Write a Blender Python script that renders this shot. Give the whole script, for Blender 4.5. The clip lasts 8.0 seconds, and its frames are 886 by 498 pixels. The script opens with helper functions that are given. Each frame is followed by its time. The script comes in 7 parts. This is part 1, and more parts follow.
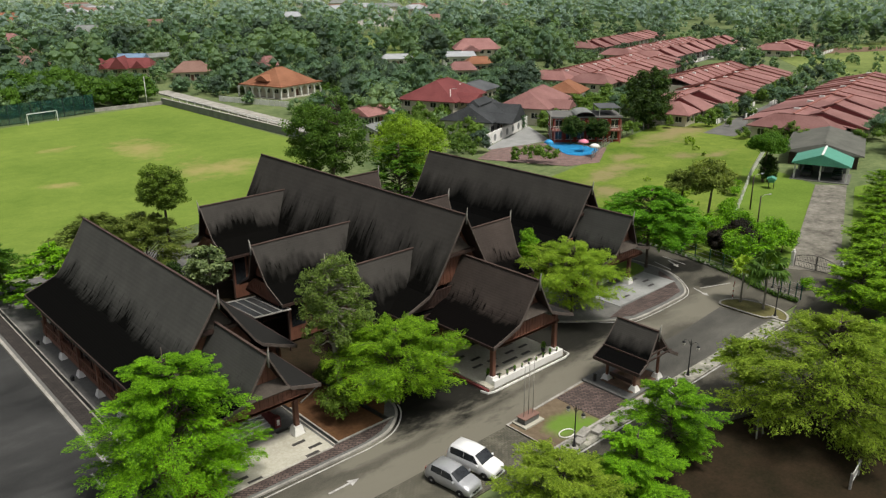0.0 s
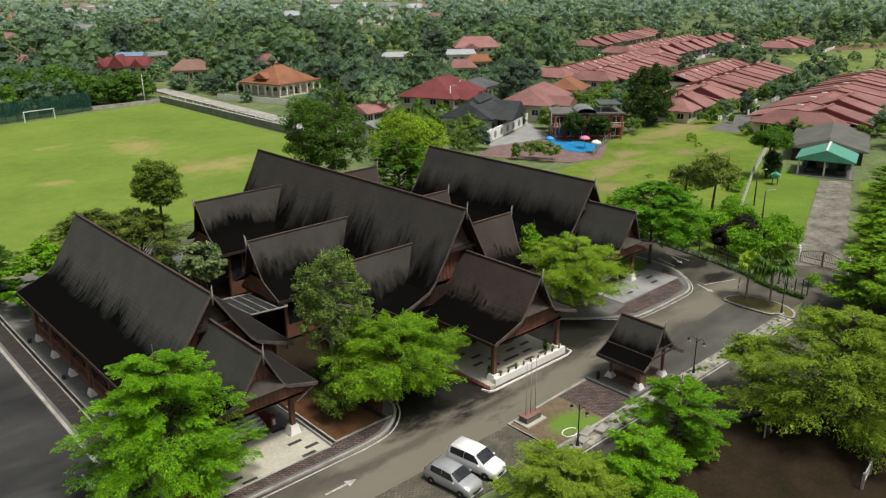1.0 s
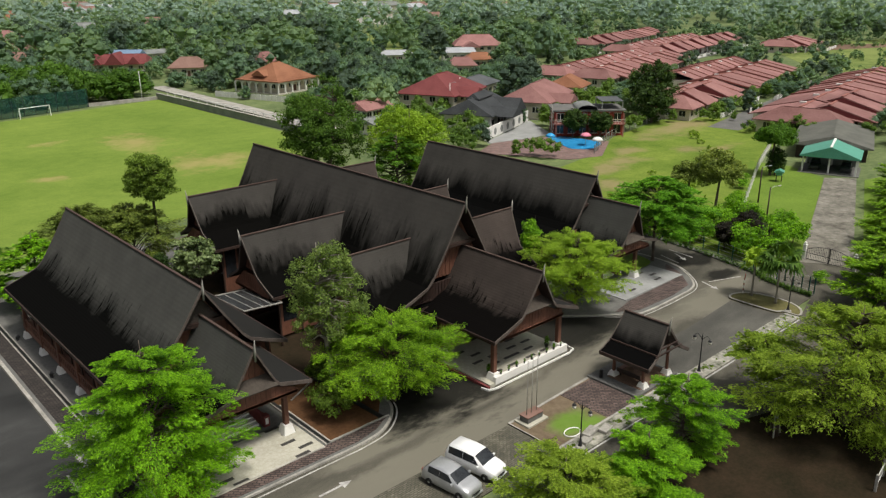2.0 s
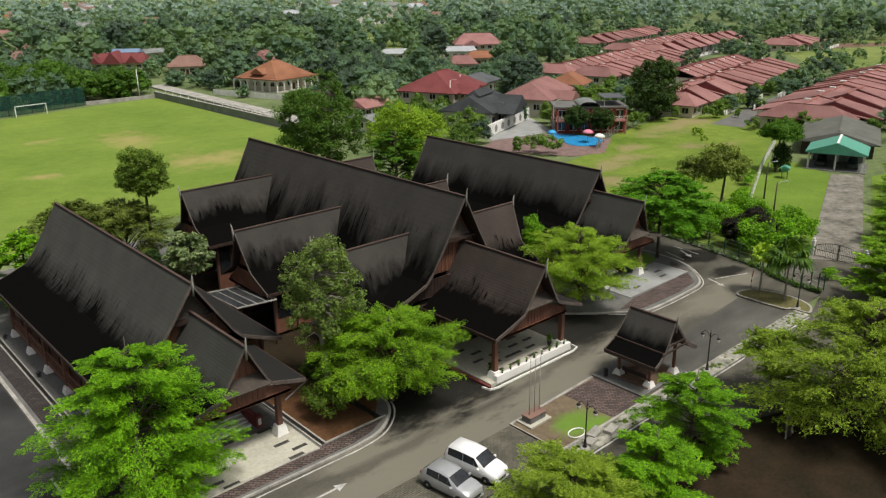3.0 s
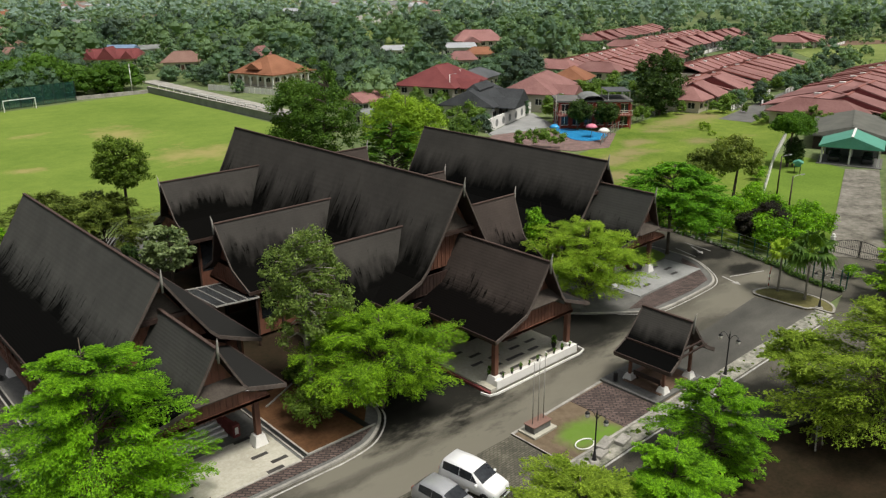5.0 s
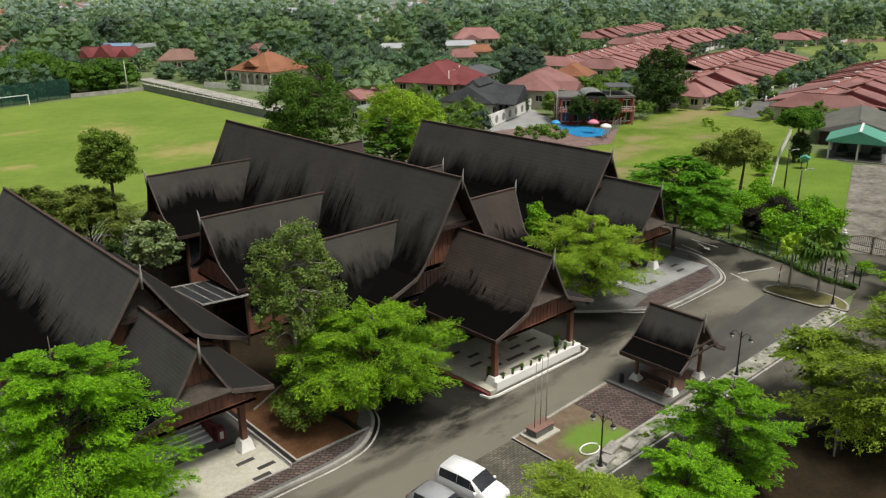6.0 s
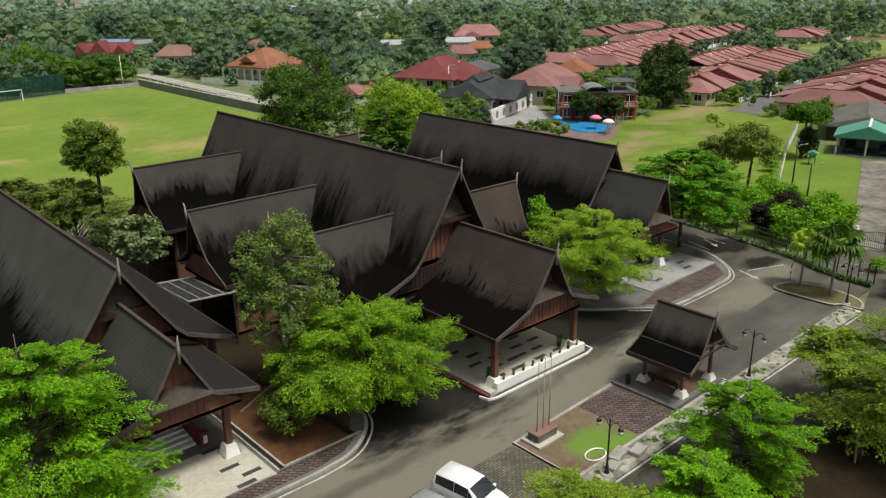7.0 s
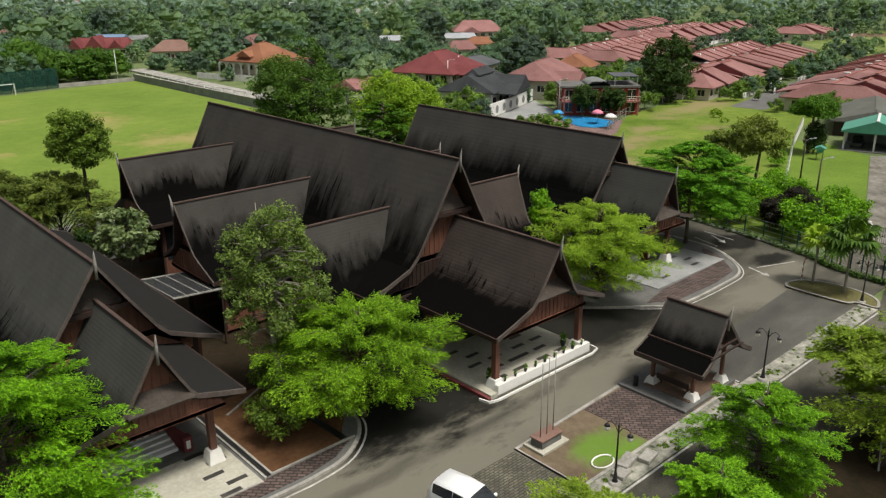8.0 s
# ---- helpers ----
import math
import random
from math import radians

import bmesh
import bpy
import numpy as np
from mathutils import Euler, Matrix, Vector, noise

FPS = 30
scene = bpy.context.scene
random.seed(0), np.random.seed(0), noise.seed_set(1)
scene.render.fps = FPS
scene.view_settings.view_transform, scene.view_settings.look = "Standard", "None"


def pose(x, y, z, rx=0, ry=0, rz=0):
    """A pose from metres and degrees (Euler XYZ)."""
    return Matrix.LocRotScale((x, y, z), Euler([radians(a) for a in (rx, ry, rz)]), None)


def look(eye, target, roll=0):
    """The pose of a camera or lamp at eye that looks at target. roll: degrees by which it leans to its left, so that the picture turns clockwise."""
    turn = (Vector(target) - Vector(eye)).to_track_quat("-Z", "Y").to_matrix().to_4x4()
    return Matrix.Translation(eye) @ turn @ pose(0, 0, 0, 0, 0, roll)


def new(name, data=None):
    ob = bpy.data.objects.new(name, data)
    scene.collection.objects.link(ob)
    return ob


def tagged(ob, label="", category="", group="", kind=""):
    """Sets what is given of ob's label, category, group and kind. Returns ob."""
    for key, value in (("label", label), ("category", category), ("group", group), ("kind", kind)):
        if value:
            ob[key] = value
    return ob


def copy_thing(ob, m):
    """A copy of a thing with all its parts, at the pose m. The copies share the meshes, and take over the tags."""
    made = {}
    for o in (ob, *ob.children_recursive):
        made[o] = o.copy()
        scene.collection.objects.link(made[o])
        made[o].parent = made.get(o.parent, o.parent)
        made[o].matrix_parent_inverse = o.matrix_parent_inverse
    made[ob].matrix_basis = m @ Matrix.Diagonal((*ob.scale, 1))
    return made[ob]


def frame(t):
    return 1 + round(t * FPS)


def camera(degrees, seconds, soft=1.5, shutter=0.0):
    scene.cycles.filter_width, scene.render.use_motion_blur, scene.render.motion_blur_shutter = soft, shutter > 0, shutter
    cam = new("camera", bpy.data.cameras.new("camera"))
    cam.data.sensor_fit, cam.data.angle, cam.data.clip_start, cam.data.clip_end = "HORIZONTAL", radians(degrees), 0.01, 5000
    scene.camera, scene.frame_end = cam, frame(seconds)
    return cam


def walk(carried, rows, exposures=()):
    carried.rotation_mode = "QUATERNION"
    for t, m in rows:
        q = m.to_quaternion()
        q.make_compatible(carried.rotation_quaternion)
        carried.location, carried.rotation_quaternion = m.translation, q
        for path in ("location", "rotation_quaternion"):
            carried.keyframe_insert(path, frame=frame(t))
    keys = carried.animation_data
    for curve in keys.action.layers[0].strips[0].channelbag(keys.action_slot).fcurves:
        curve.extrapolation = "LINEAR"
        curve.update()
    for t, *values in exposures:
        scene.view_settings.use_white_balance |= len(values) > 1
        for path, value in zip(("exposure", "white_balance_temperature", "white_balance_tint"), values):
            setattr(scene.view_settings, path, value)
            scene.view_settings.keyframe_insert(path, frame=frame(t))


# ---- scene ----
cam = camera(59.2, 8.0, 1.3)
PATH = [
    (0, (-48.021, -49.848, 34.355), (-46.752, -48.447, 33.701), -0.5),
    (0.5, (-47.557, -49.393, 33.94), (-46.288, -47.992, 33.285), -0.6),
    (1, (-47.091, -48.89, 33.443), (-45.823, -47.489, 32.789), -0.6),
    (1.5, (-46.537, -48.338, 32.944), (-45.268, -46.938, 32.29), -0.5),
    (3, (-44.622, -46.466, 31.156), (-43.354, -45.063, 30.506), -0.6),
    (3.5, (-43.856, -45.739, 30.651), (-42.589, -44.335, 30.001), -0.5),
    (4, (-43.017, -44.95, 30.109), (-41.75, -43.546, 29.459), -0.5),
    (4.5, (-42.134, -44.112, 29.569), (-40.867, -42.708, 28.92), -0.5),
    (6, (-39.373, -41.521, 27.623), (-38.105, -40.115, 26.977), -0.6),
    (6.5, (-38.46, -40.666, 26.99), (-37.192, -39.26, 26.343), -0.5),
    (7, (-37.564, -39.767, 26.379), (-36.297, -38.362, 25.732), -0.5),
    (7.5, (-36.689, -38.869, 25.783), (-35.422, -37.464, 25.135), -0.5),
    (8, (-35.853, -37.962, 25.261), (-34.585, -36.559, 24.61), -0.4),
]
walk(cam, [(t, look(eye, target, roll)) for t, eye, target, roll in PATH])

# ---- light ----
# a bright overcast sky with a soft high sun
SUN_AZ, SUN_EL = radians(280), radians(66)      # direction towards the sun, from +x counter-clockwise
world = bpy.data.worlds.new("sky")
scene.world = world
world.use_nodes = True
wn = world.node_tree
sky = wn.nodes.new("ShaderNodeTexSky")
sky.sky_type, sky.sun_disc = "NISHITA", False
sky.sun_elevation, sky.sun_rotation = SUN_EL, radians(90) - SUN_AZ
sky.air_density, sky.dust_density, sky.ozone_density = 1.0, 6.0, 1.0
pale = wn.nodes.new("ShaderNodeHueSaturation")
pale.inputs["Saturation"].default_value = 0.26
wn.nodes["Background"].inputs["Strength"].default_value = 0.100
wn.links.new(sky.outputs["Color"], pale.inputs["Color"])
wn.links.new(pale.outputs["Color"], wn.nodes["Background"].inputs["Color"])
sun = new("sun", bpy.data.lights.new("sun", "SUN"))
sun.data.energy, sun.data.angle, sun.data.color = 3.35, radians(12), (1.0, 0.95, 0.86)
sun.matrix_world = look((0, 0, 0), (-math.cos(SUN_AZ) * math.cos(SUN_EL), -math.sin(SUN_AZ) * math.cos(SUN_EL), -math.sin(SUN_EL)))
scene.view_settings.exposure = 0.0


# ---- materials ----
def nodes_of(name):
    m = bpy.data.materials.new(name)
    m.use_nodes = True
    nt = m.node_tree
    return m, nt, nt.nodes["Principled BSDF"]


def add(nt, kind, **values):
    n = nt.nodes.new(kind)
    for k, v in values.items():
        n.inputs[k.replace("_", " ")].default_value = v
    return n


def ramp(nt, fac, stops):
    n = nt.nodes.new("ShaderNodeValToRGB")
    e = n.color_ramp.elements
    while len(e) < len(stops):
        e.new(0.5)
    for el, (p, c) in zip(e, stops):
        el.position = p
        el.color = (*c, 1) if len(c) == 3 else (c[0], c[0], c[0], 1)
    nt.links.new(fac, n.inputs["Fac"])
    return n.outputs["Color"]


def mix(nt, fac, a, b, blend="MIX"):
    n = nt.nodes.new("ShaderNodeMix")
    n.data_type, n.blend_type = "RGBA", blend
    for value, socket in ((fac, n.inputs[0]), (a, n.inputs[6]), (b, n.inputs[7])):
        if isinstance(value, (int, float)):
            socket.default_value = value
        elif isinstance(value, tuple):
            socket.default_value = (*value, 1)
        else:
            nt.links.new(value, socket)
    return n.outputs[2]


def place(nt, scale=(1, 1, 1)):
    g = nt.nodes.new("ShaderNodeNewGeometry")
    m = add(nt, "ShaderNodeMapping", Scale=scale)
    nt.links.new(g.outputs["Position"], m.inputs["Vector"])
    return m.outputs["Vector"]


def grain(nt, scale, detail=4.0, rough=0.6, stretch=(1, 1, 1)):
    n = add(nt, "ShaderNodeTexNoise", Scale=scale, Detail=detail, Roughness=rough)
    nt.links.new(place(nt, stretch), n.inputs["Vector"])
    return n.outputs["Fac"]


def relief(nt, bsdf, height, strength=0.3, distance=0.02):
    b = add(nt, "ShaderNodeBump", Strength=strength, Distance=distance)
    nt.links.new(height, b.inputs["Height"])
    nt.links.new(b.outputs["Normal"], bsdf.inputs["Normal"])


def surface(name, dark, light, big=0.25, small=6.0, rough=0.8, bump=0.25, per_piece=0.0, metal=0.0, stretch=(1, 1, 1)):
    """A surface with stains at one scale and grain at another."""
    m, nt, b = nodes_of(name)
    a = grain(nt, big, 5, 0.6)
    f = grain(nt, small, 4, 0.7, stretch)
    blend = mix(nt, 0.45, a, f)
    c = ramp(nt, blend, [(0.33, dark), (0.68, light)])
    if per_piece:
        oi = nt.nodes.new("ShaderNodeObjectInfo")
        c = mix(nt, 1.0, c, ramp(nt, oi.outputs["Random"], [(0, (1 - per_piece,)), (1, (1 + per_piece,))]), "MULTIPLY")
    nt.links.new(c, b.inputs["Base Color"])
    b.inputs["Roughness"].default_value, b.inputs["Metallic"].default_value = rough, metal
    b.inputs["Specular IOR Level"].default_value = 0.12 if rough > 0.74 else 0.5
    relief(nt, b, f, bump)
    return m


def near_spot(nt, ragged, x, y, rx, ry, most=0.95):
    """1 round a spot on the ground, fading raggedly past its reach."""
    mp = nt.nodes.new("ShaderNodeMapping")
    g = nt.nodes.new("ShaderNodeNewGeometry")
    nt.links.new(g.outputs["Position"], mp.inputs["Vector"])
    mp.inputs["Scale"].default_value = (1 / rx, 1 / ry, 0)
    mp.inputs["Location"].default_value = (-x / rx, -y / ry, 0)
    ln = nt.nodes.new("ShaderNodeVectorMath")
    ln.operation = "LENGTH"
    nt.links.new(mp.outputs["Vector"], ln.inputs[0])
    w = nt.nodes.new("ShaderNodeMath")
    w.operation = "MULTIPLY_ADD"
    nt.links.new(ragged, w.inputs[0])
    w.inputs[1].default_value = 2.4
    nt.links.new(ln.outputs["Value"], w.inputs[2])
    mr = nt.nodes.new("ShaderNodeMapRange")
    mr.inputs["From Min"].default_value, mr.inputs["From Max"].default_value = 2.85, 2.15
    mr.inputs["To Max"].default_value = most
    nt.links.new(w.outputs[0], mr.inputs["Value"])
    return mr.outputs["Result"]


def tarmac(name, dark, light, wet_shade=(), worn=()):
    """Old asphalt: broad worn and wet patches, small stains, fine stone, and dark spots for painted shade."""
    m, nt, b = nodes_of(name)
    broad, small, fine = grain(nt, 0.10, 4, 0.55, (0.55, 1.25, 1)), grain(nt, 0.55, 7, 0.68, (0.6, 1.3, 1)), grain(nt, 14.0, 2, 0.6)
    f = mix(nt, 0.33, broad, small)
    c = ramp(nt, f, [(0.36, dark), (0.48, tuple(0.42 * a + 0.58 * d for a, d in zip(light, dark))), (0.64, light)])
    c = mix(nt, 0.25, c, ramp(nt, fine, [(0.3, tuple(0.5 * a for a in dark)), (0.7, light)]))
    for spots, tone in ((worn, light), (wet_shade, tuple(0.75 * a for a in dark))):
        for x, y, rx, ry in spots:
            c = mix(nt, near_spot(nt, small, x, y, rx, ry), c, tone)
    nt.links.new(c, b.inputs["Base Color"])
    nt.links.new(ramp(nt, f, [(0.36, (0.48,)), (0.55, (0.85,))]), b.inputs["Roughness"])
    b.inputs["Specular IOR Level"].default_value = 0.1
    relief(nt, b, fine, 0.2)
    return m


def leafage(name, dark, light, shine=0.18, through_light=0.4, patch=0.55, single=0.42):
    """Leaves: a tint for every leaf, another for every bough, and light coming through."""
    m, nt, b = nodes_of(name)
    g = nt.nodes.new("ShaderNodeNewGeometry")
    big = grain(nt, patch, 3, 0.6)
    f = mix(nt, 1 - single, g.outputs["Random Per Island"], big)
    c = ramp(nt, f, [(0.26, dark), (0.74, light)])
    oi = nt.nodes.new("ShaderNodeObjectInfo")
    c = mix(nt, 1.0, c, ramp(nt, oi.outputs["Random"], [(0, (0.82, 0.85, 0.8)), (1, (1.12, 1.1, 1.05))]), "MULTIPLY")
    nt.links.new(c, b.inputs["Base Color"])
    b.inputs["Roughness"].default_value = 0.55
    b.inputs["Specular IOR Level"].default_value = shine
    t = nt.nodes.new("ShaderNodeBsdfTranslucent")
    nt.links.new(mix(nt, 1.0, c, (1.3, 1.25, 0.5), "MULTIPLY"), t.inputs["Color"])
    s = nt.nodes.new("ShaderNodeMixShader")
    s.inputs["Fac"].default_value = through_light
    nt.links.new(b.outputs["BSDF"], s.inputs[1])
    nt.links.new(t.outputs["BSDF"], s.inputs[2])
    nt.links.new(s.outputs["Shader"], nt.nodes["Material Output"].inputs["Surface"])
    return m


def shingle(name, base, worn, algae, ragged=1.0, climb=0.0):
    """Dark shingles; black algae grows on the low flare and runs up in streaks. UV: metres along the eave, 0 at the ridge to 2 at the eave."""
    m, nt, b = nodes_of(name)
    uv = nt.nodes.new("ShaderNodeUVMap")
    sep = nt.nodes.new("ShaderNodeSeparateXYZ")
    nt.links.new(uv.outputs["UV"], sep.inputs["Vector"])
    mp = add(nt, "ShaderNodeMapping", Scale=(1.5, 2.2, 1))
    nt.links.new(uv.outputs["UV"], mp.inputs["Vector"])
    st = add(nt, "ShaderNodeTexNoise", Scale=1.0, Detail=5.0, Roughness=0.6)
    nt.links.new(mp.outputs["Vector"], st.inputs["Vector"])
    mp2 = add(nt, "ShaderNodeMapping", Scale=(0.30, 0.45, 1))
    nt.links.new(uv.outputs["UV"], mp2.inputs["Vector"])
    wide = add(nt, "ShaderNodeTexNoise", Scale=1.0, Detail=3.0, Roughness=0.6)
    nt.links.new(mp2.outputs["Vector"], wide.inputs["Vector"])
    def madd(x, k, y):
        n = nt.nodes.new("ShaderNodeMath")
        n.operation = "MULTIPLY_ADD"
        nt.links.new(x, n.inputs[0])
        n.inputs[1].default_value = k
        nt.links.new(y, n.inputs[2])
        return n.outputs[0]

    def span(x, lo, hi):
        n = nt.nodes.new("ShaderNodeMapRange")
        n.inputs["From Min"].default_value, n.inputs["From Max"].default_value = lo, hi
        nt.links.new(x, n.inputs["Value"])
        return n.outputs["Result"]

    front = span(madd(st.outputs["Fac"], 0.3 + 0.45 * ragged, madd(wide.outputs["Fac"], 0.35 + 1.15 * ragged, sep.outputs["Y"])), 1.18 + 0.31 * ragged - climb, 1.60 + 0.45 * ragged - climb)
    mp3 = add(nt, "ShaderNodeMapping", Scale=(3.2, 2.4, 1))
    nt.links.new(uv.outputs["UV"], mp3.inputs["Vector"])
    dash = add(nt, "ShaderNodeTexNoise", Scale=1.0, Detail=4.0, Roughness=0.6)
    nt.links.new(mp3.outputs["Vector"], dash.inputs["Vector"])
    dashes = span(madd(dash.outputs["Fac"], 2.6, madd(wide.outputs["Fac"], 1.5, sep.outputs["Y"])), 3.08 - 0.42 * ragged, 3.38 - 0.42 * ragged)
    cover = nt.nodes.new("ShaderNodeMath")
    cover.operation = "MAXIMUM"
    nt.links.new(front, cover.inputs[0])
    nt.links.new(dashes, cover.inputs[1])
    patch = grain(nt, 0.35, 4, 0.65)
    fine = grain(nt, 9.0, 3, 0.7)
    c = ramp(nt, mix(nt, 0.35, patch, fine), [(0.3, base), (0.72, worn)])
    c = mix(nt, cover.outputs[0], c, algae)
    nt.links.new(c, b.inputs["Base Color"])
    b.inputs["Roughness"].default_value = 0.85
    b.inputs["Specular IOR Level"].default_value = 0.0
    wave = add(nt, "ShaderNodeTexWave", Scale=5.2, Distortion=0.4)
    wave.bands_direction = "Y"
    nt.links.new(uv.outputs["UV"], wave.inputs["Vector"])
    relief(nt, b, mix(nt, 0.5, wave.outputs["Color"], fine), 0.25, 0.03)
    return m


def worn_field(name, dark, light, sand, spots):
    """Mown grass, worn to sand round the spots (x, y, reach along x, reach along y)."""
    m, nt, b = nodes_of(name)
    fine, big = grain(nt, 2.2, 4, 0.7), grain(nt, 0.05, 5, 0.6)
    c = ramp(nt, mix(nt, 0.5, mix(nt, 0.45, fine, grain(nt, 0.4, 5, 0.7)), big), [(0.37, dark), (0.63, light)])
    ragged = grain(nt, 0.13, 6, 0.7)
    for x, y, rx, ry in spots:
        mp = nt.nodes.new("ShaderNodeMapping")
        g = nt.nodes.new("ShaderNodeNewGeometry")
        nt.links.new(g.outputs["Position"], mp.inputs["Vector"])
        mp.inputs["Scale"].default_value = (1 / rx, 1 / ry, 0)
        mp.inputs["Location"].default_value = (-x / rx, -y / ry, 0)
        ln = nt.nodes.new("ShaderNodeVectorMath")
        ln.operation = "LENGTH"
        nt.links.new(mp.outputs["Vector"], ln.inputs[0])
        w = nt.nodes.new("ShaderNodeMath")
        w.operation = "MULTIPLY_ADD"
        nt.links.new(ragged, w.inputs[0])
        w.inputs[1].default_value = 3.4
        nt.links.new(ln.outputs["Value"], w.inputs[2])
        mr = nt.nodes.new("ShaderNodeMapRange")
        mr.inputs["From Min"].default_value, mr.inputs["From Max"].default_value = 2.7, 1.9
        mr.inputs["To Max"].default_value = 0.7
        nt.links.new(w.outputs[0], mr.inputs["Value"])
        c = mix(nt, mr.outputs["Result"], c, sand)
    nt.links.new(c, b.inputs["Base Color"])
    b.inputs["Roughness"].default_value = 0.95
    b.inputs["Specular IOR Level"].default_value = 0.1
    relief(nt, b, fine, 0.4)
    return m


def laid(name, dark, light, joint, size=0.5, turn=45):
    """Small pavers laid in courses."""
    m, nt, b = nodes_of(name)
    mp = nt.nodes.new("ShaderNodeMapping")
    mp.inputs["Rotation"].default_value = (0, 0, radians(turn))
    nt.links.new(place(nt), mp.inputs["Vector"])
    br = add(nt, "ShaderNodeTexBrick", Scale=1.0, Mortar_Size=size * 0.07, Brick_Width=size, Row_Height=size * 0.5)
    br.inputs["Color1"].default_value, br.inputs["Color2"].default_value, br.inputs["Mortar"].default_value = (*dark, 1), (*light, 1), (*joint, 1)
    nt.links.new(mp.outputs["Vector"], br.inputs["Vector"])
    wear = ramp(nt, grain(nt, 0.7, 5, 0.7), [(0.3, (0.55,)), (0.7, (1.25,))])
    nt.links.new(mix(nt, 1.0, br.outputs["Color"], wear, "MULTIPLY"), b.inputs["Base Color"])
    b.inputs["Roughness"].default_value = 0.85
    relief(nt, b, br.outputs["Fac"], -0.5)
    return m


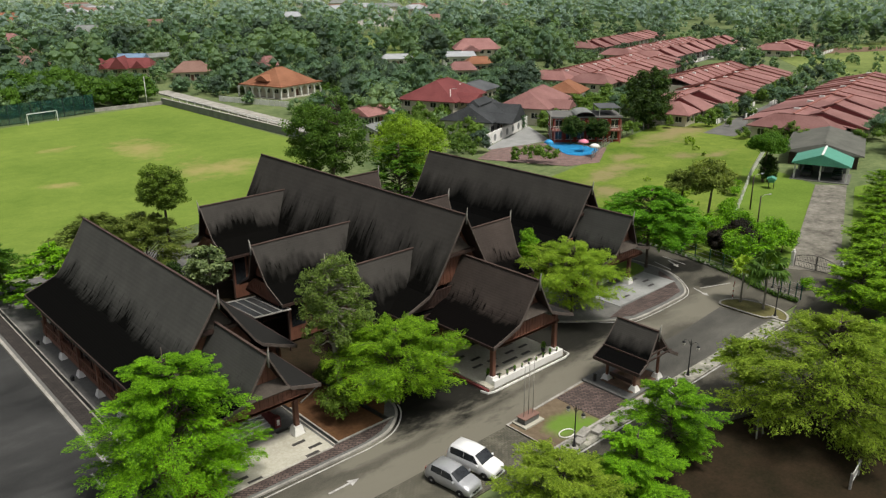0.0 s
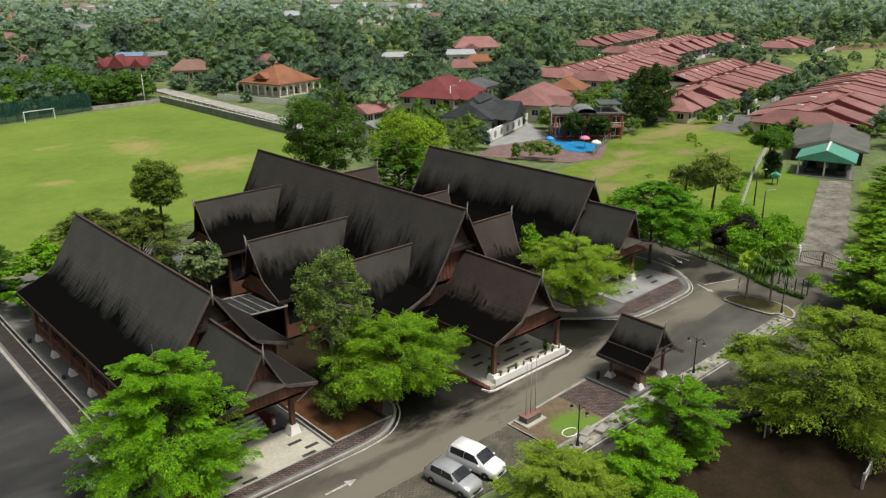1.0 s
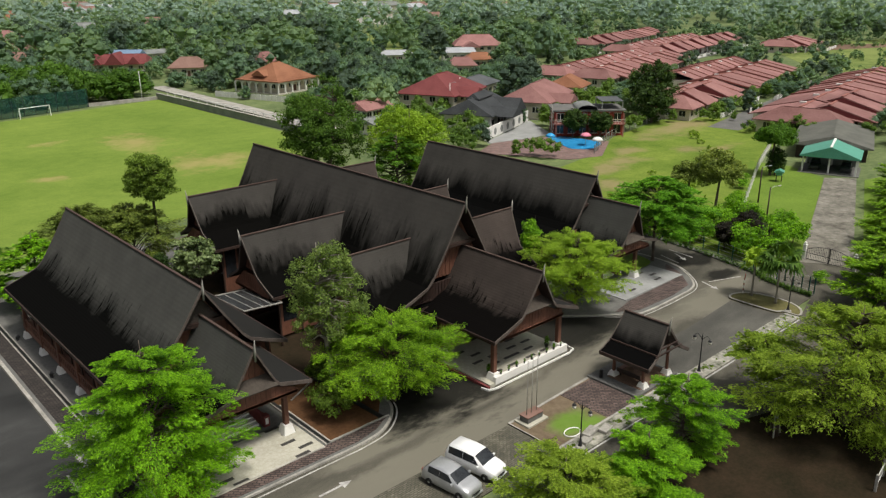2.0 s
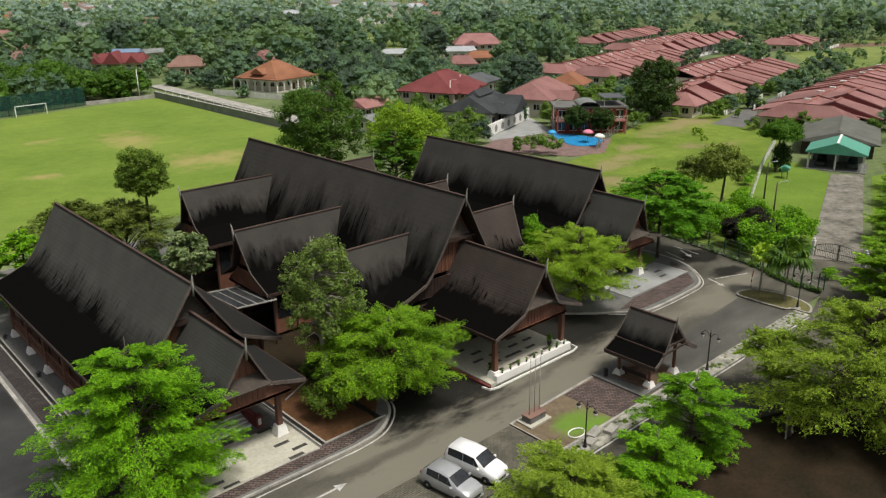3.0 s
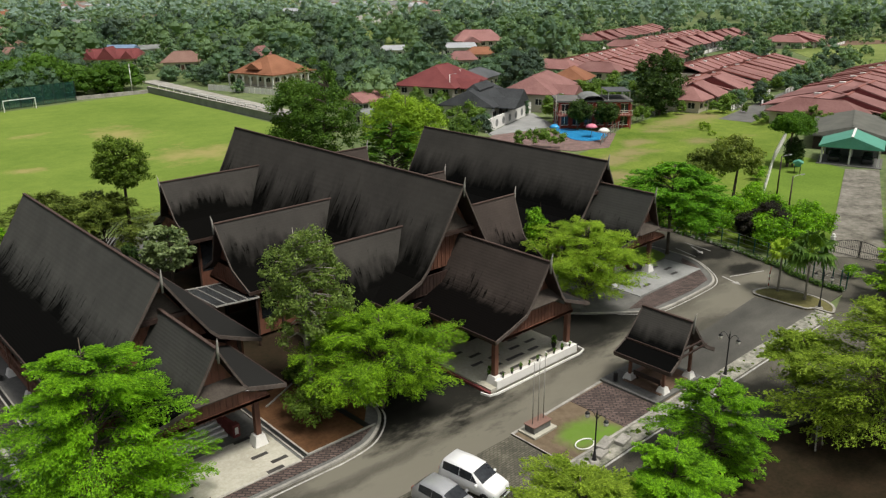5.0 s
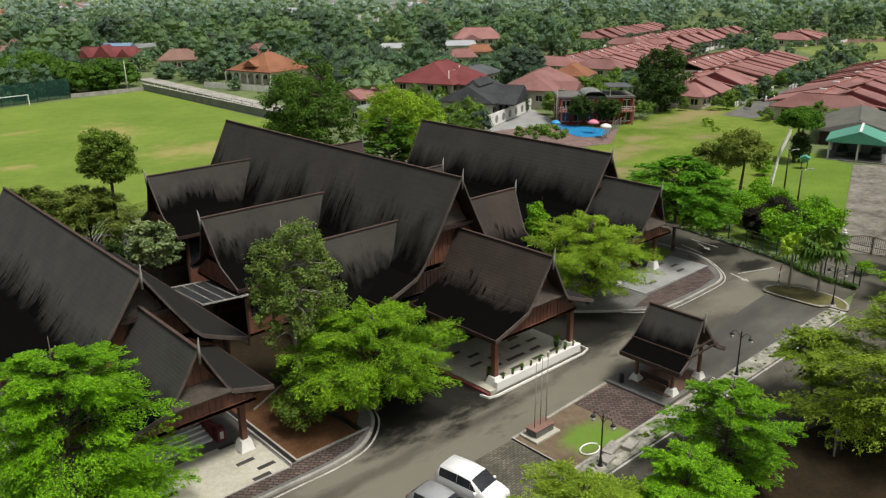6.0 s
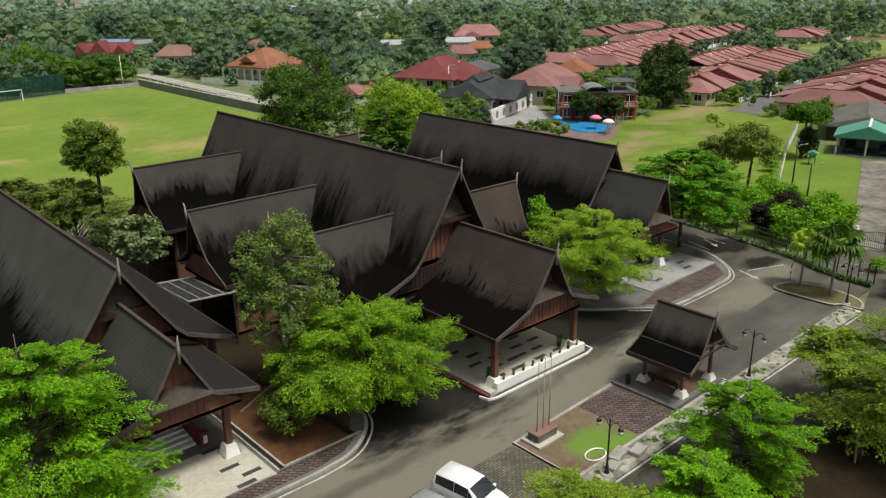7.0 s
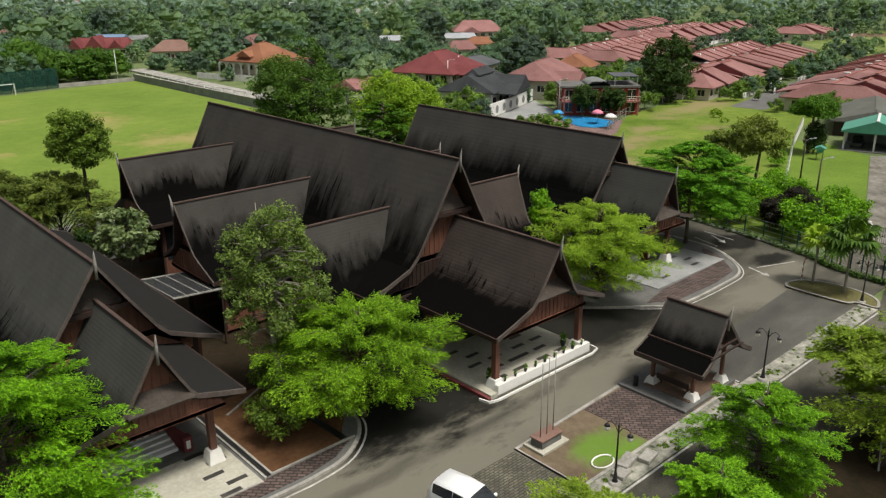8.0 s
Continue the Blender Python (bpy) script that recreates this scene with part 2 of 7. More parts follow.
M = dict(
    island=worn_field("sandy_island_soil", (0.085, 0.062, 0.040), (0.20, 0.155, 0.105), (0.115, 0.24, 0.020), [(-3.4, -15.5, 2.3, 1.5), (-2.2, -16.6, 1.4, 0.8)]),
    moss_paver=laid("mossy_bay_pavers", (0.085, 0.078, 0.058), (0.145, 0.132, 0.102), (0.036, 0.038, 0.020), 0.36, 0),
    field=worn_field("playing_field_grass", (0.104, 0.166, 0.025), (0.176, 0.242, 0.044), (0.31, 0.25, 0.105), [(17, 118, 6, 14), (19, 90, 11, 8), (2, 131, 4, 3), (-8, 96, 4, 3)]),
    shingle=shingle("black_shingles", (0.040, 0.038, 0.0345), (0.064, 0.060, 0.054), (0.0040, 0.0039, 0.0036), 0.75, 0.10),
    shingle_side=shingle("side_hall_shingles", (0.051, 0.0515, 0.047), (0.076, 0.076, 0.069), (0.0040, 0.0040, 0.0038), 0.16, 0.08),
    shingle_east=shingle("far_hall_shingles", (0.040, 0.0385, 0.035), (0.062, 0.059, 0.053), (0.0040, 0.0040, 0.0039), 0.3, 0.30),
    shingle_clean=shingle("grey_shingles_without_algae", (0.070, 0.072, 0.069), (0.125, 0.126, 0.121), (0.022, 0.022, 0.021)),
    shingle_brown=shingle("brown_black_shingles", (0.042, 0.035, 0.031), (0.070, 0.057, 0.050), (0.004, 0.0036, 0.0034), 0.2),
    barge=surface("weathered_brown_board", (0.055, 0.043, 0.037), (0.125, 0.105, 0.092), 0.8, 8),
    ridge=surface("red_brown_ridge", (0.048, 0.033, 0.028), (0.098, 0.068, 0.057), 0.8, 8),
    timber=surface("red_brown_timber", (0.085, 0.034, 0.020), (0.185, 0.080, 0.050), 0.7, 5, 0.6, 0.3, 0.15, stretch=(1, 1, 0.15)),
    timber_dark=surface("dark_timber", (0.018, 0.010, 0.008), (0.045, 0.024, 0.017), 0.7, 5, 0.6),
    louvre=surface("weathered_timber_louvre", (0.035, 0.029, 0.024), (0.085, 0.072, 0.060), 0.8, 7),
    white=surface("white_paint", (0.62, 0.61, 0.57), (0.82, 0.81, 0.78), 0.6, 9, 0.6, 0.1),
    # first list: wet spots with tree and porch shade painted in dark
    asphalt=tarmac("asphalt", (0.018, 0.0175, 0.0145), (0.160, 0.150, 0.119), [(9.8, -2.6, 5.6, 4.6), (13.8, -4.6, 4.0, 2.4), (-8.0, -2.7, 6.4, 4.7), (-2.5, -0.4, 5.0, 3.4), (36.6, -2.4, 2.4, 1.5), (34.2, -7.0, 1.7, 1.0), (-10, 1, 4, 6), (9, 6, 6, 6)], [(-16, -7.8, 3.6, 0.9), (-6, -8.2, 5, 0.7), (31.5, -9.4, 3, 1.1), (-10, -11.5, 9, 1.6), (2, -10.6, 7, 1.2), (12, -9.6, 6, 1.3), (-24, -12, 8, 1.8), (26, -10.5, 4, 1.5)]),
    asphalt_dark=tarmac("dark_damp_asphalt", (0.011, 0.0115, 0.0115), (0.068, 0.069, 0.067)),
    lot=worn_field("overgrown_lot", (0.062, 0.115, 0.012), (0.185, 0.240, 0.042), (0.25, 0.195, 0.105), [(108, 46, 14, 5), (74, 36, 7, 4), (60, 27, 5, 4), (120, 48, 9, 5), (92, 33, 5, 3), (66, 33, 6, 3), (84, 40, 5, 3), (100, 29, 6, 2)]),
    asphalt_old=surface("old_asphalt", (0.055, 0.051, 0.040), (0.285, 0.268, 0.228), 0.30, 1.1, 0.85, 0.3),
    patchy=surface("mossy_patchy_concrete", (0.018, 0.030, 0.008), (0.46, 0.44, 0.38), 0.9, 2.6, 0.85, 0.3),
    kerb=surface("kerb_concrete", (0.17, 0.165, 0.148), (0.46, 0.44, 0.395), 0.5, 5, 0.85),
    concrete=surface("pale_concrete", (0.31, 0.295, 0.235), (0.52, 0.50, 0.425), 0.28, 4, 0.8, 0.15),
    step_grey=surface("mid_grey_concrete", (0.20, 0.205, 0.20), (0.33, 0.335, 0.325), 0.35, 4, 0.8, 0.15),
    concrete_grey=surface("grey_concrete", (0.085, 0.085, 0.082), (0.175, 0.172, 0.16), 0.3, 4, 0.8, 0.2),
    paver=laid("red_grey_pavers", (0.070, 0.046, 0.040), (0.140, 0.098, 0.085), (0.018, 0.015, 0.013)),
    paver_dark=laid("dark_wet_pavers", (0.026, 0.021, 0.018), (0.060, 0.048, 0.042), (0.008, 0.007, 0.006), 0.45, 0),
    bay=tarmac("mottled_bay_asphalt", (0.030, 0.030, 0.027), (0.145, 0.140, 0.122)),
    dry_grass=surface("dry_olive_grass", (0.085, 0.080, 0.030), (0.175, 0.160, 0.070), 0.5, 5, 0.95, 0.5),
    soil_dry=surface("dry_brown_soil", (0.10, 0.062, 0.042), (0.20, 0.135, 0.095), 0.1, 1.5, 0.95, 0.4),
    soil=surface("red_soil", (0.062, 0.032, 0.016), (0.160, 0.080, 0.038), 0.3, 4, 0.95, 0.4),
    # dark soil, toned down further to take in the shade of trees and halls
    shade_soil=surface("dark_soil", (0.010, 0.010, 0.0045), (0.038, 0.024, 0.014), 0.4, 4, 0.95, 0.5),
    drain=surface("wet_drain", (0.006, 0.006, 0.006), (0.018, 0.018, 0.017), 0.5, 5, 0.5),
    lawn=surface("lawn", (0.072, 0.128, 0.016), (0.160, 0.240, 0.036), 0.12, 2.5, 0.95, 0.5),
    rough_grass=surface("rough_grass", (0.060, 0.105, 0.020), (0.235, 0.270, 0.085), 0.05, 0.5, 0.95, 0.6),
    ground=surface("undergrowth", (0.045, 0.080, 0.030), (0.19, 0.225, 0.095), 0.05, 0.8, 0.95, 0.6),
    bark=surface("bark", (0.055, 0.043, 0.033), (0.16, 0.135, 0.105), 1.5, 9, 0.9, 0.5),
    tile=surface("terracotta_tile", (0.165, 0.076, 0.070), (0.300, 0.163, 0.150), 0.15, 3, 0.8, 0.3, 0.18),
    tile_pale=surface("pale_rose_coping", (0.20, 0.075, 0.062), (0.32, 0.15, 0.125), 0.3, 4, 0.8, 0.2),
    tile_orange=surface("orange_tile", (0.17, 0.072, 0.040), (0.29, 0.135, 0.078), 0.2, 3, 0.8, 0.3),
    tile_brown=surface("faded_brown_tile", (0.150, 0.085, 0.066), (0.26, 0.165, 0.135), 0.2, 3, 0.8, 0.3),
    tile_black=surface("black_grey_tile", (0.026, 0.029, 0.031), (0.064, 0.068, 0.071), 0.3, 3, 0.75, 0.3),
    pale_sheet=surface("pale_sheet_metal", (0.25, 0.265, 0.28), (0.40, 0.415, 0.43), 0.3, 4, 0.6, 0.1),
    tile_red=surface("maroon_tile", (0.115, 0.032, 0.033), (0.205, 0.062, 0.060), 0.2, 3, 0.75, 0.3),
    tile_grey=surface("grey_tile", (0.05, 0.055, 0.06), (0.12, 0.125, 0.13), 0.2, 3, 0.75, 0.3),
    plaster=surface("cream_plaster", (0.48, 0.43, 0.35), (0.68, 0.63, 0.54), 0.4, 5, 0.85, 0.1),
    plaster_white=surface("white_plaster", (0.58, 0.57, 0.54), (0.76, 0.75, 0.72), 0.3, 5, 0.85, 0.1),
    green_sheet=surface("green_sheet_metal", (0.055, 0.225, 0.160), (0.095, 0.33, 0.24), 0.4, 5, 0.5, 0.1),
    blue_sheet=surface("blue_sheet_metal", (0.12, 0.19, 0.29), (0.20, 0.29, 0.40), 0.4, 5, 0.5, 0.1),
    grey_sheet=surface("weathered_sheet", (0.10, 0.11, 0.105), (0.24, 0.25, 0.235), 0.3, 4, 0.7, 0.2),
    paver_pink=laid("rose_pavers", (0.17, 0.095, 0.085), (0.25, 0.15, 0.13), (0.12, 0.10, 0.09), 0.8),
    brick_red=surface("brick_red_paint", (0.20, 0.035, 0.025), (0.33, 0.07, 0.05), 0.4, 5, 0.8, 0.15),
    pool=surface("pool_blue", (0.02, 0.22, 0.50), (0.05, 0.36, 0.68), 0.8, 3, 0.15, 0.1),
    pink_cloth=surface("pink_cloth", (0.60, 0.18, 0.26), (0.75, 0.30, 0.38), 1, 6, 0.9, 0.1),
    rubber=surface("tyre_rubber", (0.012, 0.012, 0.012), (0.03, 0.03, 0.03), 2, 12, 0.8, 0.1),
    silver_paint=surface("silver_car_paint", (0.42, 0.43, 0.44), (0.52, 0.53, 0.54), 1, 5, 0.28, 0.0, metal=0.5),
    white_gloss=surface("white_car_paint", (0.74, 0.75, 0.75), (0.82, 0.82, 0.82), 1, 5, 0.25, 0.0),
    dark_paint=surface("dark_car_paint", (0.015, 0.016, 0.018), (0.03, 0.03, 0.034), 1, 5, 0.25, 0.0),
    lamp_glass=surface("pale_lamp_glass", (0.74, 0.72, 0.62), (0.85, 0.83, 0.75), 1, 5, 0.15, 0.0),
    inset=surface("dark_floor_tile", (0.022, 0.020, 0.018), (0.06, 0.055, 0.05), 0.8, 6, 0.6, 0.1, 0.2),
    step=surface("worn_step", (0.58, 0.58, 0.57), (0.80, 0.79, 0.77), 0.5, 3, 0.7, 0.15),
    marking=surface("worn_road_paint", (0.20, 0.19, 0.18), (0.62, 0.61, 0.58), 0.9, 4, 0.8, 0.1),
    grey_glass=surface("grey_canopy_glass", (0.024, 0.026, 0.027), (0.050, 0.054, 0.056), 0.6, 4, 0.2, 0.0),
    net=surface("green_net", (0.010, 0.042, 0.034), (0.026, 0.088, 0.068), 0.5, 12, 0.9, 0.2),
    mesh_net=surface("woven_green_net", (0.010, 0.042, 0.034), (0.026, 0.088, 0.068), 0.5, 12, 0.9, 0.2),
    barn_roof=surface("mossy_grey_sheet", (0.075, 0.078, 0.068), (0.15, 0.15, 0.13), 0.3, 4, 0.8, 0.2),
    iron=surface("black_iron", (0.008, 0.008, 0.009), (0.022, 0.022, 0.024), 2, 12, 0.45, 0.1),
    glass_dark=surface("dark_window_glass", (0.010, 0.012, 0.014), (0.03, 0.034, 0.038), 1.0, 4, 0.12, 0.0),
    steel=surface("galvanised_steel", (0.32, 0.33, 0.33), (0.5, 0.51, 0.51), 1.0, 8, 0.4, 0.05, metal=0.6),
    leaf_bright=leafage("bright_leaves", (0.029, 0.098, 0.004), (0.245, 0.520, 0.015), 0.18, 0.34),
    leaf_fresh=leafage("fresh_green_leaves", (0.036, 0.125, 0.006), (0.215, 0.500, 0.026), 0.18, 0.36),
    leaf_rain=leafage("fine_olive_leaves", (0.095, 0.165, 0.013), (0.350, 0.485, 0.052), 0.15, 0.42),
    leaf_grey=leafage("grey_green_leaves", (0.064, 0.112, 0.020), (0.270, 0.375, 0.082), 0.25, 0.36),
    leaf_feather=leafage("dark_feathery_leaves", (0.062, 0.100, 0.018), (0.250, 0.320, 0.070), 0.15, 0.38),
    leaf_lime=leafage("lime_green_leaves", (0.036, 0.100, 0.005), (0.300, 0.535, 0.024), 0.18, 0.36),
    leaf_pale=leafage("pale_broad_leaves", (0.060, 0.105, 0.030), (0.30, 0.38, 0.160), 0.45, 0.3),
    leaf_sun=leafage("sunny_green_leaves", (0.085, 0.180, 0.012), (0.300, 0.455, 0.040), 0.15, 0.4, 0.3, 0.3),
    leaf_wide=leafage("mid_green_leaves", (0.024, 0.066, 0.009), (0.125, 0.235, 0.034), 0.15, 0.36, 0.3, 0.35),
    leaf_mid=leafage("green_leaves", (0.028, 0.085, 0.007), (0.135, 0.285, 0.026)),
    leaf_olive=leafage("olive_leaves", (0.050, 0.095, 0.010), (0.205, 0.315, 0.045)),
    leaf_soft=leafage("soft_yellow_green_leaves", (0.115, 0.200, 0.018), (0.35, 0.50, 0.062)),
    leaf_deep=leafage("deep_green_leaves", (0.022, 0.060, 0.008), (0.100, 0.195, 0.028)),
    leaf_dark=leafage("dark_leaves", (0.016, 0.040, 0.010), (0.075, 0.135, 0.028)),
    leaf_plum=leafage("dark_plum_leaves", (0.010, 0.011, 0.008), (0.042, 0.036, 0.026)),
    leaf_yellow=leafage("yellow_green_leaves", (0.135, 0.250, 0.016), (0.40, 0.57, 0.050)),
    leaf_edge=leafage("field_edge_leaves", (0.036, 0.090, 0.013), (0.135, 0.265, 0.034), 0.12, 0.42, 0.09, 0.3),
    leaf_garden=leafage("garden_leaves", (0.045, 0.095, 0.020), (0.175, 0.285, 0.056), 0.12, 0.42, 0.15, 0.3),
    # haze is mixed into these five leaf colours, strongest in the last two
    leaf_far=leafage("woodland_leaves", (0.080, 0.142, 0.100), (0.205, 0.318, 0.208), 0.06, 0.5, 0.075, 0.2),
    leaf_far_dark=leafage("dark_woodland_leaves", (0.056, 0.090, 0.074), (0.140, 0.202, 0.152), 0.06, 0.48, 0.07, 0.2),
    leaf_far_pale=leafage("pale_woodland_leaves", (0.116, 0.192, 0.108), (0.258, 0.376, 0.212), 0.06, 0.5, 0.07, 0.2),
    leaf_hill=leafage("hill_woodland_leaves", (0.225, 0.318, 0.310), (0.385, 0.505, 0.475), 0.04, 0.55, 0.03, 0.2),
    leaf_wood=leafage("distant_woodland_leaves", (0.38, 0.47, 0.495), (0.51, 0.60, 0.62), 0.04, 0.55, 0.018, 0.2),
    bark_pale=surface("pale_bark", (0.17, 0.155, 0.125), (0.34, 0.32, 0.27), 1.5, 9, 0.9, 0.4),
)


def see_through(material, share):
    """Lets a share of the light straight through, as a woven net does."""
    nt = material.node_tree
    clear = nt.nodes.new("ShaderNodeBsdfTransparent")
    both = nt.nodes.new("ShaderNodeMixShader")
    both.inputs["Fac"].default_value = share
    nt.links.new(nt.nodes["Principled BSDF"].outputs["BSDF"], both.inputs[1])
    nt.links.new(clear.outputs["BSDF"], both.inputs[2])
    nt.links.new(both.outputs["Shader"], nt.nodes["Material Output"].inputs["Surface"])


see_through(M["mesh_net"], 0.5)


# ---- building blocks ----
def finish(me, material):
    me.materials.append(material)
    me.update()
    return me


def part(name, bm, material, parent=None, label="", m=None):
    """Links a bmesh as one mesh object under a thing or a part."""
    me = bpy.data.meshes.new(name)
    bm.to_mesh(me)
    bm.free()
    ob = new(name, finish(me, material))
    if parent is not None:
        ob.parent = parent
    if m is not None:
        ob.matrix_basis = m
    return tagged(ob, label)


def again(ob, m, parent=None):
    """Another object on the same mesh."""
    o = new(ob.name.split(".")[0], ob.data)
    o.parent = parent if parent is not None else ob.parent
    o.matrix_basis = m
    return o


def thing(name, label, category, m=None, group="", kind=""):
    ob = new(name)
    ob.empty_display_size = 0.5
    if m is not None:
        ob.matrix_basis = m
    return tagged(ob, label, category, group, kind)


def box(bm, x0, x1, y0, y1, z0, z1, bevel=0.0):
    vs = [bm.verts.new((x, y, z)) for z in (z0, z1) for x, y in ((x0, y0), (x1, y0), (x1, y1), (x0, y1))]
    fs = [bm.faces.new([vs[i] for i in q]) for q in ((3, 2, 1, 0), (4, 5, 6, 7), (0, 1, 5, 4), (1, 2, 6, 5), (2, 3, 7, 6), (3, 0, 4, 7))]
    if bevel:
        es = {e for f in fs for e in f.edges}
        bmesh.ops.bevel(bm, geom=list(es), offset=bevel, segments=2, affect="EDGES", profile=0.5)
    return bm


def boxes(*rows, bevel=0.0):
    bm = bmesh.new()
    for r in rows:
        box(bm, *r, bevel=bevel)
    return bm


def slab(points, z0, z1):
    """A flat plate with the outline given."""
    bm = bmesh.new()
    lo = [bm.verts.new((x, y, z0)) for x, y in points]
    hi = [bm.verts.new((x, y, z1)) for x, y in points]
    n = len(points)
    bm.faces.new(hi)
    bm.faces.new(lo[::-1])
    for i in range(n):
        bm.faces.new((lo[i], lo[(i + 1) % n], hi[(i + 1) % n], hi[i]))
    bmesh.ops.recalc_face_normals(bm, faces=bm.faces)
    return bm


def smooth(points, closed=False, steps=6):
    """A rounded line through the points (Catmull-Rom)."""
    n, out = len(points), []
    for i in range(n if closed else n - 1):
        a, b, c, d = (points[(i + k) % n] if closed else points[min(max(i + k, 0), n - 1)] for k in (-1, 0, 1, 2))
        for s in range(steps):
            t = s / steps
            out.append(tuple(0.5 * (2 * b[k] + (c[k] - a[k]) * t + (2 * a[k] - 5 * b[k] + 4 * c[k] - d[k]) * t * t + (3 * b[k] - a[k] - 3 * c[k] + d[k]) * t ** 3) for k in range(len(b))))
    return out if closed else out + [points[-1]]


def strip(line, width, z0, z1, closed=False):
    """A band of square section along a line; it lies to the left of the way."""
    bm, rings, n = bmesh.new(), [], len(line)
    for i, (x, y) in enumerate(line):
        a = line[(i - 1) % n] if closed or i else line[0]
        b = line[(i + 1) % n] if closed or i < n - 1 else line[-1]
        d = Vector((b[0] - a[0], b[1] - a[1])).normalized()
        nx, ny = -d.y * width, d.x * width
        rings.append([bm.verts.new(p) for p in ((x, y, z0), (x, y, z1), (x + nx, y + ny, z1), (x + nx, y + ny, z0))])
    for i in range(n if closed else n - 1):
        a, b = rings[i], rings[(i + 1) % n]
        for k in range(4):
            bm.faces.new((a[k], b[k], b[(k + 1) % 4], a[(k + 1) % 4]))
    if not closed:
        bm.faces.new(rings[0][::-1])
        bm.faces.new(rings[-1])
    bmesh.ops.recalc_face_normals(bm, faces=bm.faces)
    return bm


def tube(bm, path, radii, sides=8):
    """A round, tapering rod along a path."""
    rings = []
    for i, p in enumerate(path):
        p = Vector(p)
        d = (Vector(path[min(i + 1, len(path) - 1)]) - Vector(path[max(i - 1, 0)])).normalized()
        u = d.orthogonal().normalized()
        v = d.cross(u)
        r = radii[i] if isinstance(radii, (list, tuple)) else radii
        rings.append([bm.verts.new(p + r * (math.cos(2 * math.pi * k / sides) * u + math.sin(2 * math.pi * k / sides) * v)) for k in range(sides)])
    for a, b in zip(rings, rings[1:]):
        # keep neighbouring rings in step
        shift = min(range(sides), key=lambda s: sum((a[k].co - b[(k + s) % sides].co).length for k in range(0, sides, 2)))
        for k in range(sides):
            f = bm.faces.new((a[k], a[(k + 1) % sides], b[(k + 1 + shift) % sides], b[(k + shift) % sides]))
            f.smooth = True
        b[:] = b[shift:] + b[:shift]
    bm.faces.new(rings[0][::-1])
    bm.faces.new(rings[-1])
    bmesh.ops.recalc_face_normals(bm, faces=bm.faces)
    return bm


def lathe(bm, profile, sides=14, at=(0, 0, 0)):
    """A turned shape from rows of radius and height."""
    rings = [[bm.verts.new((at[0] + r * math.cos(2 * math.pi * k / sides), at[1] + r * math.sin(2 * math.pi * k / sides), at[2] + z)) for k in range(sides)] for r, z in profile]
    for a, b in zip(rings, rings[1:]):
        for k in range(sides):
            bm.faces.new((a[k], a[(k + 1) % sides], b[(k + 1) % sides], b[k])).smooth = True
    bm.faces.new(rings[0][::-1])
    bm.faces.new(rings[-1])
    bmesh.ops.recalc_face_normals(bm, faces=bm.faces)
    return bm


def quads_mesh(name, verts, material):
    """A mesh of loose quads from an array of n x 4 corners."""
    n = len(verts)
    me = bpy.data.meshes.new(name)
    me.vertices.add(4 * n)
    me.vertices.foreach_set("co", verts.reshape(-1).astype(np.float32))
    me.loops.add(4 * n)
    me.loops.foreach_set("vertex_index", np.arange(4 * n, dtype=np.int32))
    me.polygons.add(n)
    me.polygons.foreach_set("loop_start", np.arange(0, 4 * n, 4, dtype=np.int32))
    me.update(calc_edges=True)
    return finish(me, material)


# ---- ground and paving ----
def sheet(name, points, z0, z1, material, label, category):
    ob = part(name, slab(points, z0, z1), material)
    return tagged(ob, label, category, kind="structure")


def rect(x0, x1, y0, y1):
    return [(x0, y0), (x1, y0), (x1, y1), (x0, y1)]


sheet("ground", rect(-2500, 4000, -2500, 4000), -0.6, -0.06, M["ground"], "wide ground of undergrowth and grass reaching the horizon", "ground")
sheet("road", [(-75, -17.2), (34.4, -17.2), (35.6, -12), (38, -8), (40, 3), (40, 50), (-75, 50)], -0.3, 0.0, M["asphalt"], "weathered dark asphalt drive around the halls", "road")
sheet("road_west", rect(-75, -33.35, -17.0, 50), -0.2, 0.004, M["asphalt_dark"], "dark blotchy asphalt of the side drive", "road")
sheet("road_outer", [(-75, -21), (-20, -20.5), (-3, -21), (9, -25.0), (28, -26), (42, -27), (48, -16.5), (45, -10.8), (34, -10), (34.4, -17.2), (28.5, -18.7), (-75, -18.7)], -0.3, -0.01, M["asphalt"], "asphalt lane outside the planting strip", "road")
sheet("ground_trees", [(-75, -80), (60, -80), (60, -25.5), (10, -25.5), (-3, -21), (-20, -20.5), (-75, -21)], -0.3, 0.03, M["shade_soil"], "dark bare soil under the trees, their shade in its colour", "soil")

L_BLOCK = [(-33, 50), (-33, -6.6)] + smooth([(-20, -6.75), (-17.2, -6.75), (-14.8, -6.3), (-12.8, -4.8), (-11.9, -3.0), (-11.6, 0.5)], steps=5) + [(-7.2, 2.0), (-7.2, 50)]
R_BLOCK = smooth([(8.6, 3.0), (9.6, 0.3), (12.5, -3.0), (15.7, -5.6), (18, -7.2), (24.4, -7.3), (28.4, -6.8), (31.3, -4.0), (32.9, -0.8), (33, 4)], steps=5) + [(33, 50), (8.6, 50)]
ISLAND = [(-7.3, -12.3), (2.9, -11.9), (9.0, -11.7), (9.0, -17.25), (-7.3, -17.25)]
PALM_ISLAND = smooth([(27.9, -16.2), (27.9, -12.0), (28.3, -11.2), (29.2, -11.0), (30.6, -11.7), (31.5, -13.6), (31.5, -16.2), (30.6, -17.9), (29.2, -18.6), (28.6, -18.4), (28.6, -17.0)], closed=True, steps=4)


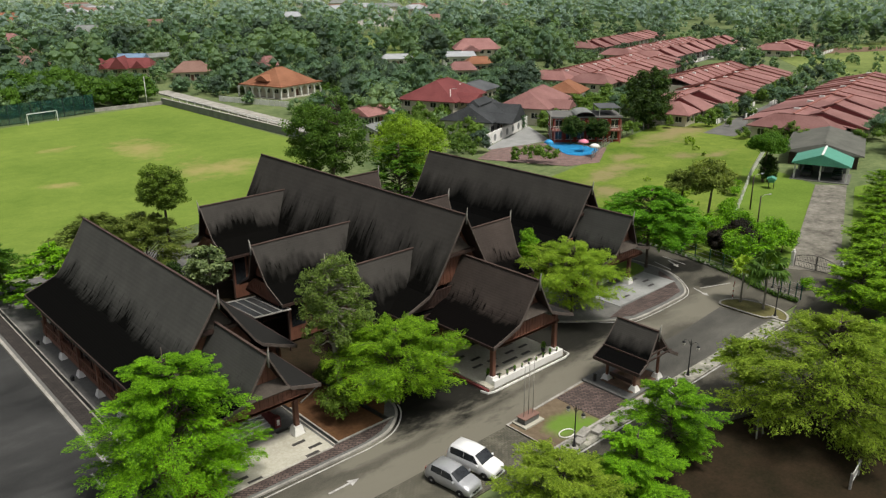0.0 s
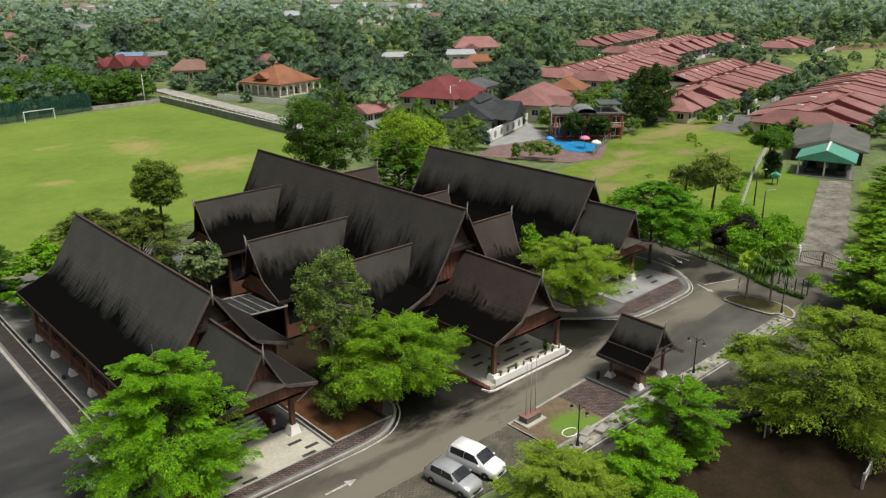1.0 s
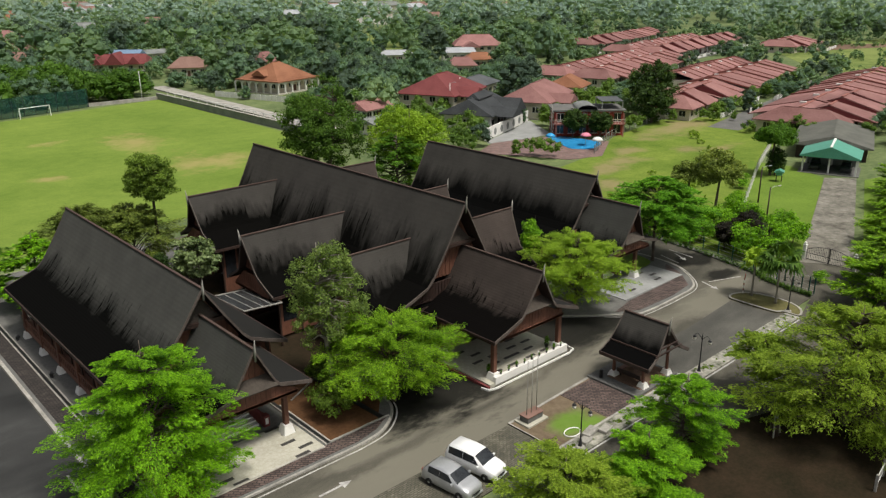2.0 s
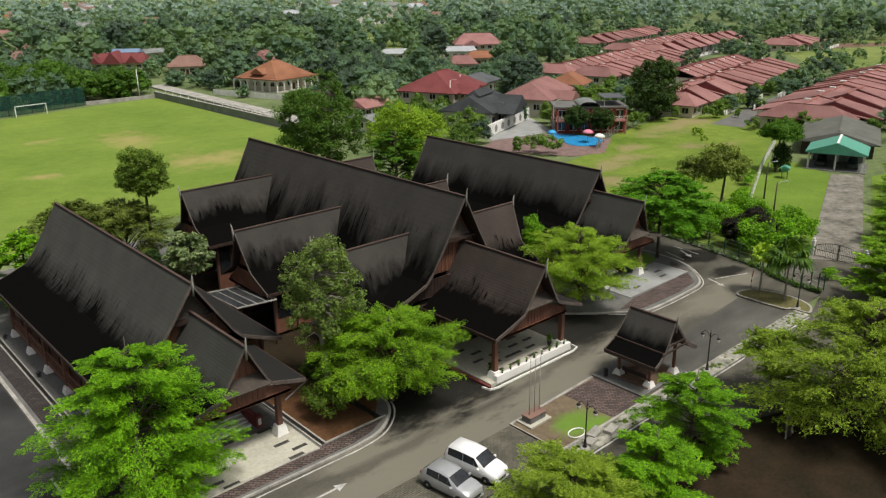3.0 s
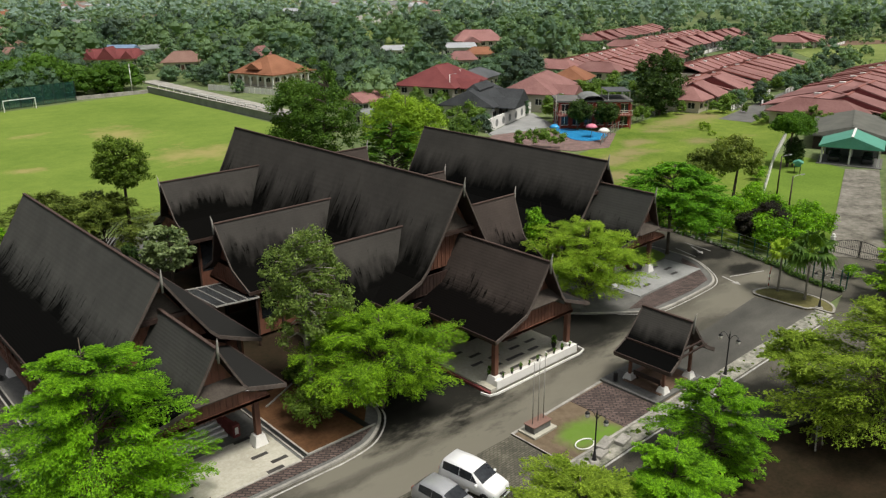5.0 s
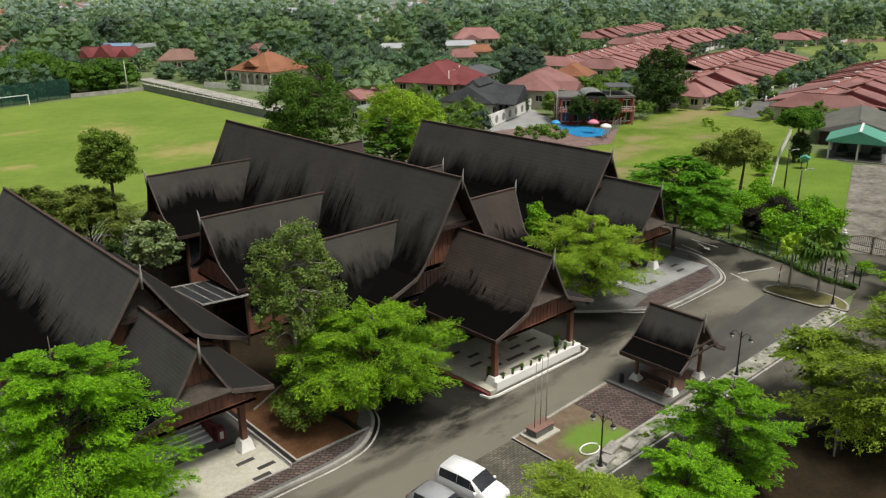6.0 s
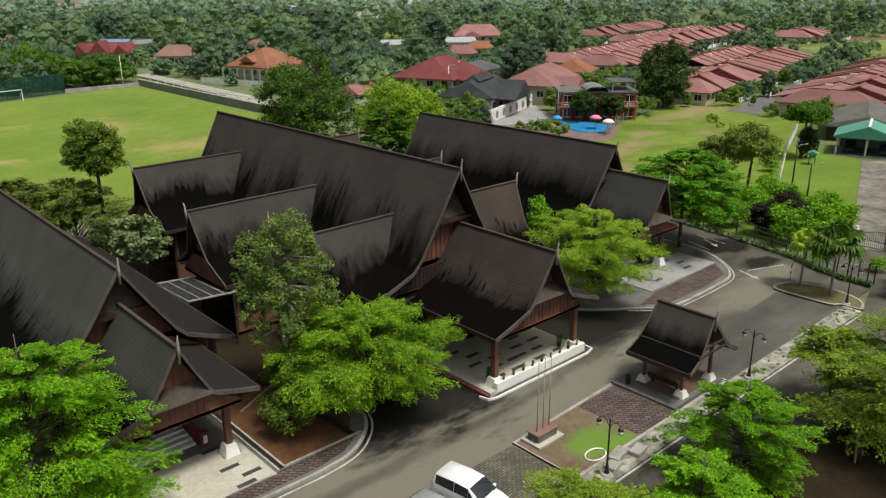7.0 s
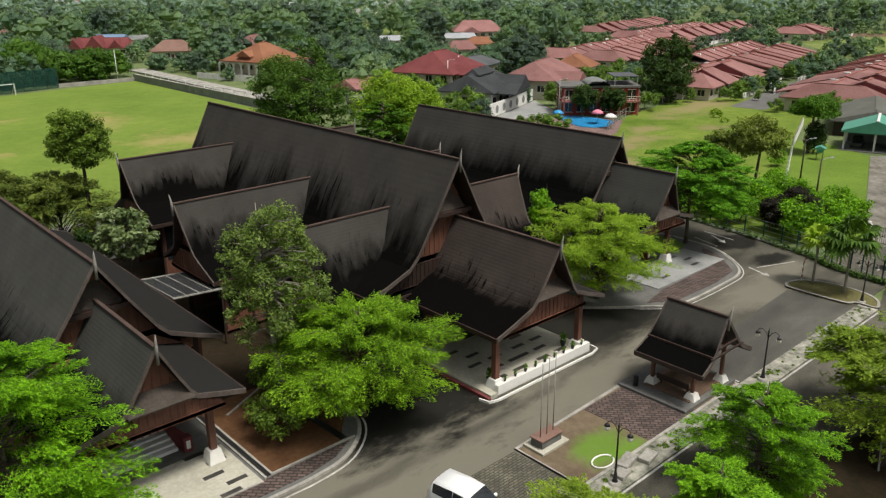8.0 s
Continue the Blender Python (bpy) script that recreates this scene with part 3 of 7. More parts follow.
def kerbed(name, outline, z, material, label, category):
    sheet(name, outline, -0.25, z, material, label, category)
    k = part("kerb", strip(outline[::-1], 0.22, -0.2, z + 0.05, closed=True), M["kerb"])
    tagged(k, "pale worn concrete kerb edging the paving", "kerb", kind="structure")


kerbed("pavement_west", L_BLOCK, 0.10, M["concrete_grey"], "grey concrete paving around the side hall", "pavement")
kerbed("pavement_east", R_BLOCK, 0.10, M["concrete_grey"], "grey concrete paving around the far hall", "pavement")
kerbed("island_paving", ISLAND, 0.09, M["island"], "sandy island with a bright grass patch", "soil")
kerbed("palm_island", PALM_ISLAND, 0.12, M["dry_grass"], "kerbed dry grass island with palms", "grass")

# bands of red pavers along the kerbs
sheet("paver_band_west", rect(-32.7, -31.4, -6.2, 50), 0.02, 0.13, M["paver_dark"], "dark brown paver band along the side drive", "pavers")
sheet("paver_band_front", [(-31.3, -6.3), (-17.2, -6.45), (-15.2, -6.05), (-13.6, -5.2), (-31.3, -5.4)], 0.02, 0.13, M["paver"], "red paver walk in front of the side hall", "pavers")
sheet("paver_band_east", [(16.2, -5.3), (18.4, -6.7), (24.4, -6.85), (28.2, -6.4), (30.8, -3.8), (32.3, -1.0), (31.4, -1.4), (28.2, -4.4), (19.6, -4.6)], 0.02, 0.13, M["paver"], "red-brown paver bed along the curved kerb", "pavers")
sheet("paver_island", rect(-1.0, 4.2, -17.0, -12.3), 0.02, 0.12, M["paver"], "dark brick paving beside the small pavilion", "pavers")
sheet("garden_soil", [(-19.0, -5.0), (-14.2, -5.0), (-12.3, -2.8), (-11.9, 2), (-7.9, 2.5), (-7.9, 4.0), (-19.0, 4.0)], 0.02, 0.115, M["soil"], "bare red-brown garden soil", "soil")
# this soil colour stands in for the canopy shade of the court
sheet("court_soil", [(-19.0, 4.0), (-7.9, 4.0), (-7.9, 36), (-17.4, 36), (-17.4, 6), (-19.0, 6)], 0.02, 0.115, M["shade_soil"], "court soil darkened for the shade between the halls", "soil")
sheet("garden_west", rect(-31.2, -28.2, -5.3, 2.5), 0.02, 0.12, M["soil"], "planting bed of bare soil", "soil")
sheet("apron_west", rect(-28.0, -19.4, -5.4, -0.6), 0.02, 0.17, M["concrete"], "pale concrete forecourt of the side hall", "pavement")
sheet("apron_east", rect(19.4, 30.4, -4.3, 0.0), 0.02, 0.17, M["step_grey"], "pale grey concrete forecourt of the far hall", "pavement")
sheet("lawn_east", smooth([(27.5, 1.0), (31.2, 0.5), (32.4, 3), (31.5, 6), (27.5, 6)], closed=True), 0.02, 0.14, M["lawn"], "small lawn at the corner of the far hall", "grass")
sheet("planting_strip", rect(-13, 28.5, -18.7, -17.2), -0.2, 0.10, M["patchy"], "patchy pale concrete strip with weeds", "pavement")
sheet("parking_bay_east", [(9.4, -12.0), (18.0, -12.35), (27.6, -11.75), (27.6, -17.2), (9.4, -17.2)], -0.2, 0.010, M["bay"], "dark mottled asphalt parking bays", "road")
sheet("parking_bay", rect(-30, -7.4, -17.2, -12.4), -0.2, 0.012, M["moss_paver"], "mossy worn paver parking bay", "road")


# ---- roofs ----
def gable_roof(parent, m, rise, y0, y1, lean0=0.45, lean1=0.45, shingles=("shingle_side", "shingle_side"), back=True, spire=True, hem=False):
    """A steep roof with a flared foot, its ridge along y. rise: ridge height, kink half-width and height, eave half-width and height."""
    zr, dk, zk, de, ze = rise
    prof = [(0.0, zr, 0.0), (dk * 0.5, zk + (zr - zk) * 0.5, 0.5), (dk * 0.93, zk + (zr - zk) * 0.10, 0.9), (dk * 1.13, zk - (zk - ze) * 0.10, 1.08), ((dk + de) * 0.52, ze + (zk - ze) * 0.42, 1.5), (de, ze, 2.0)]
    front = lambda z: y0 + lean0 * (zr - z) / (zr - ze)
    rear = lambda z: y1 - lean1 * (zr - z) / (zr - ze)
    n = max(2, int((y1 - y0) / 3))
    out = []
    for s in (-1, 1):
        bm = bmesh.new()
        uv = bm.loops.layers.uv.new("UVMap")
        top, low = [], []
        for dx, z, v in prof:
            a, b = front(z), rear(z)
            top.append([bm.verts.new((s * dx, a + (b - a) * k / n, z)) for k in range(n + 1)])
            low.append([bm.verts.new((s * dx, a + (b - a) * k / n, z - 0.16)) for k in range(n + 1)])
        def face(vs, vv):
            f = bm.faces.new(vs)
            for l, v in zip(f.loops, vv):
                l[uv].uv = (l.vert.co.y + 50 * s + 13.7 * zr, v)
        for i in range(len(prof) - 1):
            va, vb = prof[i][2], prof[i + 1][2]
            for k in range(n):
                face((top[i][k], top[i][k + 1], top[i + 1][k + 1], top[i + 1][k]), (va, va, vb, vb))
                face((low[i][k], low[i + 1][k], low[i + 1][k + 1], low[i][k + 1]), (va, vb, vb, va))
            for k in (0, n):
                face((top[i][k], top[i + 1][k], low[i + 1][k], low[i][k]), (va, vb, vb, va))
        for k in range(n):
            face((top[-1][k], top[-1][k + 1], low[-1][k + 1], low[-1][k]), (2, 2, 2, 2))
        bmesh.ops.recalc_face_normals(bm, faces=bm.faces)
        bm.normal_update()
        for f in bm.faces:
            f.material_index = 1 if f.normal.z < -0.05 else 0
        slope = part("roof_slope", bm, M[shingles[(s + 1) // 2]], parent, "", m)
        slope.data.materials.append(M["timber_dark"])
        out.append(slope)
        if hem:
            part("hem_board", boxes((s * dk * 1.06 - 0.06, s * dk * 1.06 + 0.06, front(zk), rear(zk), zk - 0.02, zk + 0.10)), M["timber_dark"], slope, "dark board where the skirt begins")
        # boards along the gable edges and the eave
        for end, fn, d in ((0, front, -1), (1, rear, 1)):
            if end and not back:
                continue
            bb = bmesh.new()
            rows = []
            for dx, z, v in prof:
                y = fn(z)
                rows.append([bb.verts.new(p) for p in ((s * dx, y + d * 0.07, z + 0.04), (s * dx, y - d * 0.03, z + 0.04), (s * dx, y - d * 0.03, z - 0.24), (s * dx, y + d * 0.07, z - 0.24))])
            for a, b in zip(rows, rows[1:]):
                for k in range(4):
                    bb.faces.new((a[k], b[k], b[(k + 1) % 4], a[(k + 1) % 4]))
            bb.faces.new(rows[0])
            bb.faces.new(rows[-1][::-1])
            bmesh.ops.recalc_face_normals(bb, faces=bb.faces)
            part("bargeboard", bb, M["barge"], slope, "weathered grey bargeboard")
        part("eave_board", boxes((s * de - 0.05, s * de + 0.05, front(ze), rear(ze), ze - 0.28, ze + 0.02)), M["timber_dark"], slope)
    cap = boxes((-0.11, 0.11, y0 - 0.08, y1 + (0.08 if back else 0), zr - 0.05, zr + 0.07), bevel=0.03)
    part("ridge_cap", cap, M["ridge"], out[0], "red-brown ridge capping")
    if spire:
        bm = bmesh.new()
        tube(bm, [(0, y0 - 0.12, zr - 0.9), (0, y0 - 0.14, zr), (0, y0 - 0.18, zr + 0.38), (0, y0 - 0.26, zr + 0.75)], [0.07, 0.09, 0.06, 0.015], 6)
        part("finial", bm, M["kerb"], out[0], "pale pointed finial")
    return out


def pediment(parent, m, rise, y, shelf=True, beam=False, wood="timber"):
    """The timber gable under a roof's end: a boarded wall, a pale pent shelf and a slatted apron below it."""
    zr, dk, zk, de, ze = rise
    dz = 0.25
    bm = bmesh.new()
    pts = [(-dk * 0.98, zk - 0.1), (dk * 0.98, zk - 0.1), (dk * 0.9, zk + 0.12 * (zr - zk) - dz), (0, zr - dz - 0.3), (-dk * 0.9, zk + 0.12 * (zr - zk) - dz)]
    a = [bm.verts.new((x, y, z)) for x, z in pts]
    b = [bm.verts.new((x, y + 0.15, z)) for x, z in pts]
    bm.faces.new(a)
    bm.faces.new(b[::-1])
    for i in range(5):
        bm.faces.new((a[i], b[i], b[(i + 1) % 5], a[(i + 1) % 5]))
    bmesh.ops.recalc_face_normals(bm, faces=bm.faces)
    wall = part("gable_wall", bm, M["timber"], parent, "red-brown boarded timber gable", m)
    # upright battens
    k = int(dk / 0.45)
    for i in range(-k, k + 1):
        x = i * 0.45
        top = zr - dz - 0.35 - abs(x) / dk * (zr - zk) * 0.97
        if top > zk + 0.3:
            part("batten", boxes((x - 0.05, x + 0.05, y - 0.05, y - 0.002, zk, top)), M["timber"], wall)
    if shelf:
        w = dk * 0.98
        bm = bmesh.new()
        for z0, z1, y0s, y1s in ((zk + 0.05, zk + 0.75, y - 0.95, y - 0.06),):
            c = [bm.verts.new(p) for p in ((-w, y0s, z0), (w, y0s, z0), (dk * 0.72, y1s, z1), (-dk * 0.72, y1s, z1))]
            d = [bm.verts.new((v.co.x, v.co.y, v.co.z - 0.08)) for v in c]
            bm.faces.new(c)
            bm.faces.new(d[::-1])
            for i in range(4):
                bm.faces.new((c[i], d[i], d[(i + 1) % 4], c[(i + 1) % 4]))
        bmesh.ops.recalc_face_normals(bm, faces=bm.faces)
        part("pent_shelf", bm, M["louvre"], wall, "pale weathered pent shelf")
    if beam:
        zb = zk + 0.42 * (zr - zk)
        hw = dk * (zr - zb) / (zr - zk) * 0.95
        part("mid_beam", boxes((-hw, hw, y - 0.75, y - 0.06, zb - 0.18, zb + 0.12)), M["timber_dark"], wall, "dark projecting beam")
        part("vent_panel", slab([(-hw * 0.8, 0), (hw * 0.8, 0), (hw * 0.25, 1.5), (-hw * 0.25, 1.5)], 0, 0.06), M["louvre"], wall, "pale slatted vent panel", pose(0, y - 0.45, zb + 0.13, 72))
    # slatted apron that fills the flared foot
    z0, z1 = ze - 0.42, zk - 0.35
    wide, narrow = de * 0.76, dk * 0.9
    apron = part("gable_apron", slab([(-wide, 0), (wide, 0), (wide * 0.96, 0.2), (narrow, z1 - z0), (-narrow, z1 - z0), (-wide * 0.96, 0.2)], 0, 0.12), M[wood], parent, "", m @ pose(0, y - 0.2, z0, 90))
    part("tie_beam", boxes((-wide, wide, -0.22, 0.0, 0.13, 0.2), (-wide, wide, -0.2, 0.02, 0.125, 0.2)), M[wood], apron)
    nsl = int(wide * 2 / 0.4)
    for i in range(nsl + 1):
        x = -wide * 0.95 + i * (wide * 1.9 / nsl)
        t = 1.0 if abs(x) < narrow else max(0.15, 1 - (abs(x) - narrow) / (wide - narrow) * 0.9)
        part("slat", boxes((x - 0.05, x + 0.05, -0.3, (z1 - z0) * t, 0.122, 0.16)), M[wood], apron)


def post_on_plinth(parent, x, y, top, floor=0.17, radius=0.19, plinth=0.75):
    p = part("post", boxes((x - radius, x + radius, y - radius, y + radius, floor + plinth, top), bevel=0.03), M["timber"], parent, "square red-brown timber post")
    bm = bmesh.new()
    lo, hi = radius + 0.28, radius + 0.13
    vs = [bm.verts.new((x + sx * w, y + sy * w, z)) for w, z in ((lo, floor), (hi, floor + plinth)) for sx, sy in ((-1, -1), (1, -1), (1, 1), (-1, 1))]
    for q in ((3, 2, 1, 0), (4, 5, 6, 7), (0, 1, 5, 4), (1, 2, 6, 5), (2, 3, 7, 6), (3, 0, 4, 7)):
        bm.faces.new([vs[i] for i in q])
    part("plinth", bm, M["white"], p, "tapered white plinth")


def wall_run(parent, x0, y0, x1, y1, z0, z1, bays, name="wall"):
    """A timber wall with sunk windows between studs."""
    d = Vector((x1 - x0, y1 - y0, 0))
    ln = d.length
    m = pose(x0, y0, 0, 0, 0, math.degrees(math.atan2(d.y, d.x)))
    w = part(name, boxes((0, ln, -0.1, 0.1, z0, z1)), M["timber"], parent, "red-brown timber boarding", m)
    bay = ln / bays
    st = wi = None
    for i in range(bays + 1):
        mm = pose(i * bay, -0.12, (z0 + z1) / 2)
        st = again(st, mm, w) if st else part("stud", boxes((-0.09, 0.09, -0.08, 0.015, -(z1 - z0) / 2, (z1 - z0) / 2)), M["timber_dark"], w, "", mm)
    for i in range(bays):
        mm = pose((i + 0.5) * bay, -0.112, z0 + (z1 - z0) * 0.55)
        hw, hh = bay * 0.33, (z1 - z0) * 0.27
        wi = again(wi, mm, w) if wi else part("window", boxes((-hw, hw, -0.01, 0.01, -hh, hh)), M["glass_dark"], w, "dark glazed window", mm)
    return w


I4 = Matrix.Identity(4)


def side_hall(cx, y0, y1, zr, porch_tip, porch_z, label):
    """A long hall with one steep roof and a lower gabled porch at its front."""
    hall = thing("side_hall", label, "building", pose(cx, 0, 0), "halls")
    rise = (zr, 3.25, 6.15, 6.9, 4.75)
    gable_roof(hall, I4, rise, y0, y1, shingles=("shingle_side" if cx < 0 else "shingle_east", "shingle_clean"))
    pediment(hall, I4, rise, y0 + 1.3, False, True)
    prise = (porch_z, 1.75, 5.55, 4.6, 4.75)
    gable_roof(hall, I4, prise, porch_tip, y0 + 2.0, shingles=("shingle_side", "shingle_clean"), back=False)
    pediment(hall, I4, prise, porch_tip + 1.0)
    part("floor", boxes((-5.9, 5.9, y0 + 1.8, y1 - 1.5, 0.1, 0.95)), M["concrete_grey"], hall, "raised grey concrete floor")
    wall_run(hall, -5.6, y1 - 1.6, -5.6, y0 + 1.6, 0.95, 4.8, 10)
    wall_run(hall, 5.6, y0 + 1.6, 5.6, y1 - 1.6, 0.95, 4.8, 10)
    wall_run(hall, -5.6, y0 + 1.7, 5.6, y0 + 1.7, 0.95, 4.75, 4)
    wall_run(hall, 5.6, y1 - 1.6, -5.6, y1 - 1.6, 0.95, 4.75, 4)
    for sx in (-1, 1):
        k = 0
        y = y0 + 2.2
        while y < y1 - 1.5:
            post_on_plinth(hall, sx * 6.1, y, 4.7, 0.1, 0.14, 0.6)
            y += 4.9
        # slatted timber balustrade between the posts
        rail = part("balustrade", boxes((sx * 6.1 - 0.05, sx * 6.1 + 0.05, y0 + 2.2, y1 - 1.6, 0.72, 1.15), (sx * 6.1 - 0.06, sx * 6.1 + 0.06, y0 + 2.2, y1 - 1.6, 1.95, 2.07)), M["timber"], hall, "red-brown timber balustrade")
        slat = part("slat", boxes((-0.03, 0.03, -0.09, 0.09, 1.15, 1.95)), M["timber"], rail, "", pose(sx * 6.1, y0 + 2.6, 0))
        y = y0 + 3.1
        while y < y1 - 1.7:
            again(slat, pose(sx * 6.1, y, 0), rail)
            y += 0.5
        for py in (porch_tip + 2.1, y0 + 0.8):
            post_on_plinth(hall, sx * 3.15, py, 4.75)
    return hall


west_hall = side_hall(-23.55, 3.2, 32.6, 11.25, -3.9, 8.9, "long dark-shingled timber hall with a steep flared roof")
east_hall = side_hall(22.7, 2.8, 30.8, 11.8, -2.9, 9.45, "far dark-shingled timber hall with a steep flared roof")

# the main hall, its porch and its six cross wings
main_hall = thing("main_hall", "great dark-shingled timber hall with gabled cross wings", "building", group="halls")
MR = (13.76, 3.75, 6.85, 7.7, 5.4)
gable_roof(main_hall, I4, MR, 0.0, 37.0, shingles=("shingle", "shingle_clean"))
# darker apron timber here stands in for the shade under the roof
pediment(main_hall, I4, MR, 1.6, False, True, "timber_dark")
PORCH = (9.3, 1.95, 5.75, 5.4, 4.45)
pm = pose(1.0, 0, 0)
gable_roof(main_hall, pm, PORCH, -8.25, 2.0, 0.25, 0, ("shingle_brown", "shingle_clean"), back=False)
pediment(main_hall, pm, PORCH, -7.0)
for side, rows in ((-90, ((-12.3, 29.5, 10.88), (-13.7, 15.75, 10.05), (-10.1, 5.1, 9.76))), (90, ((12.3, 29.3, 10.88), (13.0, 16.6, 10.0), (12.0, 5.6, 9.8)))):
    for tip, y, z in rows:
        wing = (z, 1.6, z - 3.6, 4.2, z - 5.1)
        wm = pose(0, y, 0, 0, 0, side)
        gable_roof(main_hall, wm, wing, -abs(tip), -1.0, 0.5, 0, ("shingle", "shingle") if side < 0 else ("shingle_brown", "shingle_brown"), back=False)
        pediment(main_hall, wm, wing, -abs(tip) + 1.0, shelf=False)
        for s in (-1, 1):
            wall_run(main_hall, (tip + (1.6 if tip < 0 else -1.6)), y + s * 3.0, 5.0 * (-1 if tip < 0 else 1), y + s * 3.0, 0.4, z - 4.6, 3)
part("floor", boxes((-6.6, 6.6, 1.8, 35.5, 0.0, 0.4)), M["concrete_grey"], main_hall, "grey concrete floor")
wall_run(main_hall, -6.2, 35.4, -6.2, 2.0, 0.4, 5.5, 12)
wall_run(main_hall, 6.2, 2.0, 6.2, 35.4, 0.4, 5.5, 12)
wall_run(main_hall, -6.2, 2.0, 6.2, 2.0, 0.4, 5.4, 5)
wall_run(main_hall, 6.2, 35.4, -6.2, 35.4, 0.4, 5.4, 5)
for x in (-3.2, 5.2):
    for y in (-6.8, -0.2):
        post_on_plinth(main_hall, x, y, 4.5, 0.32, 0.2, 0.6)
part("porch_floor", boxes((-4.3, 5.8, -7.5, 2.0, 0.0, 0.32)), M["concrete"], main_hall, "pale concrete porch floor")
part("planter_wall", boxes((-3.7, 5.7, -7.55, -7.2, 0.1, 0.8), bevel=0.03), M["white"], main_hall, "low white planter wall")

# the small pavilion on the island
pavilion = thing("pavilion", "small open dark-shingled pavilion with a steep flared roof", "pavilion", pose(6.3, 0, 0))
KR = (5.75, 1.55, 3.5, 2.95, 2.82)
gable_roof(pavilion, I4, KR, -17.25, -13.1, -0.3, -0.3, ("shingle_east", "shingle_east"), hem=True)
# added dark panel stands in for the shade inside the open gable
gable = part("gable_wall", slab([(-1.25, 0), (1.25, 0), (0, 1.9)], 0, 0.1), M["timber_dark"], pavilion, "dark gable panel", pose(0, -16.7, 3.55, 90))
for z, w in ((3.45, 1.9), (3.95, 1.2)):
    part("tie_beam", boxes((-w, w, -17.55, -17.42, z, z + 0.12), bevel=0.02), M["timber_dark"], pavilion, "projecting dark tie beam")
part("deck", boxes((-2.2, 2.3, -16.5, -13.2, 0.3, 0.36)), M["soil_dry"], pavilion, "worn brown floor")
part("floor", boxes((-3.3, 2.8, -16.9, -11.9, 0.05, 0.3), bevel=0.03), M["concrete_grey"], pavilion, "grey concrete floor")
for x in (-1.6, 1.9):
    for y in (-16.3, -13.4):
        post_on_plinth(pavilion, x, y, 3.2, 0.3, 0.11, 0.45)


# ---- trees ----
def leaf_quads(rng, clumps, count, leaf, flat=0.6, tilt=0.9, droop=0.0):
    """count leaves round every clump (x, y, z, radius), as n x 4 corners."""
    c = np.repeat(np.asarray(clumps, float), count, axis=0)
    n = len(c)
    d = rng.normal(size=(n, 3))
    d /= np.linalg.norm(d, axis=1)[:, None] + 1e-9
    r = rng.random(n)[:, None] ** 0.45
    off = d * r * c[:, 3:4]
    off[:, 2] *= flat
    off[:, 2] -= droop * (off[:, 0] ** 2 + off[:, 1] ** 2)
    p = c[:, :3] + off
    up = d * np.array([0.7, 0.7, 0.5]) + np.array([0, 0, 0.7]) + rng.normal(size=(n, 3)) * tilt * 0.5
    up /= np.linalg.norm(up, axis=1)[:, None]
    a = np.cross(up, rng.normal(size=(n, 3)))
    a /= np.linalg.norm(a, axis=1)[:, None]
    b = np.cross(up, a)
    s = leaf * (0.6 + 0.8 * rng.random(n))[:, None]
    a, b = a * s * 0.62, b * s * 0.34
    return np.stack([p - a, p + b * 0.9 + a * 0.1, p + a, p - b * 0.9 + a * 0.1], axis=1)


def crown_clumps(rng, style, radius, z0, z1, n, clump):
    """Where the boughs of a crown sit: rows of x, y, z, radius."""
    out = []
    if style == "tiered":
        tiers = 7
        for i in range(tiers):
            f = i / (tiers - 1)
            z = z0 + (z1 - z0) * f
            rr = radius * (1.0 - 0.78 * f ** 1.5) * (0.85 + 0.3 * rng.random())
            k = max(5, int(n / tiers * (1.35 - f)))
            for j in range(k):
                a, q = 2 * math.pi * rng.random(), rng.random() ** 0.55
                rq = rr * q * (0.8 + 0.35 * math.sin(3 * a + 5 * i))
                out.append((rq * math.cos(a), rq * math.sin(a), z - 0.10 * rq + rng.normal() * 0.18 * clump, clump * (0.7 + 0.5 * rng.random())))
    else:
        lobes = rng.normal(size=(9, 3))
        lobes /= np.linalg.norm(lobes, axis=1)[:, None]
        while len(out) < n:
            d = rng.normal(size=3)
            d /= np.linalg.norm(d)
            bulge = 0.74 + 0.34 * max(0.0, float(np.max(lobes @ d))) ** 6 + 0.05 * rng.normal()
            q = rng.random() ** 0.28 * bulge
            z = d[2] * q
            if style == "dome" and z < -0.45:
                continue
            w = 1.0
            if style == "cone":
                w = 1.15 - 0.75 * (z + 1) / 2
            elif style == "egg":
                w = 1.10 - 0.42 * (z + 1) / 2
            out.append((radius * d[0] * q * w, radius * d[1] * q * w, (z0 + z1) / 2 + (z1 - z0) / 2 * z, clump * (0.65 + 0.6 * rng.random())))
    return np.array(out)


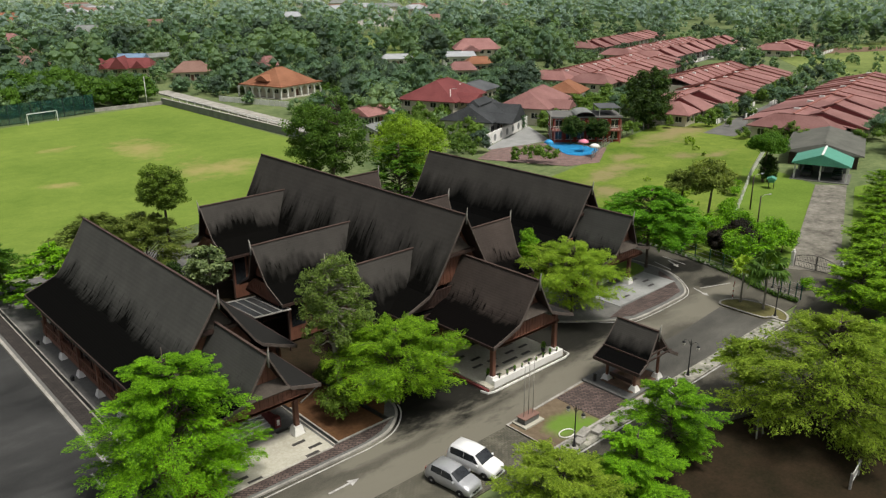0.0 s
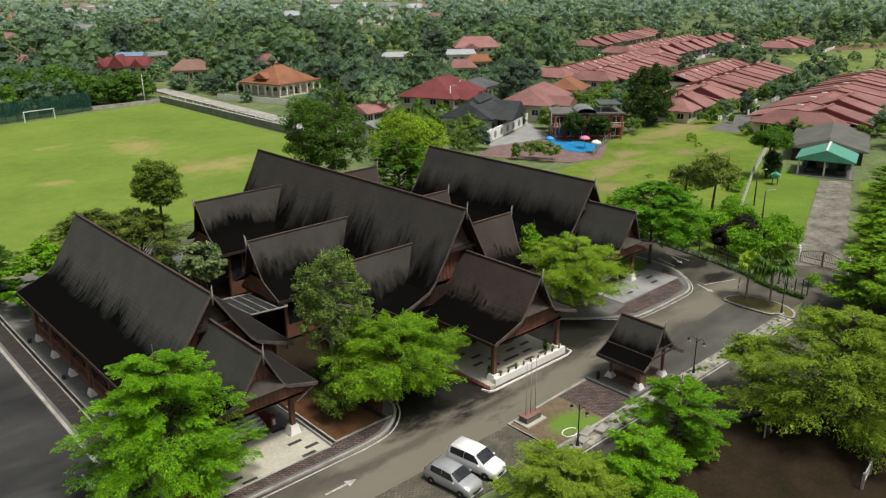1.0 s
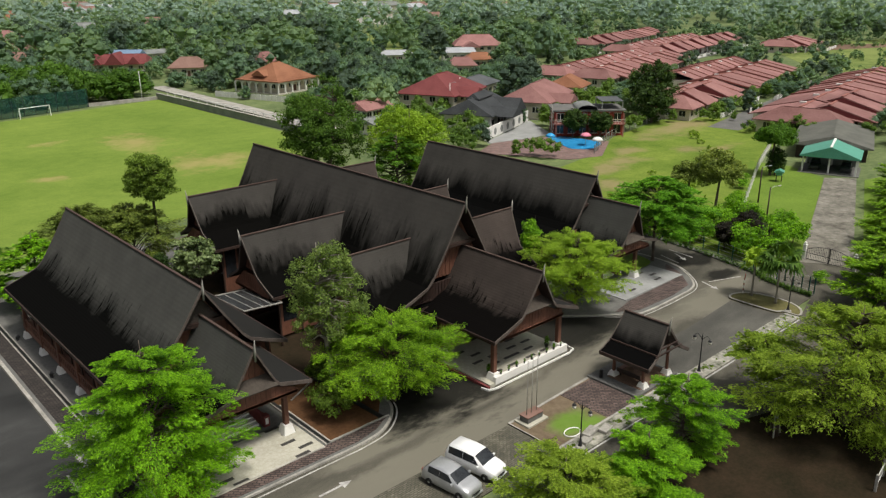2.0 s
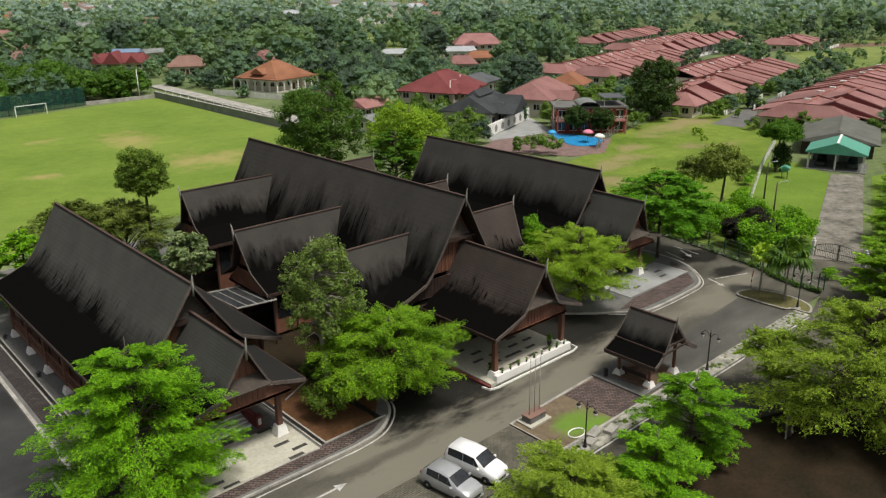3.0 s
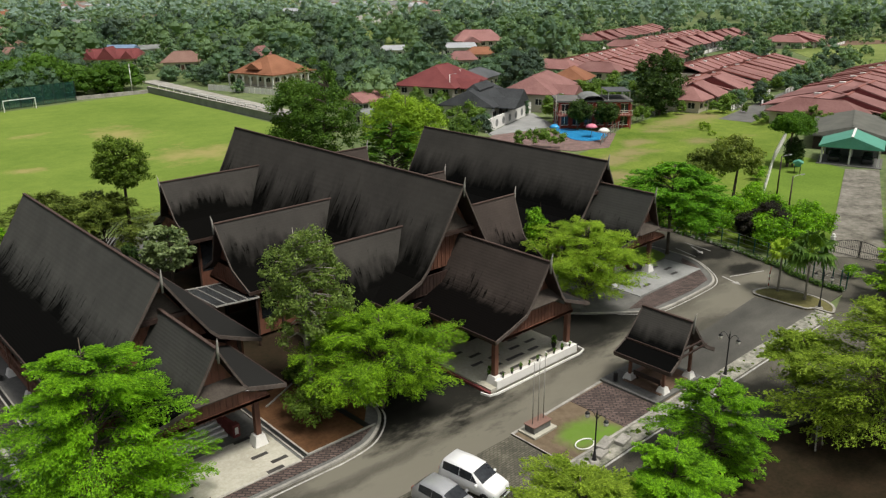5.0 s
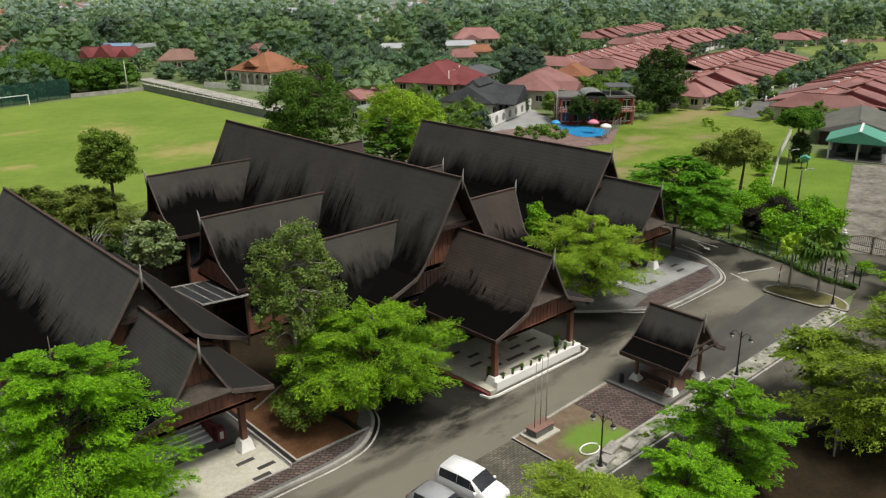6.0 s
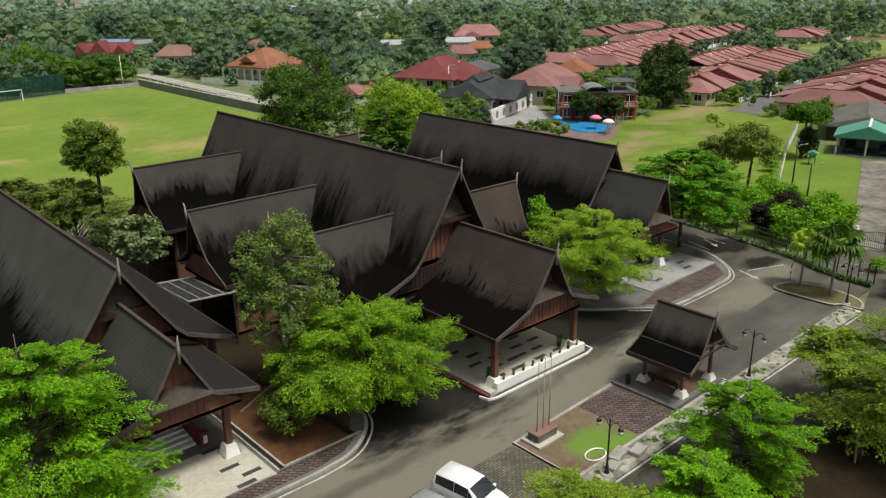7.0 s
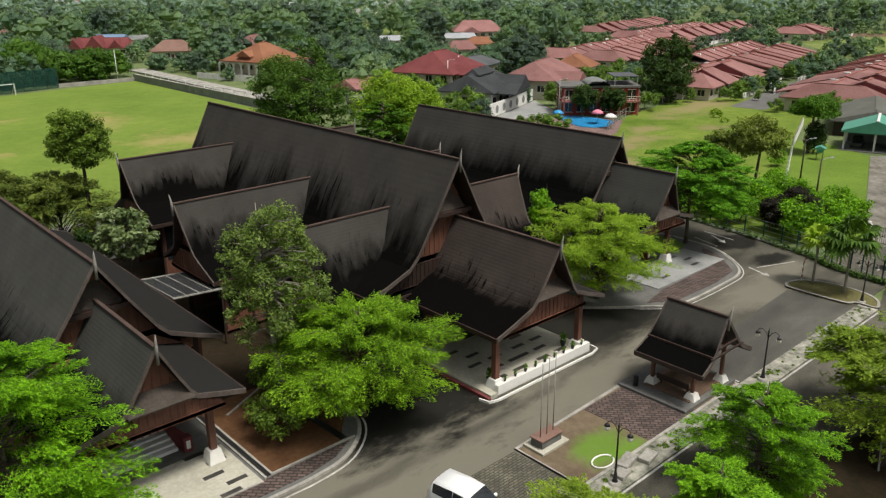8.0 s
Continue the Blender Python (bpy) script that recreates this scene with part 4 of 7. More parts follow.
def make_tree(name, label, height, radius, bare, mat, style="round", seed=1, n=120, clump=0.9, count=60, leaf=0.32, flat=0.6, trunk=0.22, limbs=14, m=None, group="trees", bark="bark"):
    rng = np.random.default_rng(seed)
    tree = thing(name, label, "tree", m, group)
    clumps = crown_clumps(rng, style, radius, bare, height - clump * flat * 0.6, n, clump)
    bm = bmesh.new()
    lean = rng.normal(size=2) * 0.03 * height
    mid = bare + (height - bare) * 0.55
    tube(bm, [(0, 0, -0.1), (0.02, 0.01, 0.4), (lean[0] * 0.4, lean[1] * 0.4, bare * 0.8 + 0.3), (lean[0], lean[1], mid), (lean[0], lean[1], height * 0.92)], [trunk * 1.5, trunk * 1.1, trunk * 0.9, trunk * 0.5, trunk * 0.08], 8)
    order = rng.permutation(len(clumps))[:limbs]
    for i in order:
        e = Vector(clumps[i][:3])
        e.x, e.y = e.x * 0.84, e.y * 0.84
        hz = max(bare * 0.7, min(e.z - 0.25 * math.hypot(e.x, e.y), height * 0.8))
        s = Vector((lean[0] * hz / mid, lean[1] * hz / mid, hz))
        k = s.lerp(e, 0.5) + Vector((0, 0, 0.12 * (e - s).length))
        tube(bm, [s, k, e], [trunk * 0.38, trunk * 0.24, 0.02], 5)
    part("trunk", bm, M[bark], tree)
    me = quads_mesh("crown", leaf_quads(rng, clumps, count, leaf, flat), M[mat])
    c = new("crown", me)
    c.parent = tree
    return tree


def spray_tree(name, label, height, radius, bare, mat, seed, boughs=60, twigs=9, leaves=48, leaf=0.2, rise=0.35, dome=0.0, trunk=0.16, m=None, group="trees", tiers=0, flat=0.05):
    """A tree of spreading boughs whose twigs carry flat feathery sprays of small leaves. tiers: the boughs sit in that many whorls."""
    rng = np.random.default_rng(seed)
    tree = thing(name, label, "tree", m, group)
    bm = bmesh.new()
    tube(bm, [(0, 0, -0.1), (0.03, 0.0, 0.5), (0.05, 0.06, bare + 0.5), (0, 0.05, height * 0.6), (0, 0, height * 0.95)], [trunk * 1.5, trunk * 1.05, trunk * 0.85, trunk * 0.45, 0.02], 8)
    stacks = []
    for i in range(boughs):
        u = (i + rng.random()) / boughs
        if tiers:
            u = min(0.99, (math.floor(u * tiers) + 0.5 + 0.16 * rng.normal()) / tiers)
            u = max(u, 0.01)
        az = 2.39996 * i + 0.5 * rng.normal()
        ln = radius * max(0.16, (1 - u ** 1.5) ** 0.62) * (0.68 + 0.42 * rng.random()) * (0.66 + 0.34 * min(1.0, u / 0.2))
        h0 = bare + (height - bare) * (u * 0.86 + 0.03 * rng.random())
        up = rise + 0.55 * u + dome * (1 - u)
        ca, sa = math.cos(az), math.sin(az)
        bend = 0.28 * up * ln / max(radius, 0.1) + 0.10
        reach = lambda t: np.array([ca * ln * t, sa * ln * t, min(h0 + up * ln * t * (1 - 0.55 * t) - bend * t * t, height * 1.02)])
        tube(bm, [Vector(reach(t)) for t in (0.0, 0.35, 0.7, 1.0)], [trunk * 0.34, trunk * 0.22, trunk * 0.12, 0.012], 4)
        for k in range(twigs):
            t = 0.26 + 0.74 * (k + rng.random()) / twigs
            side = (1 if k % 2 else -1) * (0.30 + 0.75 * rng.random()) * (1.15 - 0.6 * t)
            if k == twigs - 1:
                t, side = 0.86, 0.1 * rng.normal()
            tl = ln * (0.40 - 0.20 * t) * (0.6 + 0.8 * rng.random()) + 0.35
            base = reach(t)
            d = np.array([math.cos(az + side), math.sin(az + side), 0.10 + 0.10 * rng.normal()])
            n = max(12, int(leaves * (0.5 + tl / radius * 1.6)))
            s = rng.random(n)[:, None] ** 0.85
            perp = np.array([-d[1], d[0], 0])
            w = 0.15 * tl * np.sin(np.pi * (0.10 + 0.86 * s)) + 0.02
            p = base + d * tl * s + perp * rng.normal(size=(n, 1)) * w + np.array([0, 0, 1]) * (rng.normal(size=(n, 1)) * flat - 0.16 * tl * s * s)
            a = d + perp * rng.normal(size=(n, 1)) * 0.6 + np.array([0, 0, 1]) * (rng.normal(size=(n, 1)) * 0.3 - 0.15)
            a /= np.linalg.norm(a, axis=1)[:, None]
            nrm = np.array([0, 0, 1.0]) + rng.normal(size=(n, 3)) * 0.30
            b = np.cross(nrm, a)
            b /= np.linalg.norm(b, axis=1)[:, None]
            z = leaf * (0.6 + 0.8 * rng.random(n))[:, None]
            stacks.append(np.stack([p - a * z * 0.72, p + b * z * 0.23, p + a * z * 0.72, p - b * z * 0.23], axis=1))
    part("trunk", bm, M["bark"], tree)
    c = new("crown", quads_mesh("crown", np.concatenate(stacks), M[mat]))
    c.parent = tree
    return tree


def make_palm(label, height, seed, m, fans=24, stalk=0.9, blade=0.95, mat="leaf_mid"):
    """A fan palm: stalks in all directions, each with a round fan of drooping blades."""
    rng = np.random.default_rng(seed)
    palm = thing("palm_tree", label, "palm", m, "palms")
    bm = bmesh.new()
    tube(bm, [(0, 0, -0.1), (0.02, 0, 0.3), (0.05, 0.02, height * 0.6), (0.07, 0.03, height)], [0.20, 0.13, 0.10, 0.11], 8)
    part("trunk", bm, M["bark_pale"], palm, "slim ringed grey palm trunk")
    top = Vector((0.07, 0.03, height))
    for i in range(fans):
        az = 2.39996 * i + 0.3 * rng.normal()
        el = radians(84 - 108 * ((i + 0.5) / fans) ** 0.9 + 8 * rng.normal())
        d = Vector((math.cos(az) * math.cos(el), math.sin(az) * math.cos(el), math.sin(el)))
        side = Vector((-math.sin(az), math.cos(az), 0))
        hub = top + d * stalk * (0.75 + 0.5 * rng.random())
        bm = bmesh.new()
        tube(bm, [top, hub], [0.022, 0.014], 4)
        frond = part("frond", bm, M["leaf_yellow"], palm)
        quads = []
        n = 17
        for k in range(n):
            f = radians(-112 + 224 * k / (n - 1) + 3 * rng.normal())
            e = d * math.cos(f) + side * math.sin(f)
            ln = blade * (0.72 + 0.28 * math.cos(f * 0.6)) * (0.85 + 0.25 * rng.random())
            w = e.cross(d.cross(side)).normalized() * 0.085 * blade
            mid = hub + e * ln * 0.55 + Vector((0, 0, -0.05 * ln))
            tip = hub + e * ln * 0.92 + Vector((0, 0, -0.42 * ln * (0.6 + 0.7 * rng.random())))
            quads.append((tuple(hub), tuple(mid + w), tuple(mid), tuple(mid - w)))
            quads.append((tuple(mid + w), tuple(tip + w * 0.1), tuple(tip - w * 0.1), tuple(mid - w)))
        b = new("fan", quads_mesh("fan", np.array(quads), M[mat]))
        b.parent = frond
    return palm


spray_tree("tree", "bright green tiered tree beside the side hall", 11.6, 6.6, 0.5, "leaf_bright", 3, 104, 11, 138, 0.118, 0.10, 0.02, 0.17, pose(-30.3, -1.9, 0.1), tiers=9, flat=0.035)
make_tree("tree", "tall grey-green rain tree between the halls", 14.5, 3.9, 4.4, "leaf_grey", "egg", 5, 260, 0.52, 90, 0.155, 0.75, 0.26, 160, pose(-14.4, 0.5, 0.1), "trees", "bark_pale")
spray_tree("tree", "broad bright green tree over the garden bed", 7.6, 6.4, 0.5, "leaf_lime", 8, 96, 9, 120, 0.122, 0.62, 0.35, 0.16, pose(-11.4, -3.5, 0.1), flat=0.10)
spray_tree("tree", "bright yellow-green tree by the main porch", 8.4, 6.3, 0.6, "leaf_yellow", 9, 90, 9, 96, 0.135, 0.66, 0.35, 0.15, pose(14.0, -1.9, 0.1), flat=0.09)
make_tree("tree", "slender young tree behind the porch", 9.2, 1.5, 1.5, "leaf_bright", "cone", 10, 70, 0.55, 114, 0.17, 0.7, 0.08, 10, pose(14.7, 5.2, 0.1))
spray_tree("tree", "bright feathery tree beyond the parking strip", 6.6, 4.1, 0.4, "leaf_bright", 12, 60, 9, 110, 0.115, 0.14, 0.1, 0.13, pose(-0.6, -23.2, 0.0), tiers=7, flat=0.035)
spray_tree("tree", "low bright tree beside the parking bay", 5.4, 3.7, 0.2, "leaf_bright", 13, 52, 9, 110, 0.115, 0.16, 0.1, 0.12, pose(-7.0, -24.4, 0.0), tiers=6, flat=0.035)
spray_tree("tree", "low olive tree beside the parked cars", 4.8, 4.6, 0.2, "leaf_rain", 14, 60, 9, 100, 0.12, 0.25, 0.3, 0.12, pose(-12.8, -22.3, 0.0))
spray_tree("tree", "wide feathery olive-green tree over bare soil", 10.4, 8.6, 0.3, "leaf_rain", 15, 130, 10, 84, 0.15, 0.12, 0.0, 0.25, pose(11.4, -29.8, 0.0), flat=0.08)
spray_tree("tree", "small feathery tree beside the outer lane", 5.8, 3.1, 3.0, "leaf_rain", 16, 36, 8, 45, 0.2, 0.25, 0.0, 0.09, pose(10.0, -23.6, 0.0))
spray_tree("tree", "tiered green tree at the corner of the far hall", 10.8, 7.4, 3.6, "leaf_fresh", 17, 96, 10, 84, 0.23, 0.04, 0.05, 0.18, pose(32.2, 0.9, 0.1), tiers=6, flat=0.04)
make_tree("tree", "round dark tree behind the main hall on the field's edge", 15.0, 3.4, 8.3, "leaf_olive", "egg", 118, 190, 0.62, 100, 0.21, 0.7, 0.2, 26, pose(-12.6, 38.4, 0.0))
make_tree("tree", "large dark spreading tree behind the main hall", 18.0, 7.6, 3.0, "leaf_wide", "round", 19, 360, 1.1, 90, 0.30, 0.7, 0.35, 30, pose(23.2, 57.5, 0.0))
make_tree("tree", "yellow-green round tree behind the halls", 14.9, 6.0, 3.0, "leaf_sun", "round", 20, 300, 0.95, 110, 0.25, 0.7, 0.3, 20, pose(31.8, 46.0, 0.0))
spray_tree("tree", "deep green spreading tree behind the halls", 11.5, 7.0, 0.6, "leaf_mid", 21, 60, 8, 32, 0.38, 0.15, 0.2, 0.3, pose(27.0, 43.0, 0.0))
make_tree("tree", "dark broken-crowned tree at the edge of the grass lot", 11.0, 3.6, 4.2, "leaf_feather", "dome", 23, 90, 0.85, 105, 0.27, 0.6, 0.2, 16, pose(51.6, 3.9, 0.0))
make_tree("tree", "dark low-branched tree at the edge of the grass lot", 8.6, 2.3, 5.2, "leaf_feather", "dome", 29, 52, 0.7, 100, 0.27, 0.6, 0.16, 14, pose(50.0, 7.4, 0.0))
make_tree("tree", "clipped round tree beside the carport lawn", 9.0, 3.5, 5.0, "leaf_mid", "dome", 24, 180, 0.9, 114, 0.26, 0.6, 0.2, 18, pose(84.0, 11.6, 0.0))
make_tree("shrub", "dense dark cone of hanging stems below the clipped tree", 5.6, 2.0, 0.3, "leaf_dark", "cone", 61, 90, 0.6, 60, 0.24, 0.9, 0.1, 10, pose(84.6, 11.0, 0.0), "shrubs")["category"] = "shrub"
spray_tree("tree", "feathery dark tree behind the side hall", 9.0, 5.6, 0.3, "leaf_feather", 25, 76, 9, 44, 0.24, 0.9, 0.5, 0.16, pose(-15.2, 39.0, 0.0), flat=0.14)
spray_tree("tree", "feathery dark tree behind the side hall", 9.6, 5.8, 0.3, "leaf_feather", 26, 76, 9, 44, 0.24, 0.9, 0.5, 0.16, pose(-20.0, 41.0, 0.0), flat=0.14)
spray_tree("tree", "bright green tree at the back of the side hall", 8.8, 5.0, 0.3, "leaf_bright", 27, 60, 8, 34, 0.32, 0.2, 0.2, 0.16, pose(-26.2, 37.0, 0.0))
spray_tree("tree", "green tree at the back of the side hall", 8.0, 5.4, 0.3, "leaf_mid", 37, 56, 8, 32, 0.32, 0.2, 0.2, 0.16, pose(-31.0, 45.0, 0.0))
make_tree("tree", "pale broad-leaved courtyard tree between the halls", 8.4, 2.3, 2.6, "leaf_pale", "dome", 28, 80, 0.55, 60, 0.36, 0.6, 0.12, 14, pose(-14.0, 25.3, 0.0))
make_tree("tree", "dark evergreen shrub tree between the halls", 6.2, 1.6, 0.6, "leaf_dark", "cone", 30, 80, 0.5, 114, 0.20, 0.7, 0.1, 8, pose(-16.6, 28.5, 0.0))
shrub = make_tree("shrub", "green roadside shrub beyond the fence", 4.4, 2.6, 0.3, "leaf_bright", "dome", 33, 46, 0.85, 56, 0.27, 0.6, 0.08, 10, pose(41.5, -6.5, 0.0), "shrubs")
shrub["category"] = "shrub"
for x, y, k, a in ((46.5, -1.0, 0.7, 40), (48.5, 1.5, 0.9, 80), (51.5, -3.5, 0.75, 130), (42.0, 5.5, 0.8, 200), (45.5, 8.0, 0.9, 250), (39.5, -15.9, 0.36, 20), (54, -5.0, 0.8, 300), (57, 3.5, 0.7, 10), (44, -4.2, 0.9, 33), (47.2, -6.5, 0.95, 77), (50, -8.0, 0.85, 160), (46, 3.6, 0.95, 222), (52.6, -0.6, 0.9, 310), (43.4, 1.0, 0.8, 95)):
    copy_thing(shrub, pose(x, y, 0, 0, 0, a) @ Matrix.Scale(k, 4))
for x, y, k, a in ((58.5, 4.6, 0.35, 0), (62, 6.4, 0.45, 90), (66.5, 8.0, 0.3, 30), (72, 10.6, 0.4, 200), (78, 13.2, 0.3, 120), (52, 0.5, 0.6, 50), (56, -3.5, 0.45, 150)):
    copy_thing(shrub, pose(x, y, 0, 0, 0, a) @ Matrix.Diagonal((k * 1.3, k * 1.3, k, 1)))
low = make_tree("shrub", "low olive shrub at the foot of the tree", 3.2, 2.3, 0.2, "leaf_olive", "dome", 36, 60, 0.6, 90, 0.17, 0.7, 0.06, 14, pose(-15.9, -2.2, 0.1), "shrubs")
low["category"] = "shrub"
copy_thing(low, pose(-13.6, 3.2, 0.1, 0, 0, 120) @ Matrix.Scale(0.8, 4))
plum = make_tree("shrub", "dark plum-leaved shrub behind the roadside fence", 4.0, 1.5, 0.7, "leaf_plum", "round", 35, 60, 0.55, 90, 0.2, 0.8, 0.07, 10, pose(42.3, -2.9, 0.0), "shrubs")
plum["category"] = "shrub"
for x, y, k in ((44.7, -5.6, 1.05), (41.2, 1.2, 0.85), (43.8, 3.2, 0.9), (46.2, -3.2, 1.1), (49.4, -2.4, 0.95)):
    copy_thing(plum, pose(x, y, 0, 0, 0, 70 * k) @ Matrix.Scale(k, 4))
hedge_tree = spray_tree("tree", "bright green roadside tree beside the outer lane", 6.2, 4.6, 0.3, "leaf_lime", 34, 50, 8, 52, 0.23, 0.4, 0.3, 0.14, pose(36.5, -22.8, 0.0))
for x, y, k, a in ((43.5, -22.0, 1.1, 60), (51.0, -19.5, 0.9, 150), (33.0, -29.0, 1.25, 220), (58, -17.0, 1.0, 280), (66, -14.5, 0.8, 30), (76, -11.0, 0.8, 90), (86, -8.0, 0.9, 190), (44, -30, 1.4, 10), (22, -33, 1.2, 75)):
    copy_thing(hedge_tree, pose(x, y, 0, 0, 0, a) @ Matrix.Scale(k, 4))
make_palm("small pale green fan palm on the kerbed island", 3.9, 31, pose(30.35, -12.64, 0.1), 17, 0.75, 1.15, "leaf_yellow")
make_palm("larger dark green fan palm with drooping fans on the kerbed island", 4.7, 32, pose(30.15, -15.38, 0.1), 26, 1.2, 1.6, "leaf_wide")
make_tree("tree", "tall dark tree at the head of the terrace", 15.5, 6.2, 2.0, "leaf_dark", "round", 51, 170, 1.2, 60, 0.45, 0.75, 0.3, 14, pose(119.6, 58.8, 0.0))
make_tree("tree", "dark bushy tree beside the bathing court", 10.0, 5.0, 0.6, "leaf_dark", "round", 52, 120, 1.1, 60, 0.42, 0.75, 0.2, 10, pose(114.0, 55.2, 0.0))
make_tree("tree", "round green tree beside the bathing court", 6.6, 3.0, 1.6, "leaf_dark", "round", 53, 90, 0.8, 60, 0.34, 0.75, 0.14, 10, pose(86.2, 56.4, 0.0))
make_tree("tree", "round green tree before the brick-red house", 6.2, 2.7, 1.6, "leaf_dark", "round", 54, 90, 0.8, 60, 0.34, 0.75, 0.14, 10, pose(89.6, 51.8, 0.0))


# ---- the wide country ----
sheet("playing_field", [(-160, 52), (-20, 56), (22, 60), (45.5, 100), (47.2, 178), (0, 168), (-160, 134)], -0.3, 0.0, M["field"], "mown playing field with worn sandy patches", "field")
sheet("grass_lot", [(41, -8), (60, 4), (71, 8.3), (100, 20.5), (137, 29.5), (133, 44), (126, 56), (117, 55.6), (94, 51.2), (76, 43), (60, 40), (41, 30)], -0.3, 0.0, M["lot"], "overgrown empty grass lot", "grass")
sheet("driveway", [(44.5, -11.5), (47.6, -16.4), (92, 0.3), (88.5, 4.2)], -0.3, 0.03, M["asphalt_old"], "long cracked grey concrete driveway", "driveway")
sheet("carport_lawn", [(44.6, -11.4), (88.5, 4.25), (93, 12), (92, 19.3), (84, 15.6), (60.2, 4.0), (48, -4)], -0.3, 0.01, M["lawn"], "mown lawn along the driveway", "grass")
sheet("verge", [(49, -17), (92, -1), (110, -6), (70, -40), (50, -30)], -0.3, 0.0, M["lawn"], "grass verge beside the driveway", "grass")
sheet("field_road", [(51.5, 100), (56.5, 100), (60.5, 205), (55.5, 205)], -0.3, 0.35, M["kerb"], "pale concrete lane behind the field wall", "road")
field_wall = tagged(part("wall_field", boxes((46.9, 47.4, 100, 179, -0.1, 1.7)), M["grey_sheet"]), "mossy grey retaining wall of the playing field", "wall", kind="structure")
lane_rail = thing("guard_rail", "white guard rail along the concrete lane", "rail")
for i in range(16):
    part("post", boxes((49.4, 49.55, 101.9 + 5 * i, 102.1 + 5 * i, -0.1, 1.9)), M["white"], lane_rail)
part("rail", boxes((49.42, 49.53, 101, 178, 1.9, 2.02)), M["white"], lane_rail)
part("wall_coping", boxes((46.8, 47.5, 100, 179, 1.703, 1.8)), M["kerb"], field_wall)
tagged(part("wall_field_end", boxes((27, 47.4, 178.2, 178.7, -0.1, 0.9)), M["kerb"]), "low pale wall at the end of the field", "wall", kind="structure")

# houses
OPEN = []      # discs kept free of trees: x, y, radius
SEEN_HOUSES = []   # houses kept in the camera's view by lowering trees before them: x, y, half-width


def hip_roof(w, d, z0, z1, over=0.9, ridge=0.45):
    """A hipped roof over a plan w x d; ridge: its length as a part of w (1: plain gables)."""
    bm = bmesh.new()
    a, b = w / 2 + over, d / 2 + over
    r = a * ridge
    lo = [bm.verts.new(p) for p in ((-a, -b, z0), (a, -b, z0), (a, b, z0), (-a, b, z0))]
    tk = [bm.verts.new((v.co.x, v.co.y, z0 - 0.2)) for v in lo]
    hi = [bm.verts.new((-r, 0, z1)), bm.verts.new((r, 0, z1))]
    for f in ((lo[0], lo[1], hi[1], hi[0]), (lo[2], lo[3], hi[0], hi[1]), (lo[1], lo[2], hi[1]), (lo[3], lo[0], hi[0]), tk[::-1]):
        bm.faces.new(f)
    for i in range(4):
        bm.faces.new((lo[i], lo[(i + 1) % 4], tk[(i + 1) % 4], tk[i]))
    bmesh.ops.recalc_face_normals(bm, faces=bm.faces)
    return bm


def fit_openings(house, w, d, z, bays, h=1.3):
    """Windows and a door on all sides of a plan."""
    proto = None
    for sx, sy, ln, rot in ((0, -1, w, 0), (0, 1, w, 180), (-1, 0, d, -90), (1, 0, d, 90)):
        n = max(1, round(bays * ln / w))
        for i in range(n):
            u = (i + 0.5) / n * ln - ln / 2
            x = u if sx == 0 else sx * (w / 2 + 0.03)
            y = u if sy == 0 else sy * (d / 2 + 0.03)
            mm = pose(x, y, z, 0, 0, rot)
            if proto is None:
                proto = part("window", boxes((-0.75, 0.75, -0.03, 0.06, -h / 2, h / 2)), M["glass_dark"], house, "dark glazed window", mm)
                part("window_frame", boxes((-0.85, 0.85, -0.05, 0.0, -h / 2 - 0.12, -h / 2), (-0.85, 0.85, -0.05, 0.0, h / 2, h / 2 + 0.1), (-0.04, 0.04, -0.05, -0.03, -h / 2, h / 2)), M["white"], proto)
            else:
                o = again(proto, mm)
                again(proto.children[0], I4, o)
    return proto


def house(label, x, y, rot, w, d, wall_h, roof_h, walls, roof, ridge=0.45, storeys=1, bays=4, clear=1.0, cross=None, name="house", garden=True):
    h = thing(name, label, "house", pose(x, y, 0, 0, 0, rot), "village houses")
    part("wall", boxes((-w / 2, w / 2, -d / 2, d / 2, -0.1, wall_h)), M[walls], h)
    r = part("roof", hip_roof(w, d, wall_h, wall_h + roof_h, 1.0, ridge), M[roof], h)
    part("ridge_cap", boxes((-w / 2 * ridge, w / 2 * ridge, -0.15, 0.15, wall_h + roof_h - 0.08, wall_h + roof_h + 0.08)), M[roof], r)
    for s in range(storeys):
        fit_openings(h, w, d, wall_h * (s + 0.55) / storeys, bays)
    part("door", boxes((-0.5, 0.5, -d / 2 - 0.06, -d / 2, 0, 2.1)), M["timber"], h)
    if cross:
        cw, cd, ch = cross
        part("porch_roof", hip_roof(cd, cw, wall_h - 0.3, wall_h + ch, 0.6, 1.0), M[roof], h, "", pose(-w * 0.18, -d / 2 - cd * 0.2, 0, 0, 0, 90))
    OPEN.append((x, y, max(w, d) * 0.62 * clear))
    # trees before it stay below the camera's line of sight
    if garden:
        SEEN_HOUSES.append((x, y, max(w, d) * 0.5))
    return h


house("cream bungalow with an orange hipped roof and arcaded veranda", 83.0, 171.5, 15, 14.5, 14.5, 4.0, 4.6, "plaster", "tile_orange", 0.2)
SEEN_HOUSES += [(83, 171.5, 16), (93.5, 106, 13)]
veranda = thing("veranda", "white arcaded veranda along the bungalow", "veranda", pose(83.0, 171.5, 0, 0, 0, 15))


